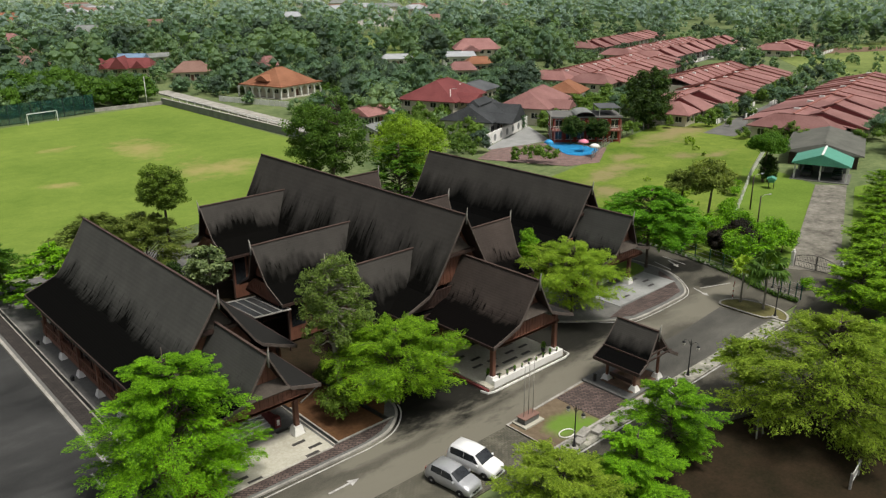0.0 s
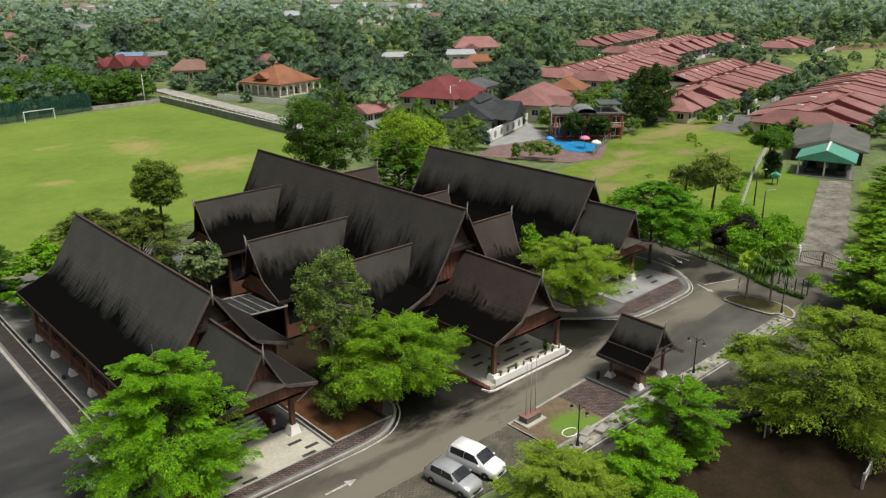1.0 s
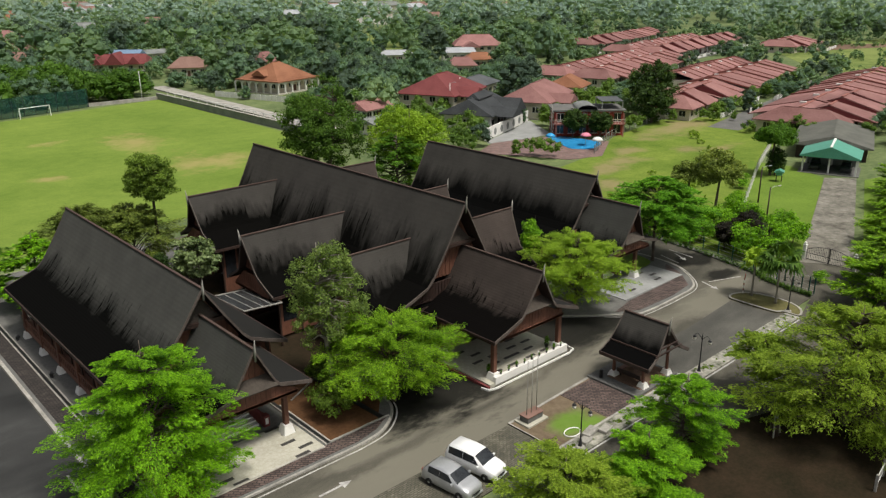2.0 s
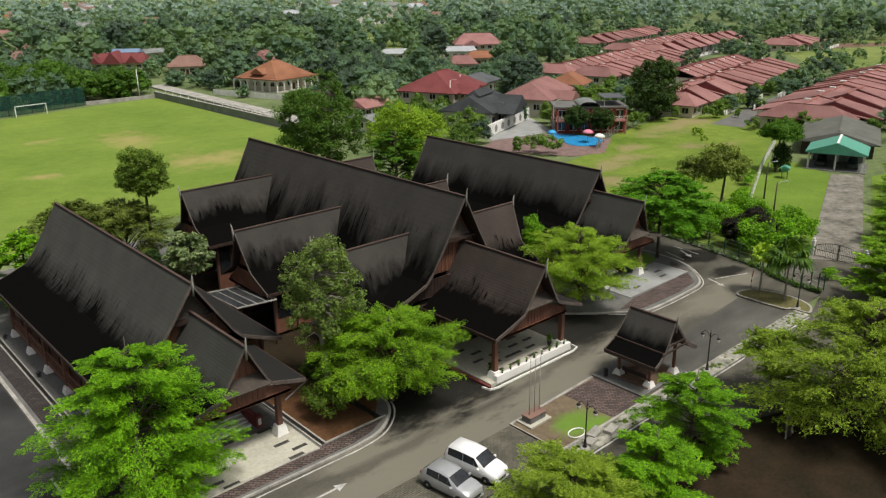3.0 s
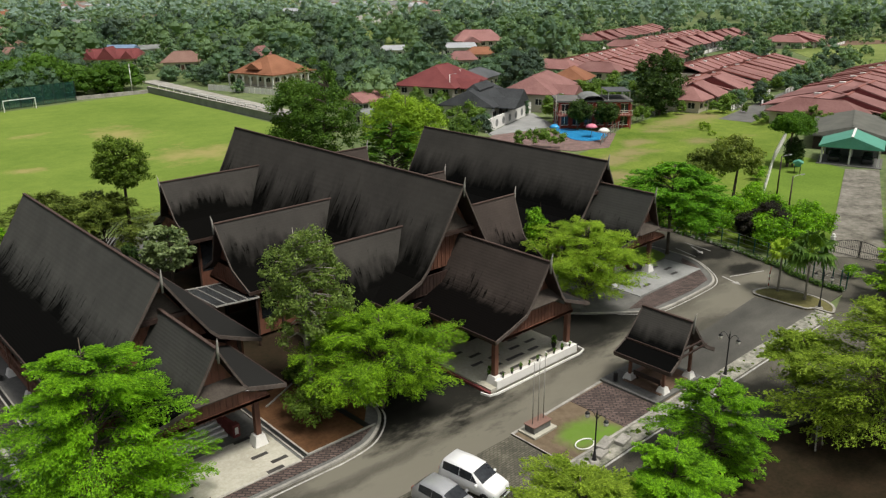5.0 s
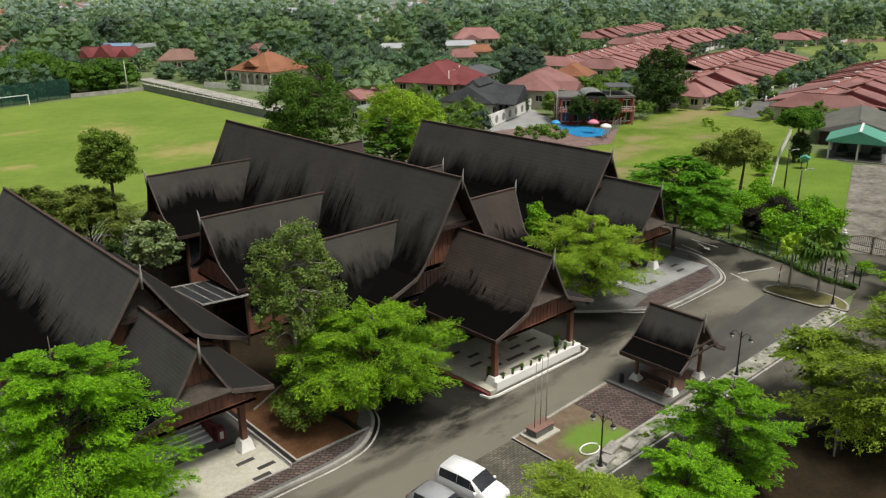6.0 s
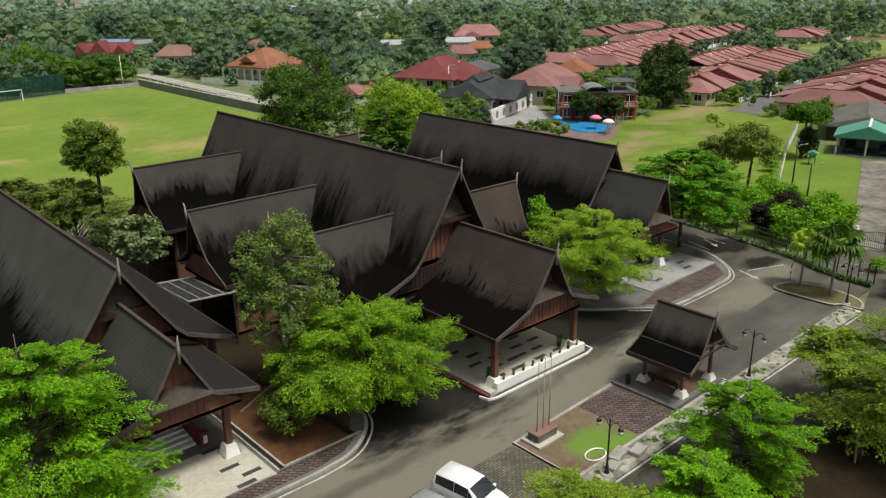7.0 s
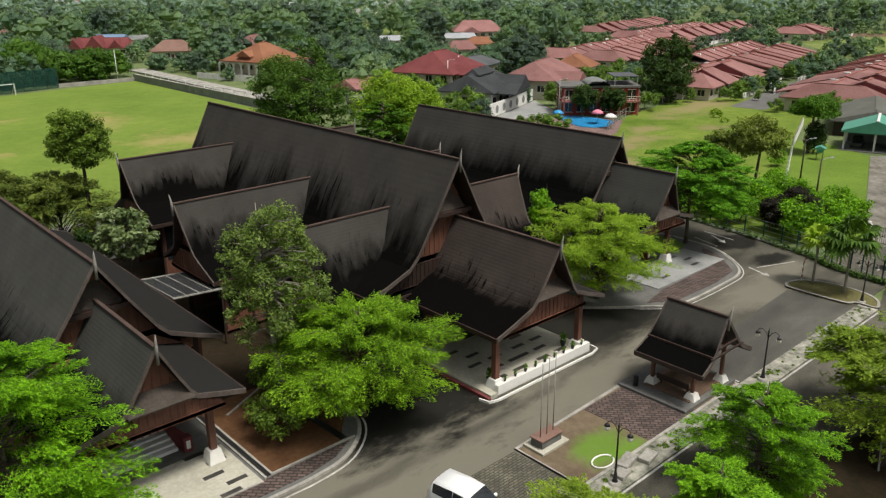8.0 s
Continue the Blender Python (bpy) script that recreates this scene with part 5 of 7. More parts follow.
def arcade(parent, m, n, bay, z):
    """A row of white columns with round arches between them."""
    for i in range(n + 1):
        part("column", boxes((i * bay - 0.2, i * bay + 0.2, -0.2, 0.2, 0, z)), M["white"], parent, "", m)
    proto = None
    for i in range(n):
        mm = m @ pose(i * bay, 0, 0)
        if proto:
            again(proto, mm, parent)
            continue
        bm = bmesh.new()
        r = bay / 2 - 0.2
        arc = [(bay / 2 + r * math.cos(a), z - r + 0.1 + r * math.sin(a)) for a in [math.pi * k / 8 for k in range(9)]]
        for y in (-0.16, 0.16):
            for (x0, z0), (x1, z1) in zip(arc, arc[1:]):
                f = bm.faces.new([bm.verts.new(q) for q in ((x0, y, z0), (x1, y, z1), (x1, y, z + 0.4), (x0, y, z + 0.4))])
        for (x0, z0), (x1, z1) in zip(arc, arc[1:]):
            bm.faces.new([bm.verts.new(q) for q in ((x0, -0.16, z0), (x1, -0.16, z1), (x1, 0.16, z1), (x0, 0.16, z0))])
        proto = part("arch", bm, M["white"], parent, "", mm)


arcade(veranda, pose(-9.1, 9.0, 0, 0, 0, -90), 6, 3.0, 3.2)
arcade(veranda, pose(-9.1, -9.1, 0), 6, 3.0, 3.2)
part("veranda_roof", boxes((-9.9, -7.3, -9.9, 8.2, 3.65, 3.95), (-7.3, 9.2, -9.9, -7.3, 3.65, 3.95)), M["tile_orange"], veranda)
part("floor", boxes((-9.5, -7.3, -9.5, 8.2, -0.1, 0.25), (-7.3, 9.2, -9.5, -7.3, -0.1, 0.25)), M["concrete"], veranda)
part("roof_gable", hip_roof(4.2, 4.4, 5.2, 6.8, 0.5, 1.0), M["tile_orange"], veranda, "small orange roof gable", pose(-5.6, 0, 0))
house("small two-storey house with a red roof", 104, 214, 10, 9, 9, 5.0, 3, "plaster_white", "tile", 0.3, 2)
longhouse = house("long village house with steep maroon roofs and gables", 69, 264, -38, 22, 10, 3.2, 3.2, "plaster", "tile_red", 0.85, bays=6)
for x, k in ((-7.0, 0.85), (0.5, 1.05), (7.5, 0.7)):
    part("gable_roof", hip_roof(9.0 * k, 5.4 * k, 3.3, 3.3 + 3.9 * k, 0.5, 1.0), M["tile_red"], longhouse, "steep maroon gable roof", pose(x, -4.0, 0, 0, 0, 90))
    part("gable_wall", slab([(-2.6 * k, 0), (2.6 * k, 0), (0, 3.5 * k)], 0, 0.12), M["timber_dark"], longhouse, "dark gable panel", pose(x, -4.0 - 4.2 * k, 3.3, 90))
house("village shed with a blue sheet roof", 79, 285, -38, 13, 8, 4.4, 1.8, "plaster_white", "blue_sheet", 1.0)
house("low village house with a faded brown roof", 50, 309, -45, 24, 11, 3.0, 2.8, "plaster", "tile_brown", 0.6, garden=False)
house("far house with a rose-red roof", 68, 430, -45, 24, 16, 4, 5, "plaster", "tile", 0.5, garden=False)
house("low brown-roofed village house", 55, 368, -45, 22, 11, 3.2, 2.8, "plaster", "tile_brown", 0.8, garden=False)
house("far long house with an orange roof", 138, 704, -48, 34, 18, 5, 6, "plaster", "tile_orange", 0.6)
house("house with a faded rose roof among trees", 82, 231, -30, 13, 10, 3.2, 3.4, "plaster", "tile_brown", 0.4)
house("hut with a pale sheet roof among trees", 96, 300, 0, 14, 8, 3.0, 1.4, "plaster_white", "grey_sheet", 0.9)
house("cream house with a maroon hipped roof", 93.5, 106, 22, 19, 15, 5.0, 4.4, "plaster", "tile_red", 0.35, 2, 5, cross=(7, 6, 1.6))
house("low annexe with a grey tiled roof", 114, 115, 22, 13, 9, 4.2, 2.0, "plaster", "tile_grey", 0.6)
dark_house = house("white bungalow with a dark tiled roof and raised ridge", 82, 80.5, 24, 16, 11, 4.0, 3.2, "plaster_white", "tile_black", 0.8, cross=(6, 6, 1.4))
part("ridge_vent", hip_roof(8.0, 2.2, 6.9, 8.1, 0.5, 0.9), M["tile_black"], dark_house, "raised dark ridge roof")
part("ridge_vent_wall", boxes((-4.0, 4.0, -1.0, 1.0, 5.8, 6.9)), M["plaster_white"], dark_house)
part("cross_roof", hip_roof(9.0, 6.0, 3.7, 6.4, 0.6, 1.0), M["tile_black"], dark_house, "dark gabled cross roof", pose(4.4, -3.6, 0, 0, 0, 90))
house("house with a rose tiled roof", 106.5, 84.5, 24, 21, 12, 4.2, 3.6, "plaster", "tile", 0.6, cross=(6, 6, 1.5))
house("small white house with an orange roof", 128, 92, 24, 9, 9, 4.4, 2.8, "plaster_white", "tile_orange", 0.5)
house("large house with a faded rose roof", 203, 204, -38, 19, 14, 5.4, 4.2, "plaster", "tile", 0.55, 2, 6, cross=(7, 7, 2.0))
house("white annexe with a pale sheet roof", 184, 196, -38, 13, 10, 4, 1.6, "plaster_white", "pale_sheet", 0.9)
house("village house with a rust-coloured roof", 173, 172, -38, 10, 8, 3.4, 2.4, "plaster", "tile_orange", 0.5)
house("village house with a red roof", 153, 161, -38, 9, 8, 3.4, 2.6, "plaster", "tile", 0.5)
house("white bungalow with a pale roof in a clearing", 165, 213, -38, 12, 8, 3.2, 1.6, "plaster_white", "pale_sheet", 0.7)
house("small hut with a red roof", 71, 108, 10, 9, 6, 2.8, 1.8, "plaster_white", "tile", 0.9)
house("small pale outbuilding among trees", 62, 92, 10, 10, 5, 2.6, 1.0, "plaster_white", "grey_sheet", 1.0)
for i, (x, y, w) in enumerate(((573, 903, 60), (600, 870, 50), (470, 700, 45), (488, 690, 40), (455, 672, 40), (520, 720, 50), (545, 700, 55), (560, 655, 50), (590, 640, 40), (520, 620, 44), (610, 600, 40), (565, 560, 40), (590, 560, 36), (785, 811, 60), (760, 760, 60), (430, 560, 34), (400, 470, 26), (372, 420, 22), (262, 850, 55), (235, 830, 50), (290, 900, 60), (300, 1010, 70), (275, 960, 60), (320, 1080, 70), (215, 780, 40), (330, 560, 24), (130, 480, 24), (190, 520, 26))):
    house("distant village house with a weathered roof", x, y, -40 + 13 * (i % 5), w * 0.6, w * 0.4, 5, 4, "plaster", ("pale_sheet", "grey_sheet", "tile_brown", "tile_brown", "pale_sheet")[i % 5], 0.7, clear=1.5)

# the bathing court: two-storey brick-red house, pool, parasols, white wall
sheet("court_paving", [(61, 60), (69, 43.5), (76, 41), (88.5, 48.5), (86, 60), (79, 62.5), (70, 64.6)], -0.3, 0.02, M["paver_pink"], "rose-coloured paved court", "pavement")
sheet("court_drive", [(70.4, 66.6), (69.0, 64.8), (79, 62.7), (86.5, 62.5), (96, 77.4)], -0.3, 0.03, M["step_grey"], "pale concrete drive along the garden wall", "driveway")
OPEN += [(82, 55, 17), (96, 60, 16), (75, 50, 12)]
pool_house = thing("pool_house", "two-storey brick-red house with a grey barrel canopy", "house", pose(93.2, 58.6, 0, 0, 0, -42))
part("wall", boxes((-7.4, 7.4, -4, 4, 0, 5.3)), M["brick_red"], pool_house)
part("roof", boxes((-7.8, 7.8, -4.5, 4.4, 5.303, 5.65)), M["concrete_grey"], pool_house, "flat grey roof")
for z in (1.5, 4.0):
    fit_openings(pool_house, 14.8, 8, z, 6, 1.7)
for i in range(5):
    part("column", boxes((-7.2 + i * 3.6 - 0.14, -7.2 + i * 3.6 + 0.14, -5.5, -5.3, 0, 5.0)), M["tile_pale"], pool_house)
part("balcony", boxes((-7.6, 7.6, -5.6, -4.0, 2.6, 2.85)), M["tile_pale"], pool_house)
for i in range(24):
    part("baluster", boxes((-7.5 + i * 0.65 - 0.03, -7.5 + i * 0.65 + 0.03, -5.58, -5.52, 2.85, 3.7)), M["plaster"], pool_house)
part("handrail", boxes((-7.6, 7.6, -5.6, -5.5, 3.7, 3.78)), M["plaster"], pool_house)
vault = bmesh.new()
for i in range(8):
    a0, a1 = math.pi * i / 8, math.pi * (i + 1) / 8
    vs = [vault.verts.new((-0.5 + 2.2 * math.cos(a), y, 5.65 + 1.1 * math.sin(a))) for a in (a0, a1) for y in (-5, 2)]
    vault.faces.new((vs[0], vs[1], vs[3], vs[2]))
part("canopy", vault, M["grey_sheet"], pool_house, "grey barrel canopy")
part("roof_terrace", boxes((2.6, 7.4, -3.8, 3.6, 7.3, 7.4)), M["tile_grey"], pool_house, "dark flat terrace cover")
for x, y in ((2.8, -3.6), (7.2, -3.6), (2.8, 3.4), (7.2, 3.4)):
    part("post", boxes((x - 0.08, x + 0.08, y - 0.08, y + 0.08, 5.65, 7.3)), M["steel"], pool_house)
tagged(part("swimming_pool", slab(smooth([(82.6, 60.2), (86.0, 58.2), (86.6, 53.0), (85.6, 48.6), (79.6, 46.6), (77.2, 49.8), (79.6, 54.6)], closed=True), -0.2, 0.10), M["pool"]), "bright blue swimming pool water", "pool", kind="structure")


def parasol(x, y, mat, label, r=1.5):
    p = thing("parasol", label, "parasol", pose(x, y, 0.02), "parasols")
    bm = bmesh.new()
    tube(bm, [(0, 0, 0), (0, 0, 2.4)], 0.04, 6)
    part("pole", bm, M["steel"], p)
    part("canopy", lathe(bmesh.new(), [(r, 2.0), (r * 0.75, 2.35), (r * 0.4, 2.6), (0.03, 2.7)], 10), M[mat], p)


parasol(81.6, 49.4, "pink_cloth", "pink pool parasol on a pole", 1.2)
parasol(79.6, 45.0, "plaster_white", "white pool parasol on a pole", 1.2)
parasol(76.2, 54.2, "pool", "blue pool parasol on a pole", 1.1)
wall_white = thing("garden_wall", "white garden wall with arched openings", "wall", pose(70.2, 67.0, 0, 0, 0, 22.5))
part("wall_panel", boxes((0, 27, -0.15, 0.15, 0, 2.6)), M["plaster_white"], wall_white)
for i in range(7):
    o = lathe(bmesh.new(), [(0.8, -0.17), (0.8, 0.17)], 12)
    part("arch", o, M["grey_sheet"], wall_white, "", pose(1.8 + i * 3.8, 0, 1.25, 90))

# green carport and the old shed behind it
carport = thing("carport", "green-roofed open carport with white posts", "carport", pose(95.4, 6.2, 0, 0, 0, 18))
part("roof", hip_roof(7.6, 8.6, 3.0, 4.75, 0.5, 1.0), M["green_sheet"], carport, "green sheet metal roof")
part("ridge_cap", boxes((-4.4, 4.4, -0.18, 0.18, 4.72, 4.84)), M["white"], carport)
for y in (-4.2, 0, 4.2):
    for x in (-3.6, 3.6):
        part("post", boxes((x - 0.14, x + 0.14, y - 0.14, y + 0.14, 0, 2.9)), M["plaster_white"], carport)
part("wall", boxes((3.7, 3.9, -4.3, 4.3, 0, 2.8)), M["grey_sheet"], carport)
part("floor", boxes((-4.6, 3.9, -4.8, 4.8, -0.1, 0.08)), M["concrete_grey"], carport)
house("old barn with a mossy grey roof", 113, 13, 20, 20, 12, 2.6, 1.8, "timber_dark", "barn_roof", 0.95, name="barn")
OPEN += [(95, 7, 12)]

lot_fence = thing("fence", "line of pale concrete fence posts beside the lawn", "fence")
for i in range(26):
    t = i / 25
    x, y = (55.4 + 31 * t * 2, 2 + 13 * t * 2) if t < 0.5 else (86.4 + 20.6 * (t - 0.5) * 2, 15 + 7.7 * (t - 0.5) * 2)
    part("post", boxes((x - 0.1, x + 0.1, y - 0.1, y + 0.1, 0, 1.5)), M["plaster_white"], lot_fence)

mesh_fence = thing("fence", "grey wire fence along the far side of the grass lot", "fence")
edge = smooth([(77, 43.6), (86.5, 48.4), (94.2, 51.2), (106, 54.2), (117.5, 55.4), (124, 52), (131, 44.5)], steps=4)
for x, y in edge:
    part("post", boxes((x - 0.06, x + 0.06, y - 0.06, y + 0.06, 0, 1.7)), M["kerb"], mesh_fence)
for z in (0.5, 1.0, 1.55):
    part("wire", strip(edge, 0.03, z, z + 0.03), M["steel"], mesh_fence)

# rows of red-roofed terrace houses
def tent(x0, x1, y0, y1, yr, z0, z1, hip=0.0):
    """Two roof slopes with their ridge along x, 0.2 m thick."""
    bm = bmesh.new()
    v = [bm.verts.new(q) for q in ((x0, y0, z0), (x1, y0, z0), (x1 - hip, yr, z1), (x0, yr, z1), (x1, y1, z0), (x0, y1, z0))]
    for f in ((0, 1, 2, 3), (3, 2, 4, 5)) + (((1, 4, 2),) if hip else ()):
        bm.faces.new([v[k] for k in f])
    ext = bmesh.ops.extrude_face_region(bm, geom=bm.faces[:])
    for e in ext["geom"]:
        if isinstance(e, bmesh.types.BMVert):
            e.co.z -= 0.2
    bmesh.ops.recalc_face_normals(bm, faces=bm.faces)
    return bm


def terrace_unit(gabled):
    """Two dwellings of a terrace, 12 m wide; the front looks along -y, a stepped gable along -x."""
    u = thing("terrace_house", "single-storey terrace house with a red tiled roof" + (" and a stepped gable" if gabled else ""), "house", None, "terrace houses")
    w, d = 12.0, 11.4
    part("wall", boxes((-w / 2, w / 2, -d / 2 + 1.5, d / 2, -0.1, 2.9)), M["plaster"], u)
    a, b = w / 2, d / 2 + 0.6
    r = part("roof", tent(-a, a, -b, b, 0.8, 2.75, 5.2), M["tile"], u)
    part("ridge_cap", boxes((-a, a, 0.65, 0.95, 5.16, 5.3)), M["tile_pale"], r)
    if gabled:
        g = part("gable_roof", tent(-4.9, 4.6, -b - 0.5, 2.4, -2.0, 3.0, 5.95, 2.6), M["tile"], u)
        part("gable_panel", slab([(-4.3, 0), (4.6, 0), (0.1, 2.75)], 0, 0.12), M["tile_red"], g, "dark louvred gable", pose(-4.86, -2.0, 2.9, 90, 0, -90))
        part("ridge_cap", boxes((-4.9, 2.0, -2.15, -1.85, 5.93, 6.06)), M["tile_pale"], g)
    else:
        # party walls that stand a little proud of the tiles
        for x in (-a, 0.0):
            for y0, y1 in ((-b, 0.8), (b, 0.8)):
                bm = bmesh.new()
                lo = [bm.verts.new((x + k, y, z)) for k in (-0.13, 0.13) for y, z in ((y0, 2.6), (y1, 5.05), (y1, 5.42), (y0, 2.97))]
                for f in ((0, 1, 2, 3), (7, 6, 5, 4), (3, 2, 6, 7), (0, 3, 7, 4), (1, 5, 6, 2)):
                    bm.faces.new([lo[k] for k in f])
                bmesh.ops.recalc_face_normals(bm, faces=bm.faces)
                part("party_wall", bm, M["tile_pale"], u, "pale rendered party wall")
    part("vent", boxes((2.4, 3.2, 1.2, 1.9, 4.6, 5.2), bevel=0.05), M["plaster_white"], u, "white roof vent")
    for x in (-5.4, -0.6, 4.2):
        part("column", boxes((x - 0.15, x + 0.15, -b + 0.2, -b + 0.5, 0, 2.8)), M["plaster_white"], u)
    for x in (-4.6, 1.4):
        part("window", boxes((x, x + 2.0, -d / 2 + 1.43, -d / 2 + 1.49, 0.8, 2.3)), M["glass_dark"], u)
        part("door", boxes((x + 2.6, x + 3.6, -d / 2 + 1.43, -d / 2 + 1.49, 0, 2.1)), M["timber"], u)
        part("gate", boxes((x - 0.8, x + 4.2, -b - 3.2, -b - 3.1, 0, 1.2)), M["plaster_white"], u, "pale metal gate")
    return u


UNITS = {True: terrace_unit(True), False: terrace_unit(False)}
PLACED = set()


def terrace(x, y, turn, count, deep, back=False, gables=0, end=True):
    """A row whose near corner on its right is at (x, y); it runs along turn and lies to the left of that line."""
    along = Vector((math.cos(radians(turn)), math.sin(radians(turn))))
    left = Vector((-along.y, along.x))
    p0, first = Vector((x, y)), 0.0
    if end:
        first = 7.0
        c = p0 + along * 4.0 + left * 6.3 * deep
        house("end house of the terrace with a red hipped roof", c.x, c.y, turn + 90, 12.4 * deep - 2.0, 7.0, 2.9, 2.6, "plaster", "tile", 0.5, clear=0.9, name="terrace_end_house")
    for i in range(count):
        c = p0 + along * (first + 6.0 + 12.0 * i) + left * 6.3 * deep
        kind = i < gables
        m = pose(c.x, c.y, 0, 0, 0, turn + 180 * back) @ Matrix.Diagonal((1, deep, 1.0 + 0.06 * (i % 2), 1))
        if kind not in PLACED:
            UNITS[kind].matrix_basis = m
            PLACED.add(kind)
        else:
            copy_thing(UNITS[kind], m)
        OPEN.append((c.x, c.y, 8.5 * deep))
        if i % 2 == 0 and not back:
            SEEN_HOUSES.append((c.x, c.y, 7.0))


terrace(122.0, 49.0, 12.3, 8, 1.3, gables=2)
terrace(169.3, 76.5, 12.3, 5, 1.15, True, end=False)
terrace(123.5, 14.6, 10.2, 8, 1.55, gables=3)
terrace(156.5, 97.5, 14.5, 6, 1.2)
terrace(154.5, 112.8, 14.5, 6, 1.2, True)
terrace(240.0, 132.5, 12.0, 8, 1.2, gables=8)
terrace(240.0, 148.0, 12.0, 7, 1.2, True)
terrace(260.0, 183.0, 15.0, 8, 1.2, gables=3)
terrace(308.0, 109.0, 12.0, 3, 1.4, gables=1)
for pts in (((118.3, 43.0), (119.0, 35.8), (240, 57.5), (238, 66)), ((165, 91), (168, 84), (240, 100), (238, 106)), ((226, 132), (228, 121), (345, 148), (343, 156))):
    sheet("street", list(pts), -0.3, 0.02, M["concrete_grey"], "grey street between the terraces", "road")
sheet("far_meadow", [(244, 42), (300, 20), (460, 40), (440, 110), (352, 128), (300, 112), (246, 72)], -0.3, 0.0, M["rough_grass"], "open meadow beyond the terraces", "grass")
sheet("far_field", [(306, 118), (352, 132), (402, 92), (372, 92)], -0.3, 0.03, M["soil_dry"], "bare brown field beyond the meadow", "soil")
sheet("clearing", [(176, 262), (190, 240), (290, 352), (270, 380)], -0.3, 0.0, M["rough_grass"], "pale grassy clearing among the trees", "grass")
sheet("far_yard", [(338, 470), (346, 425), (520, 640), (452, 668)], -0.3, 0.02, M["kerb"], "pale paved yard in the distant village", "road")
OPEN += [(185 + 12 * i, 252 + 15 * i, 11) for i in range(8)] + [(350 + 20 * i, 455 + 24 * i, 26) for i in range(8)]
OPEN += [(250 + 22 * i, 55 + 9 * (i % 2), 14) for i in range(8)] + [(262 + 24 * i, 88, 17) for i in range(7)] + [(280 + 20 * i, 70, 15) for i in range(7)] + [(170 + 12 * i, 88 + 2.6 * i, 5) for i in range(6)] + [(232 + 12 * i, 128 + 2.4 * i, 6) for i in range(9)]
OPEN += [(55, 110 + 12 * i, 9) for i in range(8)] + [(78, 161, 10), (74, 152, 10), (70, 144, 8), (92, 163, 8)] + [(64, 70, 6)]


def crown_kind(rng, style, lumps, per, leaf):
    """A crown one metre high as loose quads: boughs as leafy lumps with dark hearts, or a palm's rosette."""
    if style == "palm":
        out = []
        for k in range(15):
            az, el = 2.39996 * k, 1.2 - 1.5 * k / 14
            c, s, ln = math.cos(az), math.sin(az), 0.26 + 0.08 * rng.random()
            line = [np.array([c * ln * t * math.cos(el), s * ln * t * math.cos(el), 0.80 + ln * t * math.sin(el) - 0.30 * ln * t * t * 2]) for t in (0, 0.35, 0.7, 1.0)]
            for (p, q), w0, w1 in zip(zip(line, line[1:]), (0.012, 0.05, 0.045), (0.05, 0.045, 0.004)):
                side = np.array([-s, c, 0.0])
                out.append([p - side * w0, q - side * w1, q + side * w1, p + side * w0])
        for k in range(3):
            a, b = 2.1 * k, 2.1 * (k + 1)
            out.append([np.array([0.018 * math.cos(t), 0.018 * math.sin(t), z]) for t, z in ((a, 0), (b, 0), (b, 0.82), (a, 0.82))])
        return np.array(out)
    wide, low, high = {"round": (0.36, 0.30, 0.84), "dome": (0.46, 0.38, 0.84), "tall": (0.25, 0.24, 0.88), "broad": (0.56, 0.42, 0.82)}[style]
    out = []
    for k in range(lumps):
        f = (k + 0.5) / lumps
        z = low + (high - low) * f
        ring = wide * math.sqrt(max(0.06, 1 - (2 * f - 0.75) ** 2 * 0.62)) * (0.45 + 0.62 * rng.random()) * (1.0 if f < 0.88 else 0.35)
        az = 2.39996 * k + 0.5 * rng.normal()
        r = (0.115 + 0.055 * rng.random()) * (1.15 if style in ("dome", "broad") else 1.0)
        c = np.array([ring * math.cos(az), ring * math.sin(az), z + 0.03 * rng.normal()])
        rows, cols = 2, 5
        wob = 0.62 + 0.22 * rng.random((rows + 1, cols))
        ball = lambda i, j: c + r * wob[i, j % cols] * np.array([math.sin(math.pi * (0.08 + 0.84 * i / rows)) * math.cos(2 * math.pi * j / cols), math.sin(math.pi * (0.08 + 0.84 * i / rows)) * math.sin(2 * math.pi * j / cols), 0.85 * math.cos(math.pi * (0.08 + 0.84 * i / rows))])
        out += [[ball(i, j), ball(i, j + 1), ball(i + 1, j + 1), ball(i + 1, j)] for i in range(rows) for j in range(cols)]
        d = rng.normal(size=(per, 3)) + np.array([0, 0, 0.35])
        d /= np.linalg.norm(d, axis=1)[:, None]
        p = c + d * r * (0.72 + 0.42 * rng.random((per, 1))) * np.array([1, 1, 0.85])
        up = d + 0.45 * rng.normal(size=(per, 3)) + np.array([0, 0, 0.25])
        up /= np.linalg.norm(up, axis=1)[:, None]
        a = np.cross(up, rng.normal(size=(per, 3)))
        a /= np.linalg.norm(a, axis=1)[:, None]
        b = np.cross(up, a)
        z = leaf * (0.6 + 0.8 * rng.random((per, 1)))
        out += list(np.stack([p - a * z, p + b * z * 0.6, p + a * z, p - b * z * 0.6], axis=1))
    return np.array(out)


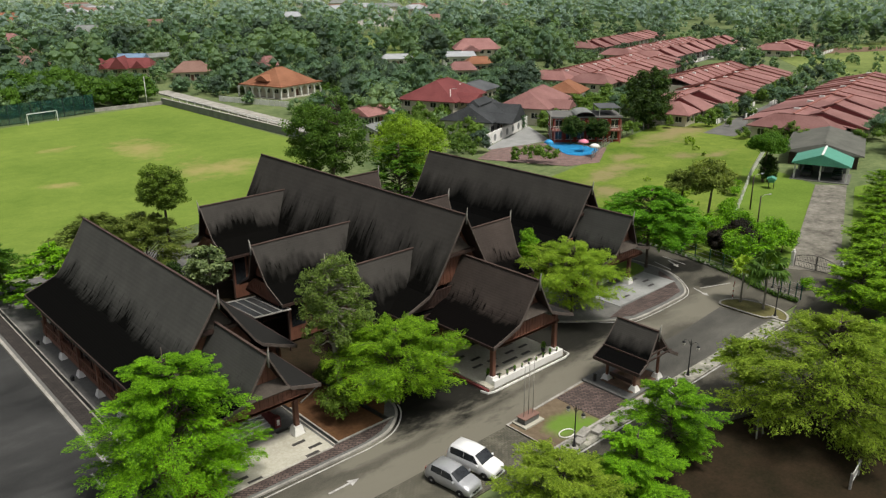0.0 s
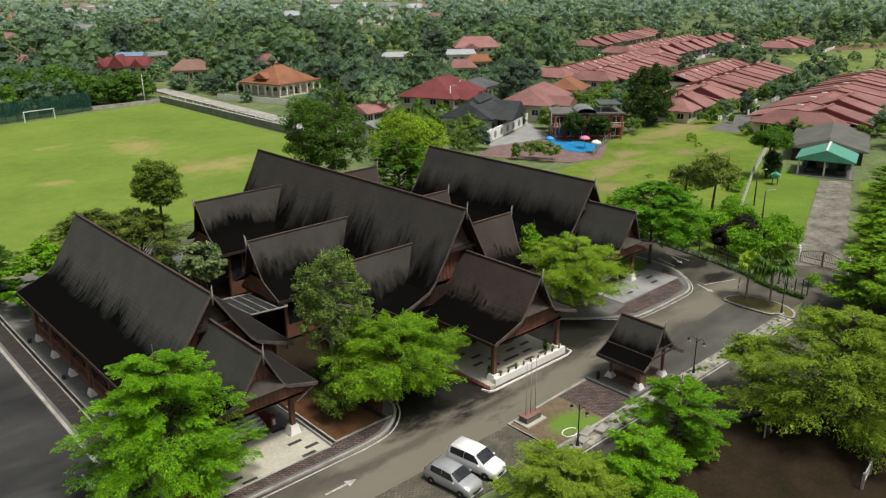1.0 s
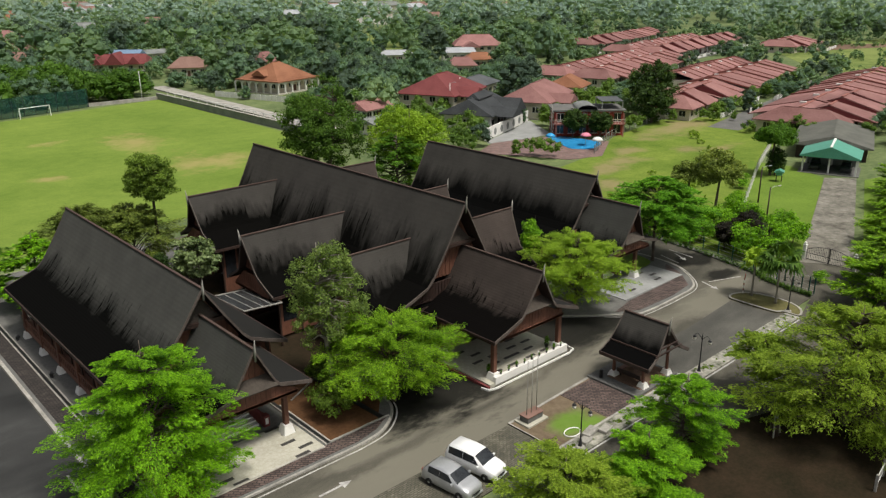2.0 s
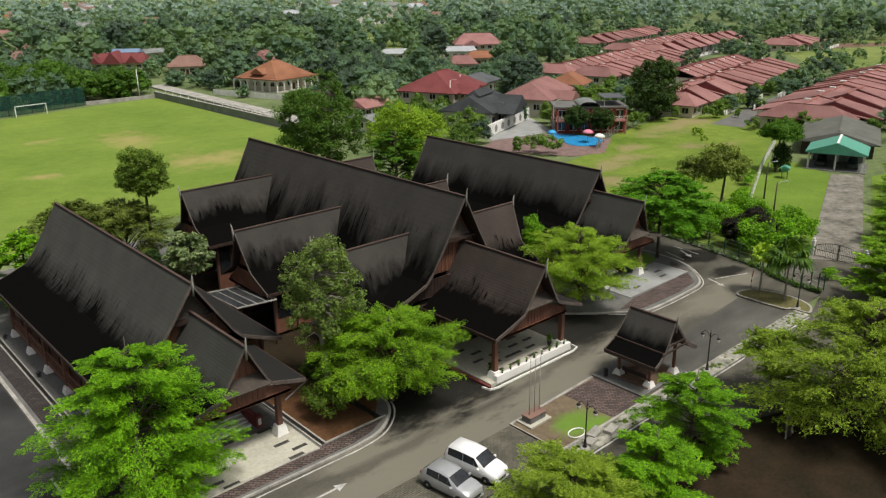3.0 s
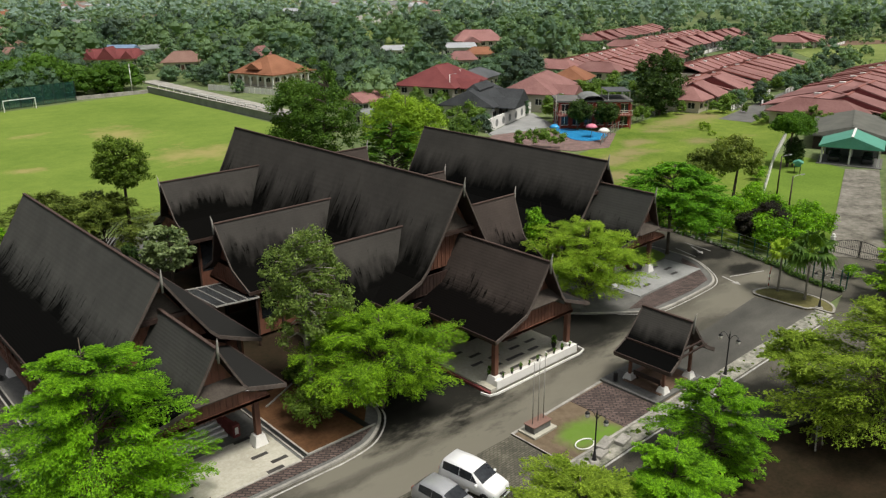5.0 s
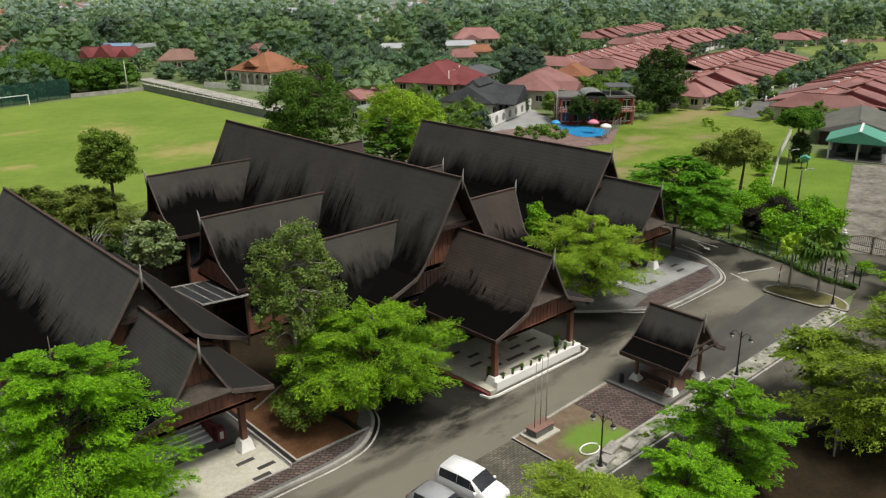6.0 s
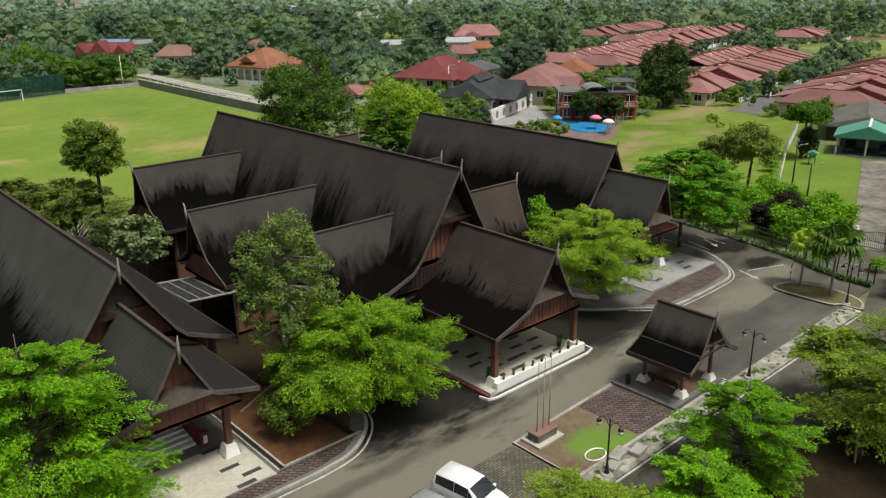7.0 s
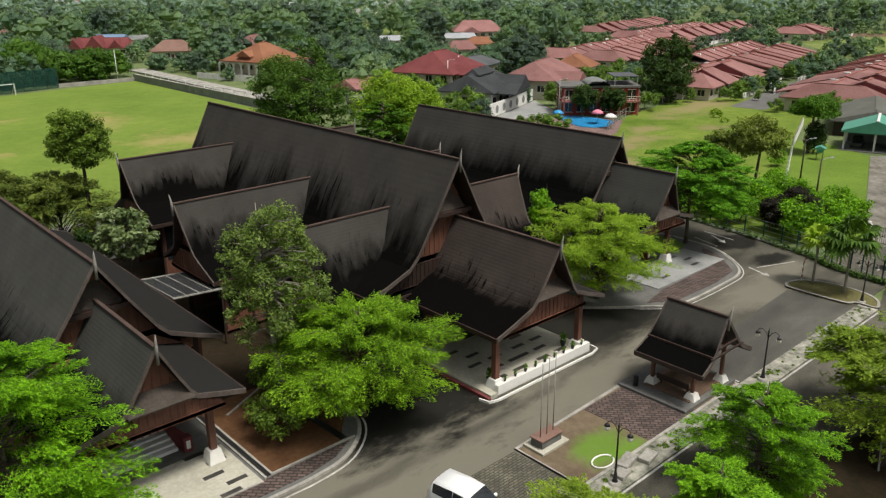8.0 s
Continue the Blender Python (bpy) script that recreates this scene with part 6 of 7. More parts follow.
def far_trees(name, label, spots, seed, mat, lumps, per, leaf, sink=0.04, palms=0.0):
    """A wood: one mesh of many crowns. spots: rows of x, y, height."""
    rng = np.random.default_rng(seed)
    kinds = [crown_kind(rng, style, lumps, per, leaf) for style in ("round", "dome", "broad", "tall", "dome", "round", "broad", "dome", "round", "tall")]
    palm = crown_kind(rng, "palm", 0, 0, 0)
    out = []
    for x, y, hgt in spots:
        q = (palm if rng.random() < palms else kinds[rng.integers(len(kinds))]) * hgt
        a = rng.random() * 6.283
        c, s = math.cos(a), math.sin(a)
        k = 0.85 + 0.35 * rng.random()
        out.append(np.stack([x + k * (c * q[..., 0] - s * q[..., 1]), y + k * (s * q[..., 0] + c * q[..., 1]), q[..., 2] - sink * hgt], axis=-1))
    ob = new(name, quads_mesh(name, np.concatenate(out), M[mat]))
    return tagged(ob, label, "woodland", kind="stuff")


rng = np.random.default_rng(77)


def clear_of(x, y):
    if -170 < x < 62 and 50 < y < 186 and y < 176 + x * 0.2:
        return False
    if x > 128 and y < 46 and x < 236 and y > x * 0.18 - 9:
        return False
    if 36 < x < 132 and -30 < y < 62 and y < 40 + (x - 50) * 0.35:
        return False
    if x < 62 and y < 62:
        return False
    return all((x - a) ** 2 + (y - b) ** 2 > r * r for a, b, r in OPEN)


def most_height(x, y):
    """Greatest tree height that still leaves the houses behind in the camera's view."""
    best = 99.0
    for hx, hy, w in SEEN_HOUSES:
        far = math.hypot(hx + 43, hy + 45)
        ux, uy = (hx + 43) / far, (hy + 45) / far
        ahead, side = (hx - x) * ux + (hy - y) * uy, abs((hx - x) * uy - (hy - y) * ux)
        if 0 < ahead < 140 and side < w:
            best = min(best, 2.6 + ahead * 27 / far)
    return best


def scatter(n, d0, d1, hgt):
    """Trees over the fan of land to the north-east, in loose groups."""
    spots = []
    for _ in range(n):
        d = math.sqrt(d0 * d0 + (d1 * d1 - d0 * d0) * rng.random())
        a = radians(47.6) + radians(36) * (2 * rng.random() - 1)
        x, y = -48 + d * math.cos(a), -50 + d * math.sin(a)
        if noise.noise((x / 45, y / 45, 3.1)) > (-0.30 if d1 < 500 else -0.5) and clear_of(x, y):
            h = hgt * (0.42 + 0.95 * rng.random() ** 1.4) * (0.6 if x > 110 and y < x * 0.72 and x < 400 else 1.0)
            h = min(h, most_height(x, y))
            if h > 2.2:
                spots.append((x, y, h))
    return spots


line = [(-95 + 3.6 * i + rng.normal(), 189 - 0.25 * max(0, 10 - 0.4 * i) - 30 * max(0, (20 - i) / 28) + 3 * rng.normal(), 10.5 + 4 * rng.random()) for i in range(40)]
line += [(-90 + 5.2 * i + rng.normal(), 200 - 30 * max(0, (18 - i) / 26) + 4 * rng.normal(), 9 + 5 * rng.random()) for i in range(26)]
far_trees("field_edge_trees", "dense green trees along the end of the field", [(x, y, min(h, most_height(x, y) + 0.8)) for x, y, h in line], 9, "leaf_edge", 18, 56, 0.03, 0.17)
screen = [(66, 50, 4.2), (68, 47.5, 4.2), (64, 52.5, 3.6), (74, 76, 6), (71, 70.5, 5.5), (85, 97, 5), (80, 100, 6), (76, 97, 5), (93, 70, 5.5), (66, 72, 5.5), (62, 66, 5), (58, 60, 6), (62, 78, 6), (68, 78, 5), (72, 88, 6), (66, 84, 6), (77, 92, 4), (104, 66, 6), (110, 70, 7), (112, 66, 6), (100, 72, 5), (118, 76, 7), (126, 80, 5), (136, 84, 5), (142, 88, 6), (130, 74, 5.5), (122, 68, 6), (118, 52, 3.5), (101, 51.5, 4.5), (104, 53, 3.5), (64, 88, 7), (58, 84, 7), (54, 76, 7)]
screen += [(124, 47.5, 3.5), (127, 46, 4.5), (133, 48.5, 4), (142, 49.5, 4.5), (152, 51.5, 4), (160, 54, 5), (170, 55, 4.5), (180, 57, 5.5), (190, 60, 5), (202, 62, 5), (214, 64, 5), (130, 43, 2.5), (146, 46, 3), (176, 51, 3)]
screen += [(118, 33, 3), (120, 27, 4), (121.5, 24, 5), (120, 20, 4), (124, 11, 5), (121, 16, 4), (126, 5, 8), (132, 2, 9), (140, 1, 9), (128, -5, 9), (122, 0, 8)]
far_trees("garden_trees", "garden trees and bushes round the near houses", screen, 11, "leaf_garden", 16, 46, 0.034)
bushes = [(65 + 3.5 * rng.normal(), 18 + 2.2 * rng.normal(), 1.0 + 1.3 * rng.random()) for _ in range(18)] + [(56 + 3.2 * rng.normal(), 13 + 3 * rng.normal(), 0.8 + 0.9 * rng.random()) for _ in range(14)] + [(60, 20, 2.0), (63, 22, 1.6), (104, 38, 2.2), (107, 40, 1.8), (100, 34, 1.5), (96, 30, 1.4), (82, 24, 1.3), (70, 26, 1.2), (50, 20, 2.2), (47, 17, 2.6)]
far_trees("lot_bushes", "low bushes scattered over the overgrown lot", bushes, 12, "leaf_soft", 9, 30, 0.06, 0.25)
# the woods from here on carry haze in their leaf colours
near = scatter(1900, 125, 290, 10.5)
far_trees("near_woods", "mixed green trees between the houses", near[::2], 5, "leaf_far", 15, 40, 0.029, 0.13, palms=0.07)
far_trees("near_woods_dark", "dark green trees between the houses", [(x, y, h) for x, y, h in near[1::4]], 15, "leaf_far_dark", 16, 40, 0.029, 0.13)
far_trees("near_woods_pale", "yellowish green trees between the houses", [(x, y, h * 0.85) for x, y, h in near[3::4]], 16, "leaf_far_pale", 14, 40, 0.029, 0.13, palms=0.15)
mid = scatter(1500, 290, 520, 13.0)
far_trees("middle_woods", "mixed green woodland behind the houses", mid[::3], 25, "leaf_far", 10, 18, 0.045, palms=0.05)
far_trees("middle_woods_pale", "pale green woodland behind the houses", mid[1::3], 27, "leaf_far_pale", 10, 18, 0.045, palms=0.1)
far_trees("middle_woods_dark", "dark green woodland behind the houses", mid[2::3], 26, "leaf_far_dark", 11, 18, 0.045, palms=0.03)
far_trees("hill_woods", "woodland behind the village with haze in its leaf colour", scatter(1250, 520, 900, 17.0), 21, "leaf_hill", 8, 6, 0.075)
far_trees("far_woods", "woodland towards the horizon with haze in its leaf colour", scatter(1500, 900, 2000, 25.0), 6, "leaf_wood", 6, 3, 0.11)
shrubs = [(246 + 150 * rng.random(), 34 + 84 * rng.random(), 1.2 + 3.4 * rng.random() ** 2) for _ in range(150)]
far_trees("meadow_shrubs", "round green shrubs over the far meadow", [(x, y, h) for x, y, h in shrubs if y < 66 + (x - 244) * 0.5 and noise.noise((x / 22, y / 22, 7)) > -0.1], 31, "leaf_far_pale", 8, 14, 0.08, 0.25)


# ---- forecourt things ----
def wheel(parent, x, y, r=0.31):
    t = part("wheel", lathe(bmesh.new(), [(r * 0.62, -0.1), (r * 0.94, -0.1), (r, -0.06), (r, 0.06), (r * 0.94, 0.1), (r * 0.62, 0.1)], 18), M["rubber"], parent, "black tyre", pose(x, y, r, 0, 90, 0))
    part("rim", lathe(bmesh.new(), [(r * 0.2, -0.105), (r * 0.6, -0.085), (r * 0.61, 0.085), (r * 0.2, 0.105)], 12), M["steel"], t, "silver rim")


def car(label, m, paint, rows, tall):
    """A car, its front along -y. rows: y, half-width, belt, roof, roof half-width."""
    c = thing("car", label, "car", m, "parked cars")
    bm = bmesh.new()
    rings = []
    for y, w, zb, zt, wt in rows:
        pts = [(w * 0.86, 0.20), (w, 0.36), (w * 1.01, 0.62 if zb > 0.7 else zb * 0.85), (w * 0.97, zb), (wt, zt), (wt * 0.55, zt + 0.045)]
        pts = [(-x, z) for x, z in pts] + [(x, z) for x, z in pts[::-1]]
        rings.append([bm.verts.new((x, y, z)) for x, z in pts])
    k = len(rings[0])
    for a, b in zip(rings, rings[1:]):
        for i in range(k):
            bm.faces.new((a[i], a[(i + 1) % k], b[(i + 1) % k], b[i])).smooth = True
    bm.faces.new(rings[0])
    bm.faces.new(rings[-1][::-1])
    bmesh.ops.recalc_face_normals(bm, faces=bm.faces)
    body = part("body", bm, M[paint], c)

    def pane(name, p, label=""):
        b = bmesh.new()
        vs = [b.verts.new(q) for q in p]
        f = b.faces.new(vs)
        f.normal_update()
        n = f.normal.copy()
        ctr = f.calc_center_median()
        if n.dot(ctr - Vector((0, 0, 0.9))) < 0:
            n = -n
        for v in vs:
            v.co += n * 0.012
        ext = bmesh.ops.extrude_face_region(b, geom=[f])
        for e in ext["geom"]:
            if isinstance(e, bmesh.types.BMVert):
                e.co -= n * 0.03
        bmesh.ops.recalc_face_normals(b, faces=b.faces)
        part(name, b, M["glass_dark"], body, label)

    def at(i, f, s=1):
        y, w, zb, zt, wt = rows[i]
        return (s * (w * 0.97 + (wt - w * 0.97) * f), y, zb + (zt - zb) * f)

    g = [i for i, r in enumerate(rows) if r[3] - r[2] > 0.3]
    i0, i1 = g[0], g[-1]
    lerp = lambda a, b, t: tuple(a[k] + (b[k] - a[k]) * t for k in range(3))
    q = lambda i, f, s: at(i, f, s)
    # windscreen and rear window
    def screen(name, i, j, t0, t1):
        """Bowed glass lying on the body between two rows."""
        b = bmesh.new()
        grid = []
        for t in (t0, t1):
            y, wt, zt = (rows[i][k] + (rows[j][k] - rows[i][k]) * t for k in (0, 4, 3))
            grid.append([b.verts.new((x * wt, y, zt + dz)) for x, dz in ((-0.97, 0.004), (-0.55, 0.045), (0.55, 0.045), (0.97, 0.004))])
        for k in range(3):
            b.faces.new((grid[0][k], grid[0][k + 1], grid[1][k + 1], grid[1][k]))
        bmesh.ops.recalc_face_normals(b, faces=b.faces)
        n = Vector((0, rows[i][3] - rows[j][3], rows[j][0] - rows[i][0])).normalized()
        n = n if n.z > 0 else -n
        ext = bmesh.ops.extrude_face_region(b, geom=b.faces[:])
        for e in ext["geom"]:
            if isinstance(e, bmesh.types.BMVert):
                e.co += n * 0.018
        bmesh.ops.recalc_face_normals(b, faces=b.faces)
        part(name, b, M["glass_dark"], body)

    screen("windscreen", i0 - 1, i0, 0.05, 0.94)
    screen("rear_window", i1, i1 + 1, 0.1, 0.85)
    for s in (-1, 1):
        for i in range(i0, i1):
            a0, a1, b0, b1 = q(i, 0.08, s), q(i, 0.86, s), q(i + 1, 0.08, s), q(i + 1, 0.86, s)
            pane("side_window", [lerp(a0, b0, 0.015), lerp(a0, b0, 0.985), lerp(a1, b1, 0.985), lerp(a1, b1, 0.015)])
        tri = [lerp(q(i0 - 1, 0.1, s), q(i0, 0.08, s), 0.45), q(i0, 0.08, s), q(i0, 0.8, s)]
        pane("quarter_window", tri)
        y = rows[1][0]
        part("headlight", boxes((s * 0.58 - 0.16, s * 0.58 + 0.16, y - 0.06, y + 0.22, 0.58, 0.72), bevel=0.03), M["lamp_glass"], body, "clear headlight")
        yr = rows[-1][0]
        part("tail_light", boxes((s * 0.62 - 0.1, s * 0.62 + 0.1, yr - 0.12, yr + 0.02, 0.7, 1.0), bevel=0.02), M["brick_red"], body, "red tail light")
        ym = rows[i0 - 1][0] + 0.35
        part("mirror", boxes((s * 0.98 - 0.1, s * 0.98 + 0.1, ym - 0.07, ym + 0.07, 0.95, 1.1), bevel=0.03), M[paint], body)
        for y in (rows[0][0] + 0.78, rows[-1][0] - 0.75):
            wheel(c, s * (rows[3][1] - 0.06), y)
    y = rows[0][0]
    part("grille", boxes((-0.4, 0.4, y - 0.03, y + 0.05, 0.40, 0.52)), M["iron"], body, "dark grille")
    part("number_plate", boxes((-0.26, 0.26, y - 0.045, y - 0.03, 0.27, 0.38)), M["iron"], body, "dark plate with a pale bar")
    part("bumper", boxes((-0.7, 0.7, y - 0.05, y + 0.1, 0.22, 0.36), bevel=0.03), M[paint], body)
    return c


HATCH = [(-2.05, 0.66, 0.60, 0.62, 0.56), (-1.90, 0.80, 0.80, 0.83, 0.70), (-1.35, 0.85, 0.93, 0.98, 0.74), (-1.08, 0.86, 0.96, 1.03, 0.74), (-0.30, 0.87, 0.96, 1.48, 0.66), (0.45, 0.87, 0.97, 1.55, 0.67), (1.45, 0.86, 1.00, 1.50, 0.65), (1.92, 0.82, 1.00, 1.08, 0.72), (2.05, 0.76, 0.62, 0.66, 0.64)]
VAN = [(-2.10, 0.66, 0.62, 0.64, 0.56), (-1.95, 0.80, 0.82, 0.85, 0.70), (-1.42, 0.85, 0.96, 1.01, 0.75), (-1.16, 0.86, 1.0, 1.07, 0.75), (-0.35, 0.87, 0.99, 1.60, 0.69), (0.55, 0.87, 1.0, 1.68, 0.70), (1.80, 0.86, 1.02, 1.64, 0.69), (2.05, 0.83, 1.02, 1.10, 0.74), (2.14, 0.78, 0.62, 0.66, 0.68)]
car("silver hatchback parked on the worn bay", pose(-15.75, -15.1, 0.012, 0, 0, 8), "silver_paint", HATCH, False)
car("white people carrier parked on the worn bay", pose(-13.15, -14.75, 0.012, 0, 0, 10), "white_gloss", VAN, True)
car("dark car parked under the carport", pose(94.3, 8.4, 0.08, 0, 0, -72), "dark_paint", HATCH, False)
car("black car parked under the carport", pose(95.8, 3.6, 0.08, 0, 0, -72), "dark_paint", HATCH, False)


def street_lamp(x, y, z=0.05):
    l = thing("street_lamp", "black iron lamp post with two hanging lanterns", "street lamp", pose(x, y, z), "street lamps")
    bm = bmesh.new()
    lathe(bm, [(0.17, 0), (0.17, 0.25), (0.12, 0.32), (0.09, 0.7), (0.055, 0.85), (0.045, 3.45), (0.07, 3.5), (0.03, 3.6), (0.01, 3.85)], 10)
    post = part("post", bm, M["iron"], l)
    part("base", lathe(bmesh.new(), [(0.34, -0.1), (0.34, 0.12), (0.26, 0.2)], 12), M["kerb"], l, "round concrete base")
    for s in (-1, 1):
        bm = bmesh.new()
        tube(bm, [(0, 0, 3.1), (0, s * 0.2, 3.45), (0, s * 0.45, 3.62), (0, s * 0.66, 3.52), (0, s * 0.72, 3.32)], 0.025, 6)
        arm = part("arm", bm, M["iron"], l)
        part("lantern", lathe(bmesh.new(), [(0.06, 0.24), (0.14, 0.16), (0.16, 0.04), (0.12, -0.08), (0.04, -0.13)], 10, (0, s * 0.72, 3.06)), M["lamp_glass"], arm, "pale glass lantern")
        part("lantern_cap", lathe(bmesh.new(), [(0.17, 0.16), (0.13, 0.25), (0.07, 0.3), (0.03, 0.34)], 10, (0, s * 0.72, 3.06)), M["iron"], arm)
    return l


for x, y in ((-5.8, -18.1), (10.72, -17.95), (29.1, -17.2)):
    street_lamp(x, y)

# flag podium
podium = thing("flag_podium", "stepped concrete podium with three bare flagpoles", "flagpole", pose(-5.6, -13.2, 0.09))
part("step", boxes((-1.15, 1.15, -0.75, 0.75, 0, 0.16), bevel=0.02), M["concrete"], podium)
part("plinth", boxes((-0.85, 0.85, -0.42, 0.42, 0.163, 0.62), bevel=0.02), M["concrete_grey"], podium)
part("cap", boxes((-0.92, 0.92, -0.48, 0.48, 0.623, 0.70), bevel=0.02), M["tile_brown"], podium, "brown-stained capping slab")
for x in (-0.55, 0, 0.55):
    bm = bmesh.new()
    tube(bm, [(x, 0, 0.7), (x, 0, 5.4 + 0.35 * x)], [0.035, 0.022], 6)
    p = part("flagpole", bm, M["kerb"], podium)
    part("truck", lathe(bmesh.new(), [(0.02, 0), (0.07, 0.05), (0.06, 0.1), (0.01, 0.13)], 8, (x, 0, 5.4 + 0.35 * x)), M["white"], p)

# pots along the porch planter
def potted(x, y, z, k, seed):
    rng = np.random.default_rng(seed)
    p = thing("potted_plant", "small green plant in a dark pot", "plant", pose(x, y, z) @ Matrix.Scale(k, 4), "potted plants")
    part("pot", lathe(bmesh.new(), [(0.12, 0), (0.19, 0.3), (0.21, 0.32), (0.17, 0.33)], 10), M["iron"], p)
    o = new("foliage", quads_mesh("foliage", leaf_quads(rng, [(0, 0, 0.55, 0.26), (0.06, 0.03, 0.75, 0.2)], 45, 0.16, 0.9), M["leaf_mid"]))
    o.parent = p
    return p


for i in range(9):
    potted(-2.9 + 0.98 * i, -7.38, 0.8, 0.42 + 0.22 * (i * 7 % 5) / 4, 40 + i)
potted(-3.1, -6.2, 0.32, 1.2, 60)
potted(4.6, -6.0, 0.32, 1.1, 61)

# dark tile insets in the pale floors
tiles = tagged(new("floor_insets"), "dark rectangular tiles let into the pale floors", "tiles", kind="structure")
first = part("tile", boxes((-0.58, 0.58, -0.17, 0.17, -0.02, 0.006)), M["inset"], tiles, "", pose(-21.1, -0.7, 0.17))
for cx in (-23.55, 24.8):
    for s in (-1, 1):
        for dx, y in ((2.45, -0.7), (3.2, -1.9), (2.45, -3.1), (3.2, -4.3), (2.45, -5.1)):
            if cx < 0 or y > -4.0:
                again(first, pose(cx + s * dx, y, 0.17))
for s in (-1, 1):
    for dx, y in ((3.1, -6.2), (2.2, -5.0), (3.1, -3.8), (2.2, -2.6), (3.1, -1.4), (1.2, -6.2), (1.2, -3.8), (0.4, -5.0)):
        again(first, pose(1.0 + s * dx, y, 0.32))
part("porch_edge", boxes((-4.55, -4.3, -7.5, 1.0, 0.0, 0.2)), M["tile_red"], main_hall, "dark red porch step")
part("porch_edge", boxes((5.8, 6.0, -7.0, 1.0, 0.0, 0.2)), M["tile_red"], main_hall, "dark red porch step")
part("porch_kerb", strip([(-4.9, -7.0), (-4.7, -7.75), (-4.0, -7.95), (5.6, -7.95), (6.5, -7.7), (6.6, -7.0)], 0.12, 0.0, 0.14), M["white"], main_hall, "white painted kerb line")
part("doormat", boxes((0.2, 1.8, -0.4, 0.6, 0.32, 0.34)), M["iron"], main_hall)


def entrance_steps(hall, y0, side):
    """Wide steps up to a side hall between curved red walls."""
    n = 6
    for i in range(n):
        z = 0.17 + 0.13 * (i + 1)
        part("step", boxes((-2.1, 2.1, y0 + 0.3 + 0.44 * i, y0 + 0.3 + 0.44 * (i + 1) + (3.0 if i == n - 1 else 0), 0.1, z), bevel=0.02), M["step"], hall, "pale worn concrete step")
    for s in (-1, 1):
        line = [(s * 2.2, y0 + 3.2), (s * 2.15, y0 + 1.7), (s * 2.25, y0 + 0.8), (s * 2.5, y0 + 0.25)]
        pts = smooth(line, steps=4)
        bm = bmesh.new()
        rings = []
        for i, (x, y) in enumerate(pts):
            t = i / (len(pts) - 1)
            top = 1.75 - 0.75 * t
            rings.append([bm.verts.new(p) for p in ((x - 0.11, y, 0.1), (x + 0.11, y, 0.1), (x + 0.11, y, top), (x - 0.11, y, top))])
        for a, b in zip(rings, rings[1:]):
            for k in range(4):
                bm.faces.new((a[k], a[(k + 1) % 4], b[(k + 1) % 4], b[k]))
        bm.faces.new(rings[0])
        bm.faces.new(rings[-1][::-1])
        bmesh.ops.recalc_face_normals(bm, faces=bm.faces)
        w = part("stair_wall", bm, M["tile_red"], hall, "curved dark red stair wall")
        x, y = line[-1]
        part("end_pillar", boxes((x - 0.26, x + 0.26, y - 0.5, y + 0.02, 0.1, 1.05), bevel=0.02), M["tile_red"], w)
        part("pillar_panel", boxes((x - 0.12, x + 0.12, y - 0.53, y - 0.503, 0.35, 0.85)), M["white"], w, "white inset panel")


entrance_steps(west_hall, 0.2, 1)
entrance_steps(east_hall, 0.8, 1)

# glazed canopy between the halls
canopy = thing("glazed_canopy", "lean-to canopy of grey glass panels in white frames", "canopy", pose(-16.4, 11.2, 0))
for i in range(4):
    part("pane", boxes((0.04 + i * 0.95, 0.89 + i * 0.95, 0.05, 5.6, 0, 0.03)), M["grey_glass"], canopy, "", pose(0, 0, 4.75, -3, 4, 0))
for i in range(5):
    part("glazing_bar", boxes((-0.03 + i * 0.95, 0.03 + i * 0.95, 0, 5.7, -0.04, 0.07)), M["kerb"], canopy, "", pose(0, 0, 4.75, -3, 4, 0))
for y in (-0.1, 5.7):
    part("edge_bar", boxes((-0.05, 3.85, y, y + 0.1, -0.04, 0.07)), M["kerb"], canopy, "", pose(0, 0, 4.75, -3, 4, 0))
for x, y in ((0.1, 0.1), (3.6, 0.1), (0.1, 5.5), (3.6, 5.5)):
    part("post", boxes((x - 0.07, x + 0.07, y - 0.07, y + 0.07, 0.1, 4.55)), M["timber_dark"], canopy)

# drains, drawn as solid near-black strips, and edgings round the garden bed
tagged(part("drain", strip([(-19.15, 5.5), (-19.15, -5.1)], 0.38, 0.05, 0.145), M["drain"]), "black open drain beside the forecourt", "drain", kind="structure")
tagged(part("drain", strip([(-13.6, -4.9), (-13.9, 4.0)], 0.45, 0.05, 0.15), M["drain"]), "black open drain beside the garden bed", "drain", kind="structure")
for line in ([(-19.2, 5.5), (-19.2, -5.2)], [(-18.65, -5.1), (-18.65, 2.0)], [(-18.7, -5.15), (-13.2, -5.15)], [(-17.6, 2.0), (-14.4, 3.7)], [(-28.1, 2), (-28.1, -5.3)], [(-31.25, -5.25), (-19.4, -5.45)]):
    tagged(part("edging", strip(line, 0.12, 0.05, 0.19), M["kerb"]), "pale concrete edging of the beds", "edging", kind="structure")
tagged(part("drain", strip([(-28.9, 2.0), (-28.9, -5.2)], 0.3, 0.05, 0.13), M["drain"]), "black drain beside the planting bed", "drain", kind="structure")
for x, w in ((-33.25, 0.1), (-31.35, 0.12), (-30.95, 0.12)):
    tagged(part("edging", boxes((x - w / 2, x + w / 2, -6, 50, 0.0, 0.17)), M["kerb"]), "long pale concrete edging", "edging", kind="structure")
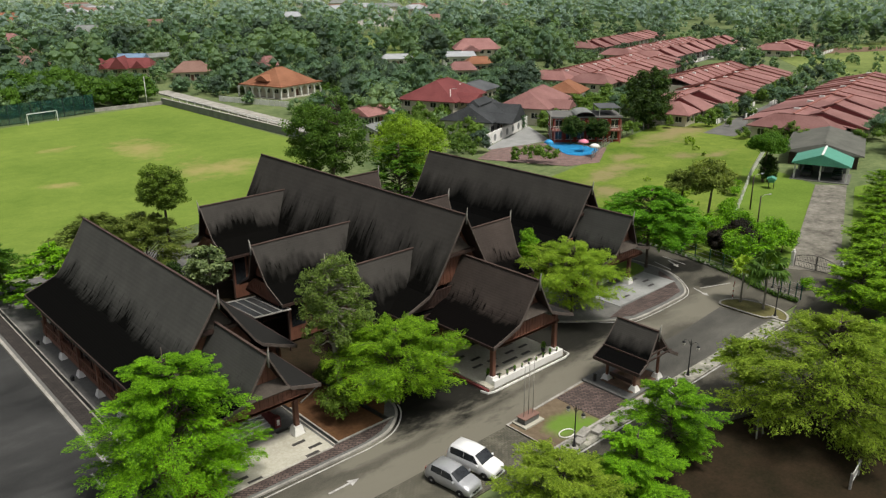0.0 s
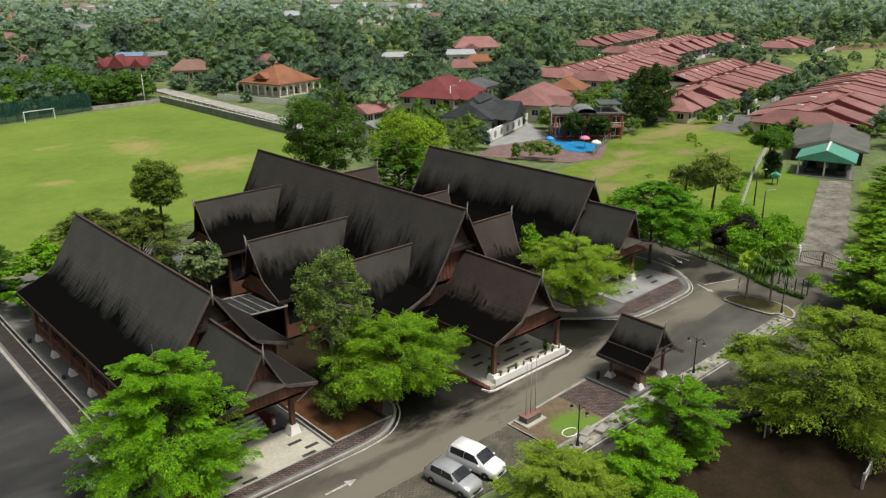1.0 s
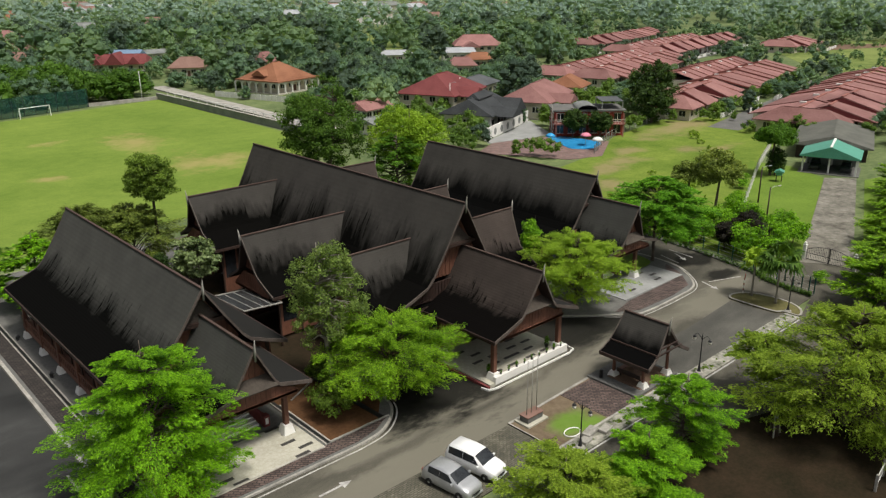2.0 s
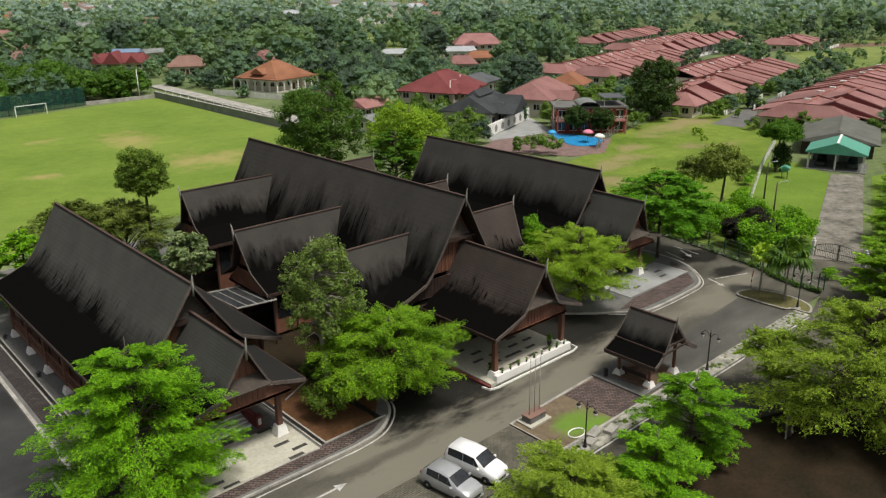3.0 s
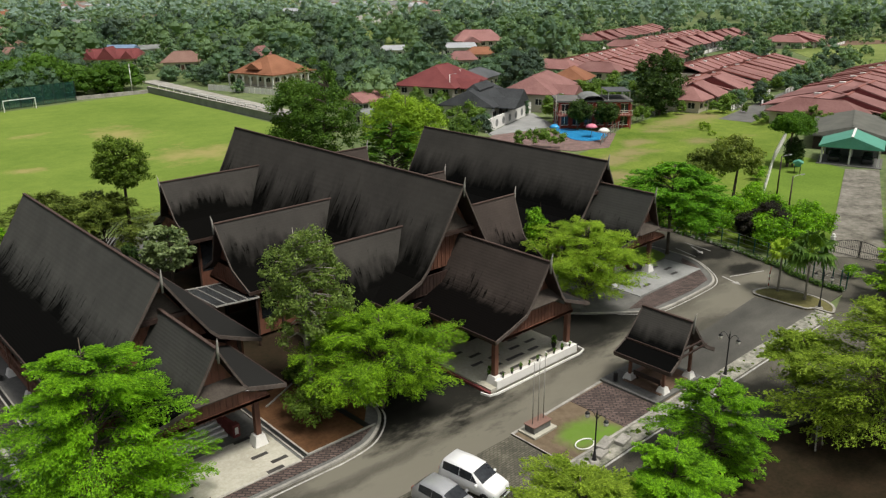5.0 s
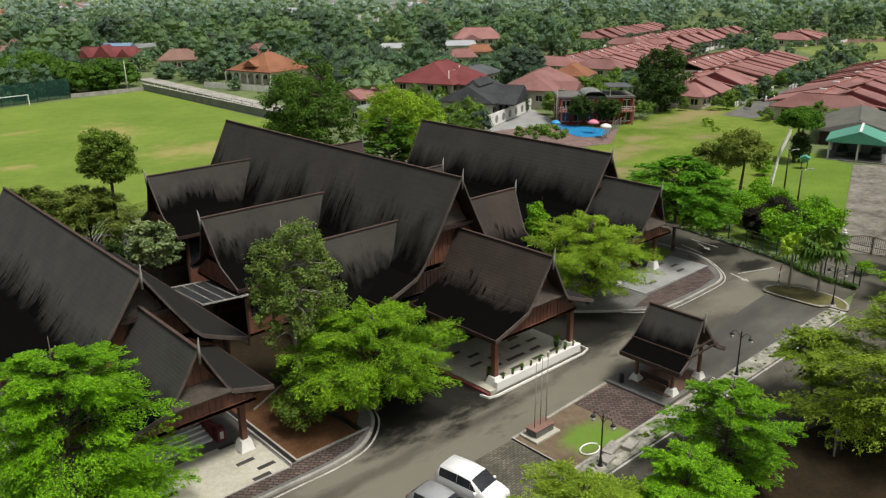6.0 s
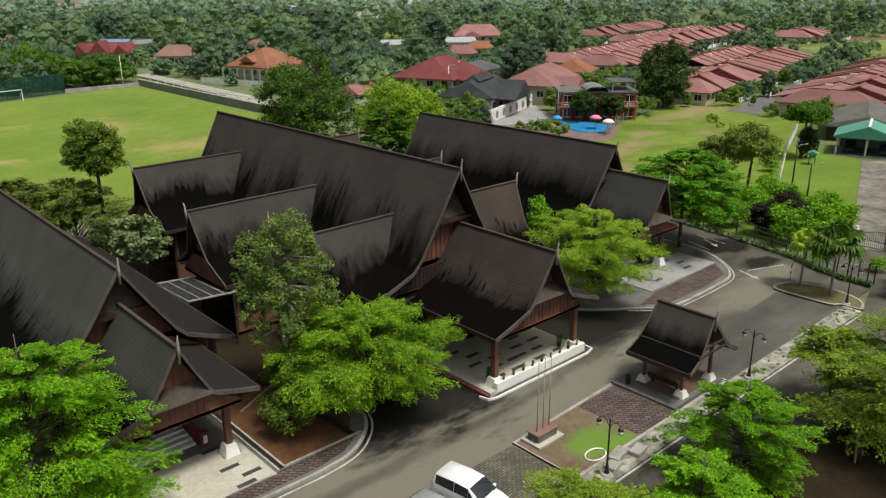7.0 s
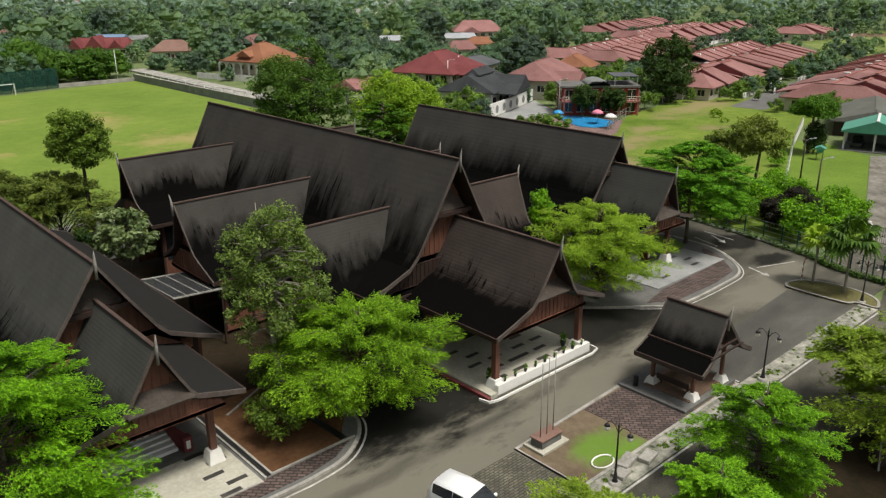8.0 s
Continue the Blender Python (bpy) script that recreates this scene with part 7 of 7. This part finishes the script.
tagged(part("drain", boxes((-31.25, -31.02, -5, 50, 0.05, 0.135)), M["drain"]), "narrow dark drain along the hall", "drain", kind="structure")
tagged(part("gutter", strip(smooth([(14.5, -5.2), (16.4, -6.9), (18, -7.75), (24.4, -7.85), (28.6, -7.3), (31.7, -4.4), (33.4, -1.0), (33.5, 4)], steps=5), 0.10, 0.0, 0.012), M["marking"]), "white painted line along the curved kerb", "marking", kind="structure")
tagged(part("gutter", strip(smooth([(-28, -7.25), (-20, -7.3), (-17.0, -7.3), (-14.5, -6.8), (-12.4, -5.2), (-11.4, -3.2), (-11.1, 0.5)], steps=5), 0.12, 0.0, 0.012), M["marking"]), "pale line along the curved kerb", "marking", kind="structure")


def arrow(x, y, rot, label="worn white road arrow"):
    bm = boxes((-0.09, 0.09, -1.3, 0.5, 0.004, 0.010))
    vs = [bm.verts.new((px, py, 0.0105)) for px, py in ((-0.38, 0.5), (0.38, 0.5), (0, 1.35))]
    bm.faces.new(vs)
    o = part("road_arrow", bm, M["marking"])
    o.matrix_basis = pose(x, y, 0, 0, 0, rot)
    tagged(o, label, "road marking", kind="structure")


arrow(-21.6, -9.85, -90)
arrow(-34.4, 2.8, 180)
arrow(36.0, -0.6, 150)
arrow(30.0, -8.0, 160)
for x0, y0, x1, y1 in ((33.9, -1.7, 34.9, 1.4), (36.9, -1.8, 37.4, 1.8), (34.2, 4.0, 34.6, 6.5), (9.2, -12.0, 9.4, -17.0), (9.3, -12.2, 12.0, -12.0), (10.2, -22.0, 12.6, -22.6), (12.6, -22.6, 13.0, -24.9), (12.6, -22.6, 15.5, -23.2), (15.5, -23.2, 15.9, -25.3), (30.9, -7.4, 35, -9)):
    tagged(part("bay_line", strip([(x0, y0), (x1, y1)], 0.12, 0.002, 0.014), M["marking"]), "worn white parking line", "road marking", kind="structure")
tagged(part("edge_line", strip([(-13, -18.85), (28.0, -18.95)], 0.12, -0.01, 0.03), M["marking"]), "white line along the outer lane", "road marking", kind="structure")

# loose things on the island
coil = bmesh.new()
tube(coil, [(0.75 * math.cos(a), 0.5 * math.sin(a), 0.05) for a in [2 * math.pi * i / 20 for i in range(20)]], 0.05, 6)
hose = part("hose", coil, M["white"])
hose.matrix_basis = pose(-4.7, -16.5, 0.1)
tagged(hose, "white garden hose lying in a loop", "hose")
for x, y, k in ((-3.9, -17.5, 1.0), (-4.9, -17.9, 0.7), (-2.6, -18.0, 0.8)):
    b = part("concrete_block", boxes((-0.75 * k, 0.75 * k, -0.35, 0.35, 0, 0.35 * k), bevel=0.05), M["kerb"])
    b.matrix_basis = pose(x, y, 0.09, 0, 0, 12 * k)
    tagged(b, "rough pale concrete block on the planting strip", "block", "", "blocks")
bin_ = thing("litter_bin", "slim black litter bin beside the pavilion", "bin", pose(3.6, -12.9, 0.09))
part("body", lathe(bmesh.new(), [(0.14, 0), (0.17, 0.1), (0.17, 0.85), (0.19, 0.9), (0.1, 0.95)], 10), M["iron"], bin_)
bench = thing("bench", "dark timber bench rail around the pavilion", "bench", pose(6.3, 0, 0.3))
part("seat", boxes((-1.5, -1.1, -16.0, -13.7, 0.4, 0.48), (-1.1, 1.6, -13.8, -13.4, 0.4, 0.48), bevel=0.01), M["timber"], bench)
part("backrest", boxes((-1.62, -1.54, -16.0, -13.7, 0.5, 0.85), bevel=0.01), M["timber_dark"], bench)
for x, y in ((-1.3, -15.8), (-1.3, -13.9), (1.4, -13.6)):
    part("leg", boxes((x - 0.05, x + 0.05, y - 0.05, y + 0.05, 0, 0.4)), M["timber_dark"], bench)

# fence, poles and gate along the eastern side
fence = thing("fence", "green wire fence along the eastern drive", "fence", pose(0, 0, 0))
fl = smooth([(41.5, 12), (40.6, 3), (38.6, -7.5), (36.4, -12.5), (35.6, -17)], steps=5)
for x, y in fl:
    part("post", boxes((x - 0.05, x + 0.05, y - 0.05, y + 0.05, 0, 1.9)), M["net"], fence)
for z in (0.4, 0.9, 1.4, 1.85):
    part("wire", strip(fl, 0.02, z, z + 0.025), M["steel"], fence)
tagged(part("footpath", strip(smooth([(40.4, 12), (39.6, 3), (37.6, -7.5), (35.4, -12.5), (34.8, -17)], steps=5), 0.8, -0.1, 0.12), M["concrete_grey"]), "narrow grey concrete path along the fence", "pavement", kind="structure")
hr = np.random.default_rng(95)
rows = [(x - 0.9 + 0.12 * hr.normal(), y + 0.12 * hr.normal(), 0.22 + 0.18 * hr.random(), 0.34) for (xa, ya), (xb, yb) in zip(fl, fl[1:]) for x, y in [(xa + (xb - xa) * k / 5, ya + (yb - ya) * k / 5) for k in range(5)]]
hedge = new("hedge", quads_mesh("hedge", leaf_quads(hr, rows, 46, 0.16, 0.9), M["leaf_deep"]))
tagged(hedge, "low dark clipped hedge along the wire fence", "hedge", kind="stuff")
gate = thing("metal_gate", "dark double bar gate with an arched top between white posts", "gate", pose(46.1, -11.4, 0, 0, 0, -92.7))


def arch_height(x):
    return 1.25 + 0.75 * math.sin(math.pi * x / 5.6) ** 0.8


for x in (-0.18, 5.78):
    part("gate_post", boxes((x - 0.18, x + 0.18, -0.18, 0.18, 0, 1.75), (x - 0.23, x + 0.23, -0.23, 0.23, 1.75, 1.85), bevel=0.02), M["plaster_white"], gate, "white capped post")
    part("ball", lathe(bmesh.new(), [(0.02, 1.85), (0.15, 1.92), (0.19, 2.03), (0.13, 2.16), (0.01, 2.2)], 10), M["white"], gate, "white ball on the post", pose(x, 0, 0))
for i in range(27):
    x = 0.2 + i * 0.2
    part("bar", boxes((x - 0.014, x + 0.014, -0.014, 0.014, 0.12, arch_height(x))), M["iron"], gate)
for a, b in ((0.06, 2.76), (2.84, 5.54)):
    for z in (0.12, 0.85):
        part("rail", boxes((a + 0.06, b - 0.06, -0.025, 0.025, z, z + 0.055)), M["iron"], gate)
    bm = bmesh.new()
    tube(bm, [(a + (b - a) * k / 9, 0, arch_height(a + (b - a) * k / 9)) for k in range(10)], [0.035] * 10, 5)
    part("arched_rail", bm, M["iron"], gate)
    for x in (a, b - 0.06):
        part("stile", boxes((x, x + 0.06, -0.03, 0.03, 0.1, arch_height(x + 0.03))), M["iron"], gate)


def utility_pole(x, y, h, label, mat="kerb"):
    p = thing("utility_pole", label, "pole", pose(x, y, 0), "poles")
    bm = bmesh.new()
    tube(bm, [(0, 0, -0.1), (0, 0, h)], [0.13, 0.08], 8)
    part("pole", bm, M[mat], p)
    bm = bmesh.new()
    tube(bm, [(0, 0, h - 0.2), (0.5, -0.3, h + 0.1), (1.0, -0.6, h + 0.1)], 0.035, 6)
    part("arm", bm, M["steel"], p)
    part("lamp_head", boxes((0.9, 1.5, -0.78, -0.5, h + 0.06, h + 0.16), bevel=0.03), M["steel"], p)


utility_pole(53.5, -2.7, 6.0, "slim dark street pole by the lawn", "timber_dark")
utility_pole(66.0, 4.6, 5.5, "slim dark street pole by the lawn", "timber_dark")
utility_pole(43.3, 180.7, 8.2, "pale lighting pole at the field's corner", "white")
utility_pole(84, 60.5, 7.0, "pale pole by the bathing court")
utility_pole(98, 104, 8.0, "pale pole among the houses", "white")
utility_pole(88, 97, 8.0, "pale pole among the houses", "white")
utility_pole(123, 108, 7.5, "pale pole among the houses", "white")

hut = thing("bird_house", "small green box on stilts in the lawn", "hutch", pose(80.6, 8.4, 0, 0, 0, 20) @ Matrix.Scale(0.68, 4))
part("roof", hip_roof(1.8, 1.6, 2.6, 3.1, 0.3, 1.0), M["green_sheet"], hut)
part("body", boxes((-0.8, 0.8, -0.7, 0.7, 1.7, 2.6)), M["green_sheet"], hut)
for x in (-0.7, 0.7):
    for y in (-0.6, 0.6):
        part("leg", boxes((x - 0.05, x + 0.05, y - 0.05, y + 0.05, 0, 1.7)), M["timber_dark"], hut)

# playing field: goal and green net
goal = thing("goal", "white football goal frame on the field", "goal", pose(11.1, 169.3, 0, 0, 0, 11))
for x in (-3.9, 3.9):
    part("post", boxes((x - 0.09, x + 0.09, -0.09, 0.09, 0, 2.7)), M["white"], goal)
    bm = bmesh.new()
    tube(bm, [(x, 0, 2.6), (x, 1.8, 0)], 0.05, 6)
    part("stay", bm, M["white"], goal)
part("crossbar", boxes((-3.9, 3.9, -0.09, 0.09, 2.6, 2.78)), M["white"], goal)
net = thing("net_fence", "tall dark green net fence behind the goal", "fence", pose(-40, 160.5, 0, 0, 0, 14))
for i in range(24):
    part("post", boxes((i * 3 - 0.06, i * 3 + 0.06, -0.06, 0.06, 0, 5.2)), M["iron"], net)
for i in range(23):
    part("net_panel", boxes((i * 3 + 0.07, i * 3 + 2.93, -0.01, 0.01, 0.1, 5.1)), M["mesh_net"], net)
white_fence = thing("fence", "white picket fence beside the lane", "fence", pose(62, 172, 0, 0, 0, -72))
for i in range(14):
    part("panel", boxes((i * 2.0, i * 2.0 + 1.8, -0.06, 0.06, 0, 1.6)), M["plaster_white"], white_fence)

white_gate = thing("metal_gate", "white barred gate beside the bare soil", "gate", pose(4.4, -34.6, 0.03, 0, 0, 8))
for x in (0.0, 2.2):
    part("gate_post", boxes((x - 0.09, x + 0.09, -0.09, 0.09, 0, 1.3), bevel=0.02), M["kerb"], white_gate)
for z in (0.35, 1.05):
    part("rail", boxes((0.1, 2.1, -0.03, 0.03, z, z + 0.06)), M["white"], white_gate)
for i in range(7):
    part("bar", boxes((0.25 + i * 0.27 - 0.015, 0.25 + i * 0.27 + 0.015, -0.015, 0.015, 0.3, 1.12)), M["white"], white_gate)

# guessed object on the bare soil: a dark upright and two pale leaning strips
stump = thing("tree_stump", "unidentified dark upright with two pale leaning strips", "stump", pose(6.2, -26.8, 0.03))
part("stump", lathe(bmesh.new(), [(0.42, 0), (0.34, 0.3), (0.31, 1.1), (0.2, 1.2)], 10), M["timber_dark"], stump)
for s in (-1, 1):
    part("board", boxes((-0.09, 0.09, -0.03, 0.03, 0, 1.7)), M["kerb"], stump, "pale leaning strip", pose(s * 0.55, -0.25, 0, -8, -s * 14, 0))

# weeds on the planting strip
wr = np.random.default_rng(91)
spots = np.array([(-12.5 + 40.5 * wr.random(), -17.95 + 0.32 * wr.normal(), 0.12, 0.08 + 0.2 * wr.random() ** 2) for _ in range(80)])
weeds = new("weeds", quads_mesh("weeds", leaf_quads(wr, spots, 22, 0.14, 0.28), M["leaf_olive"]))
tagged(weeds, "green weeds growing along the planting strip", "weeds", kind="stuff")

# striped warning post on the palm island
post = thing("warning_post", "red and white striped warning post", "post", pose(30.3, -11.7, 0.1))
for i in range(6):
    part("band", lathe(bmesh.new(), [(0.045, 0.3 * i), (0.045, 0.3 * i + 0.298)], 8), M["brick_red" if i % 2 else "white"], post, "red band" if i % 2 else "white band")
part("disc", lathe(bmesh.new(), [(0.02, -0.03), (0.26, -0.02), (0.26, 0.02), (0.02, 0.03)], 14), M["brick_red"], post, "red round disc", pose(0, -0.06, 2.0, 90, 0, 20))

# small spotlights on the paving beside the hall
for y in (29.9, 19.8):
    spot = thing("garden_spotlight", "small black garden spotlight on the paving", "spotlight", pose(-30.6, y, 0.1), "spotlights")
    part("base", boxes((-0.16, 0.16, -0.16, 0.16, 0, 0.06), bevel=0.02), M["iron"], spot)
    part("head", lathe(bmesh.new(), [(0.05, -0.2), (0.16, -0.1), (0.2, 0.16), (0.15, 0.18)], 10), M["iron"], spot, "", pose(0, 0, 0.3, 0, 50, 0))
    part("bracket", boxes((-0.03, 0.03, -0.2, 0.2, 0.06, 0.3)), M["iron"], spot)
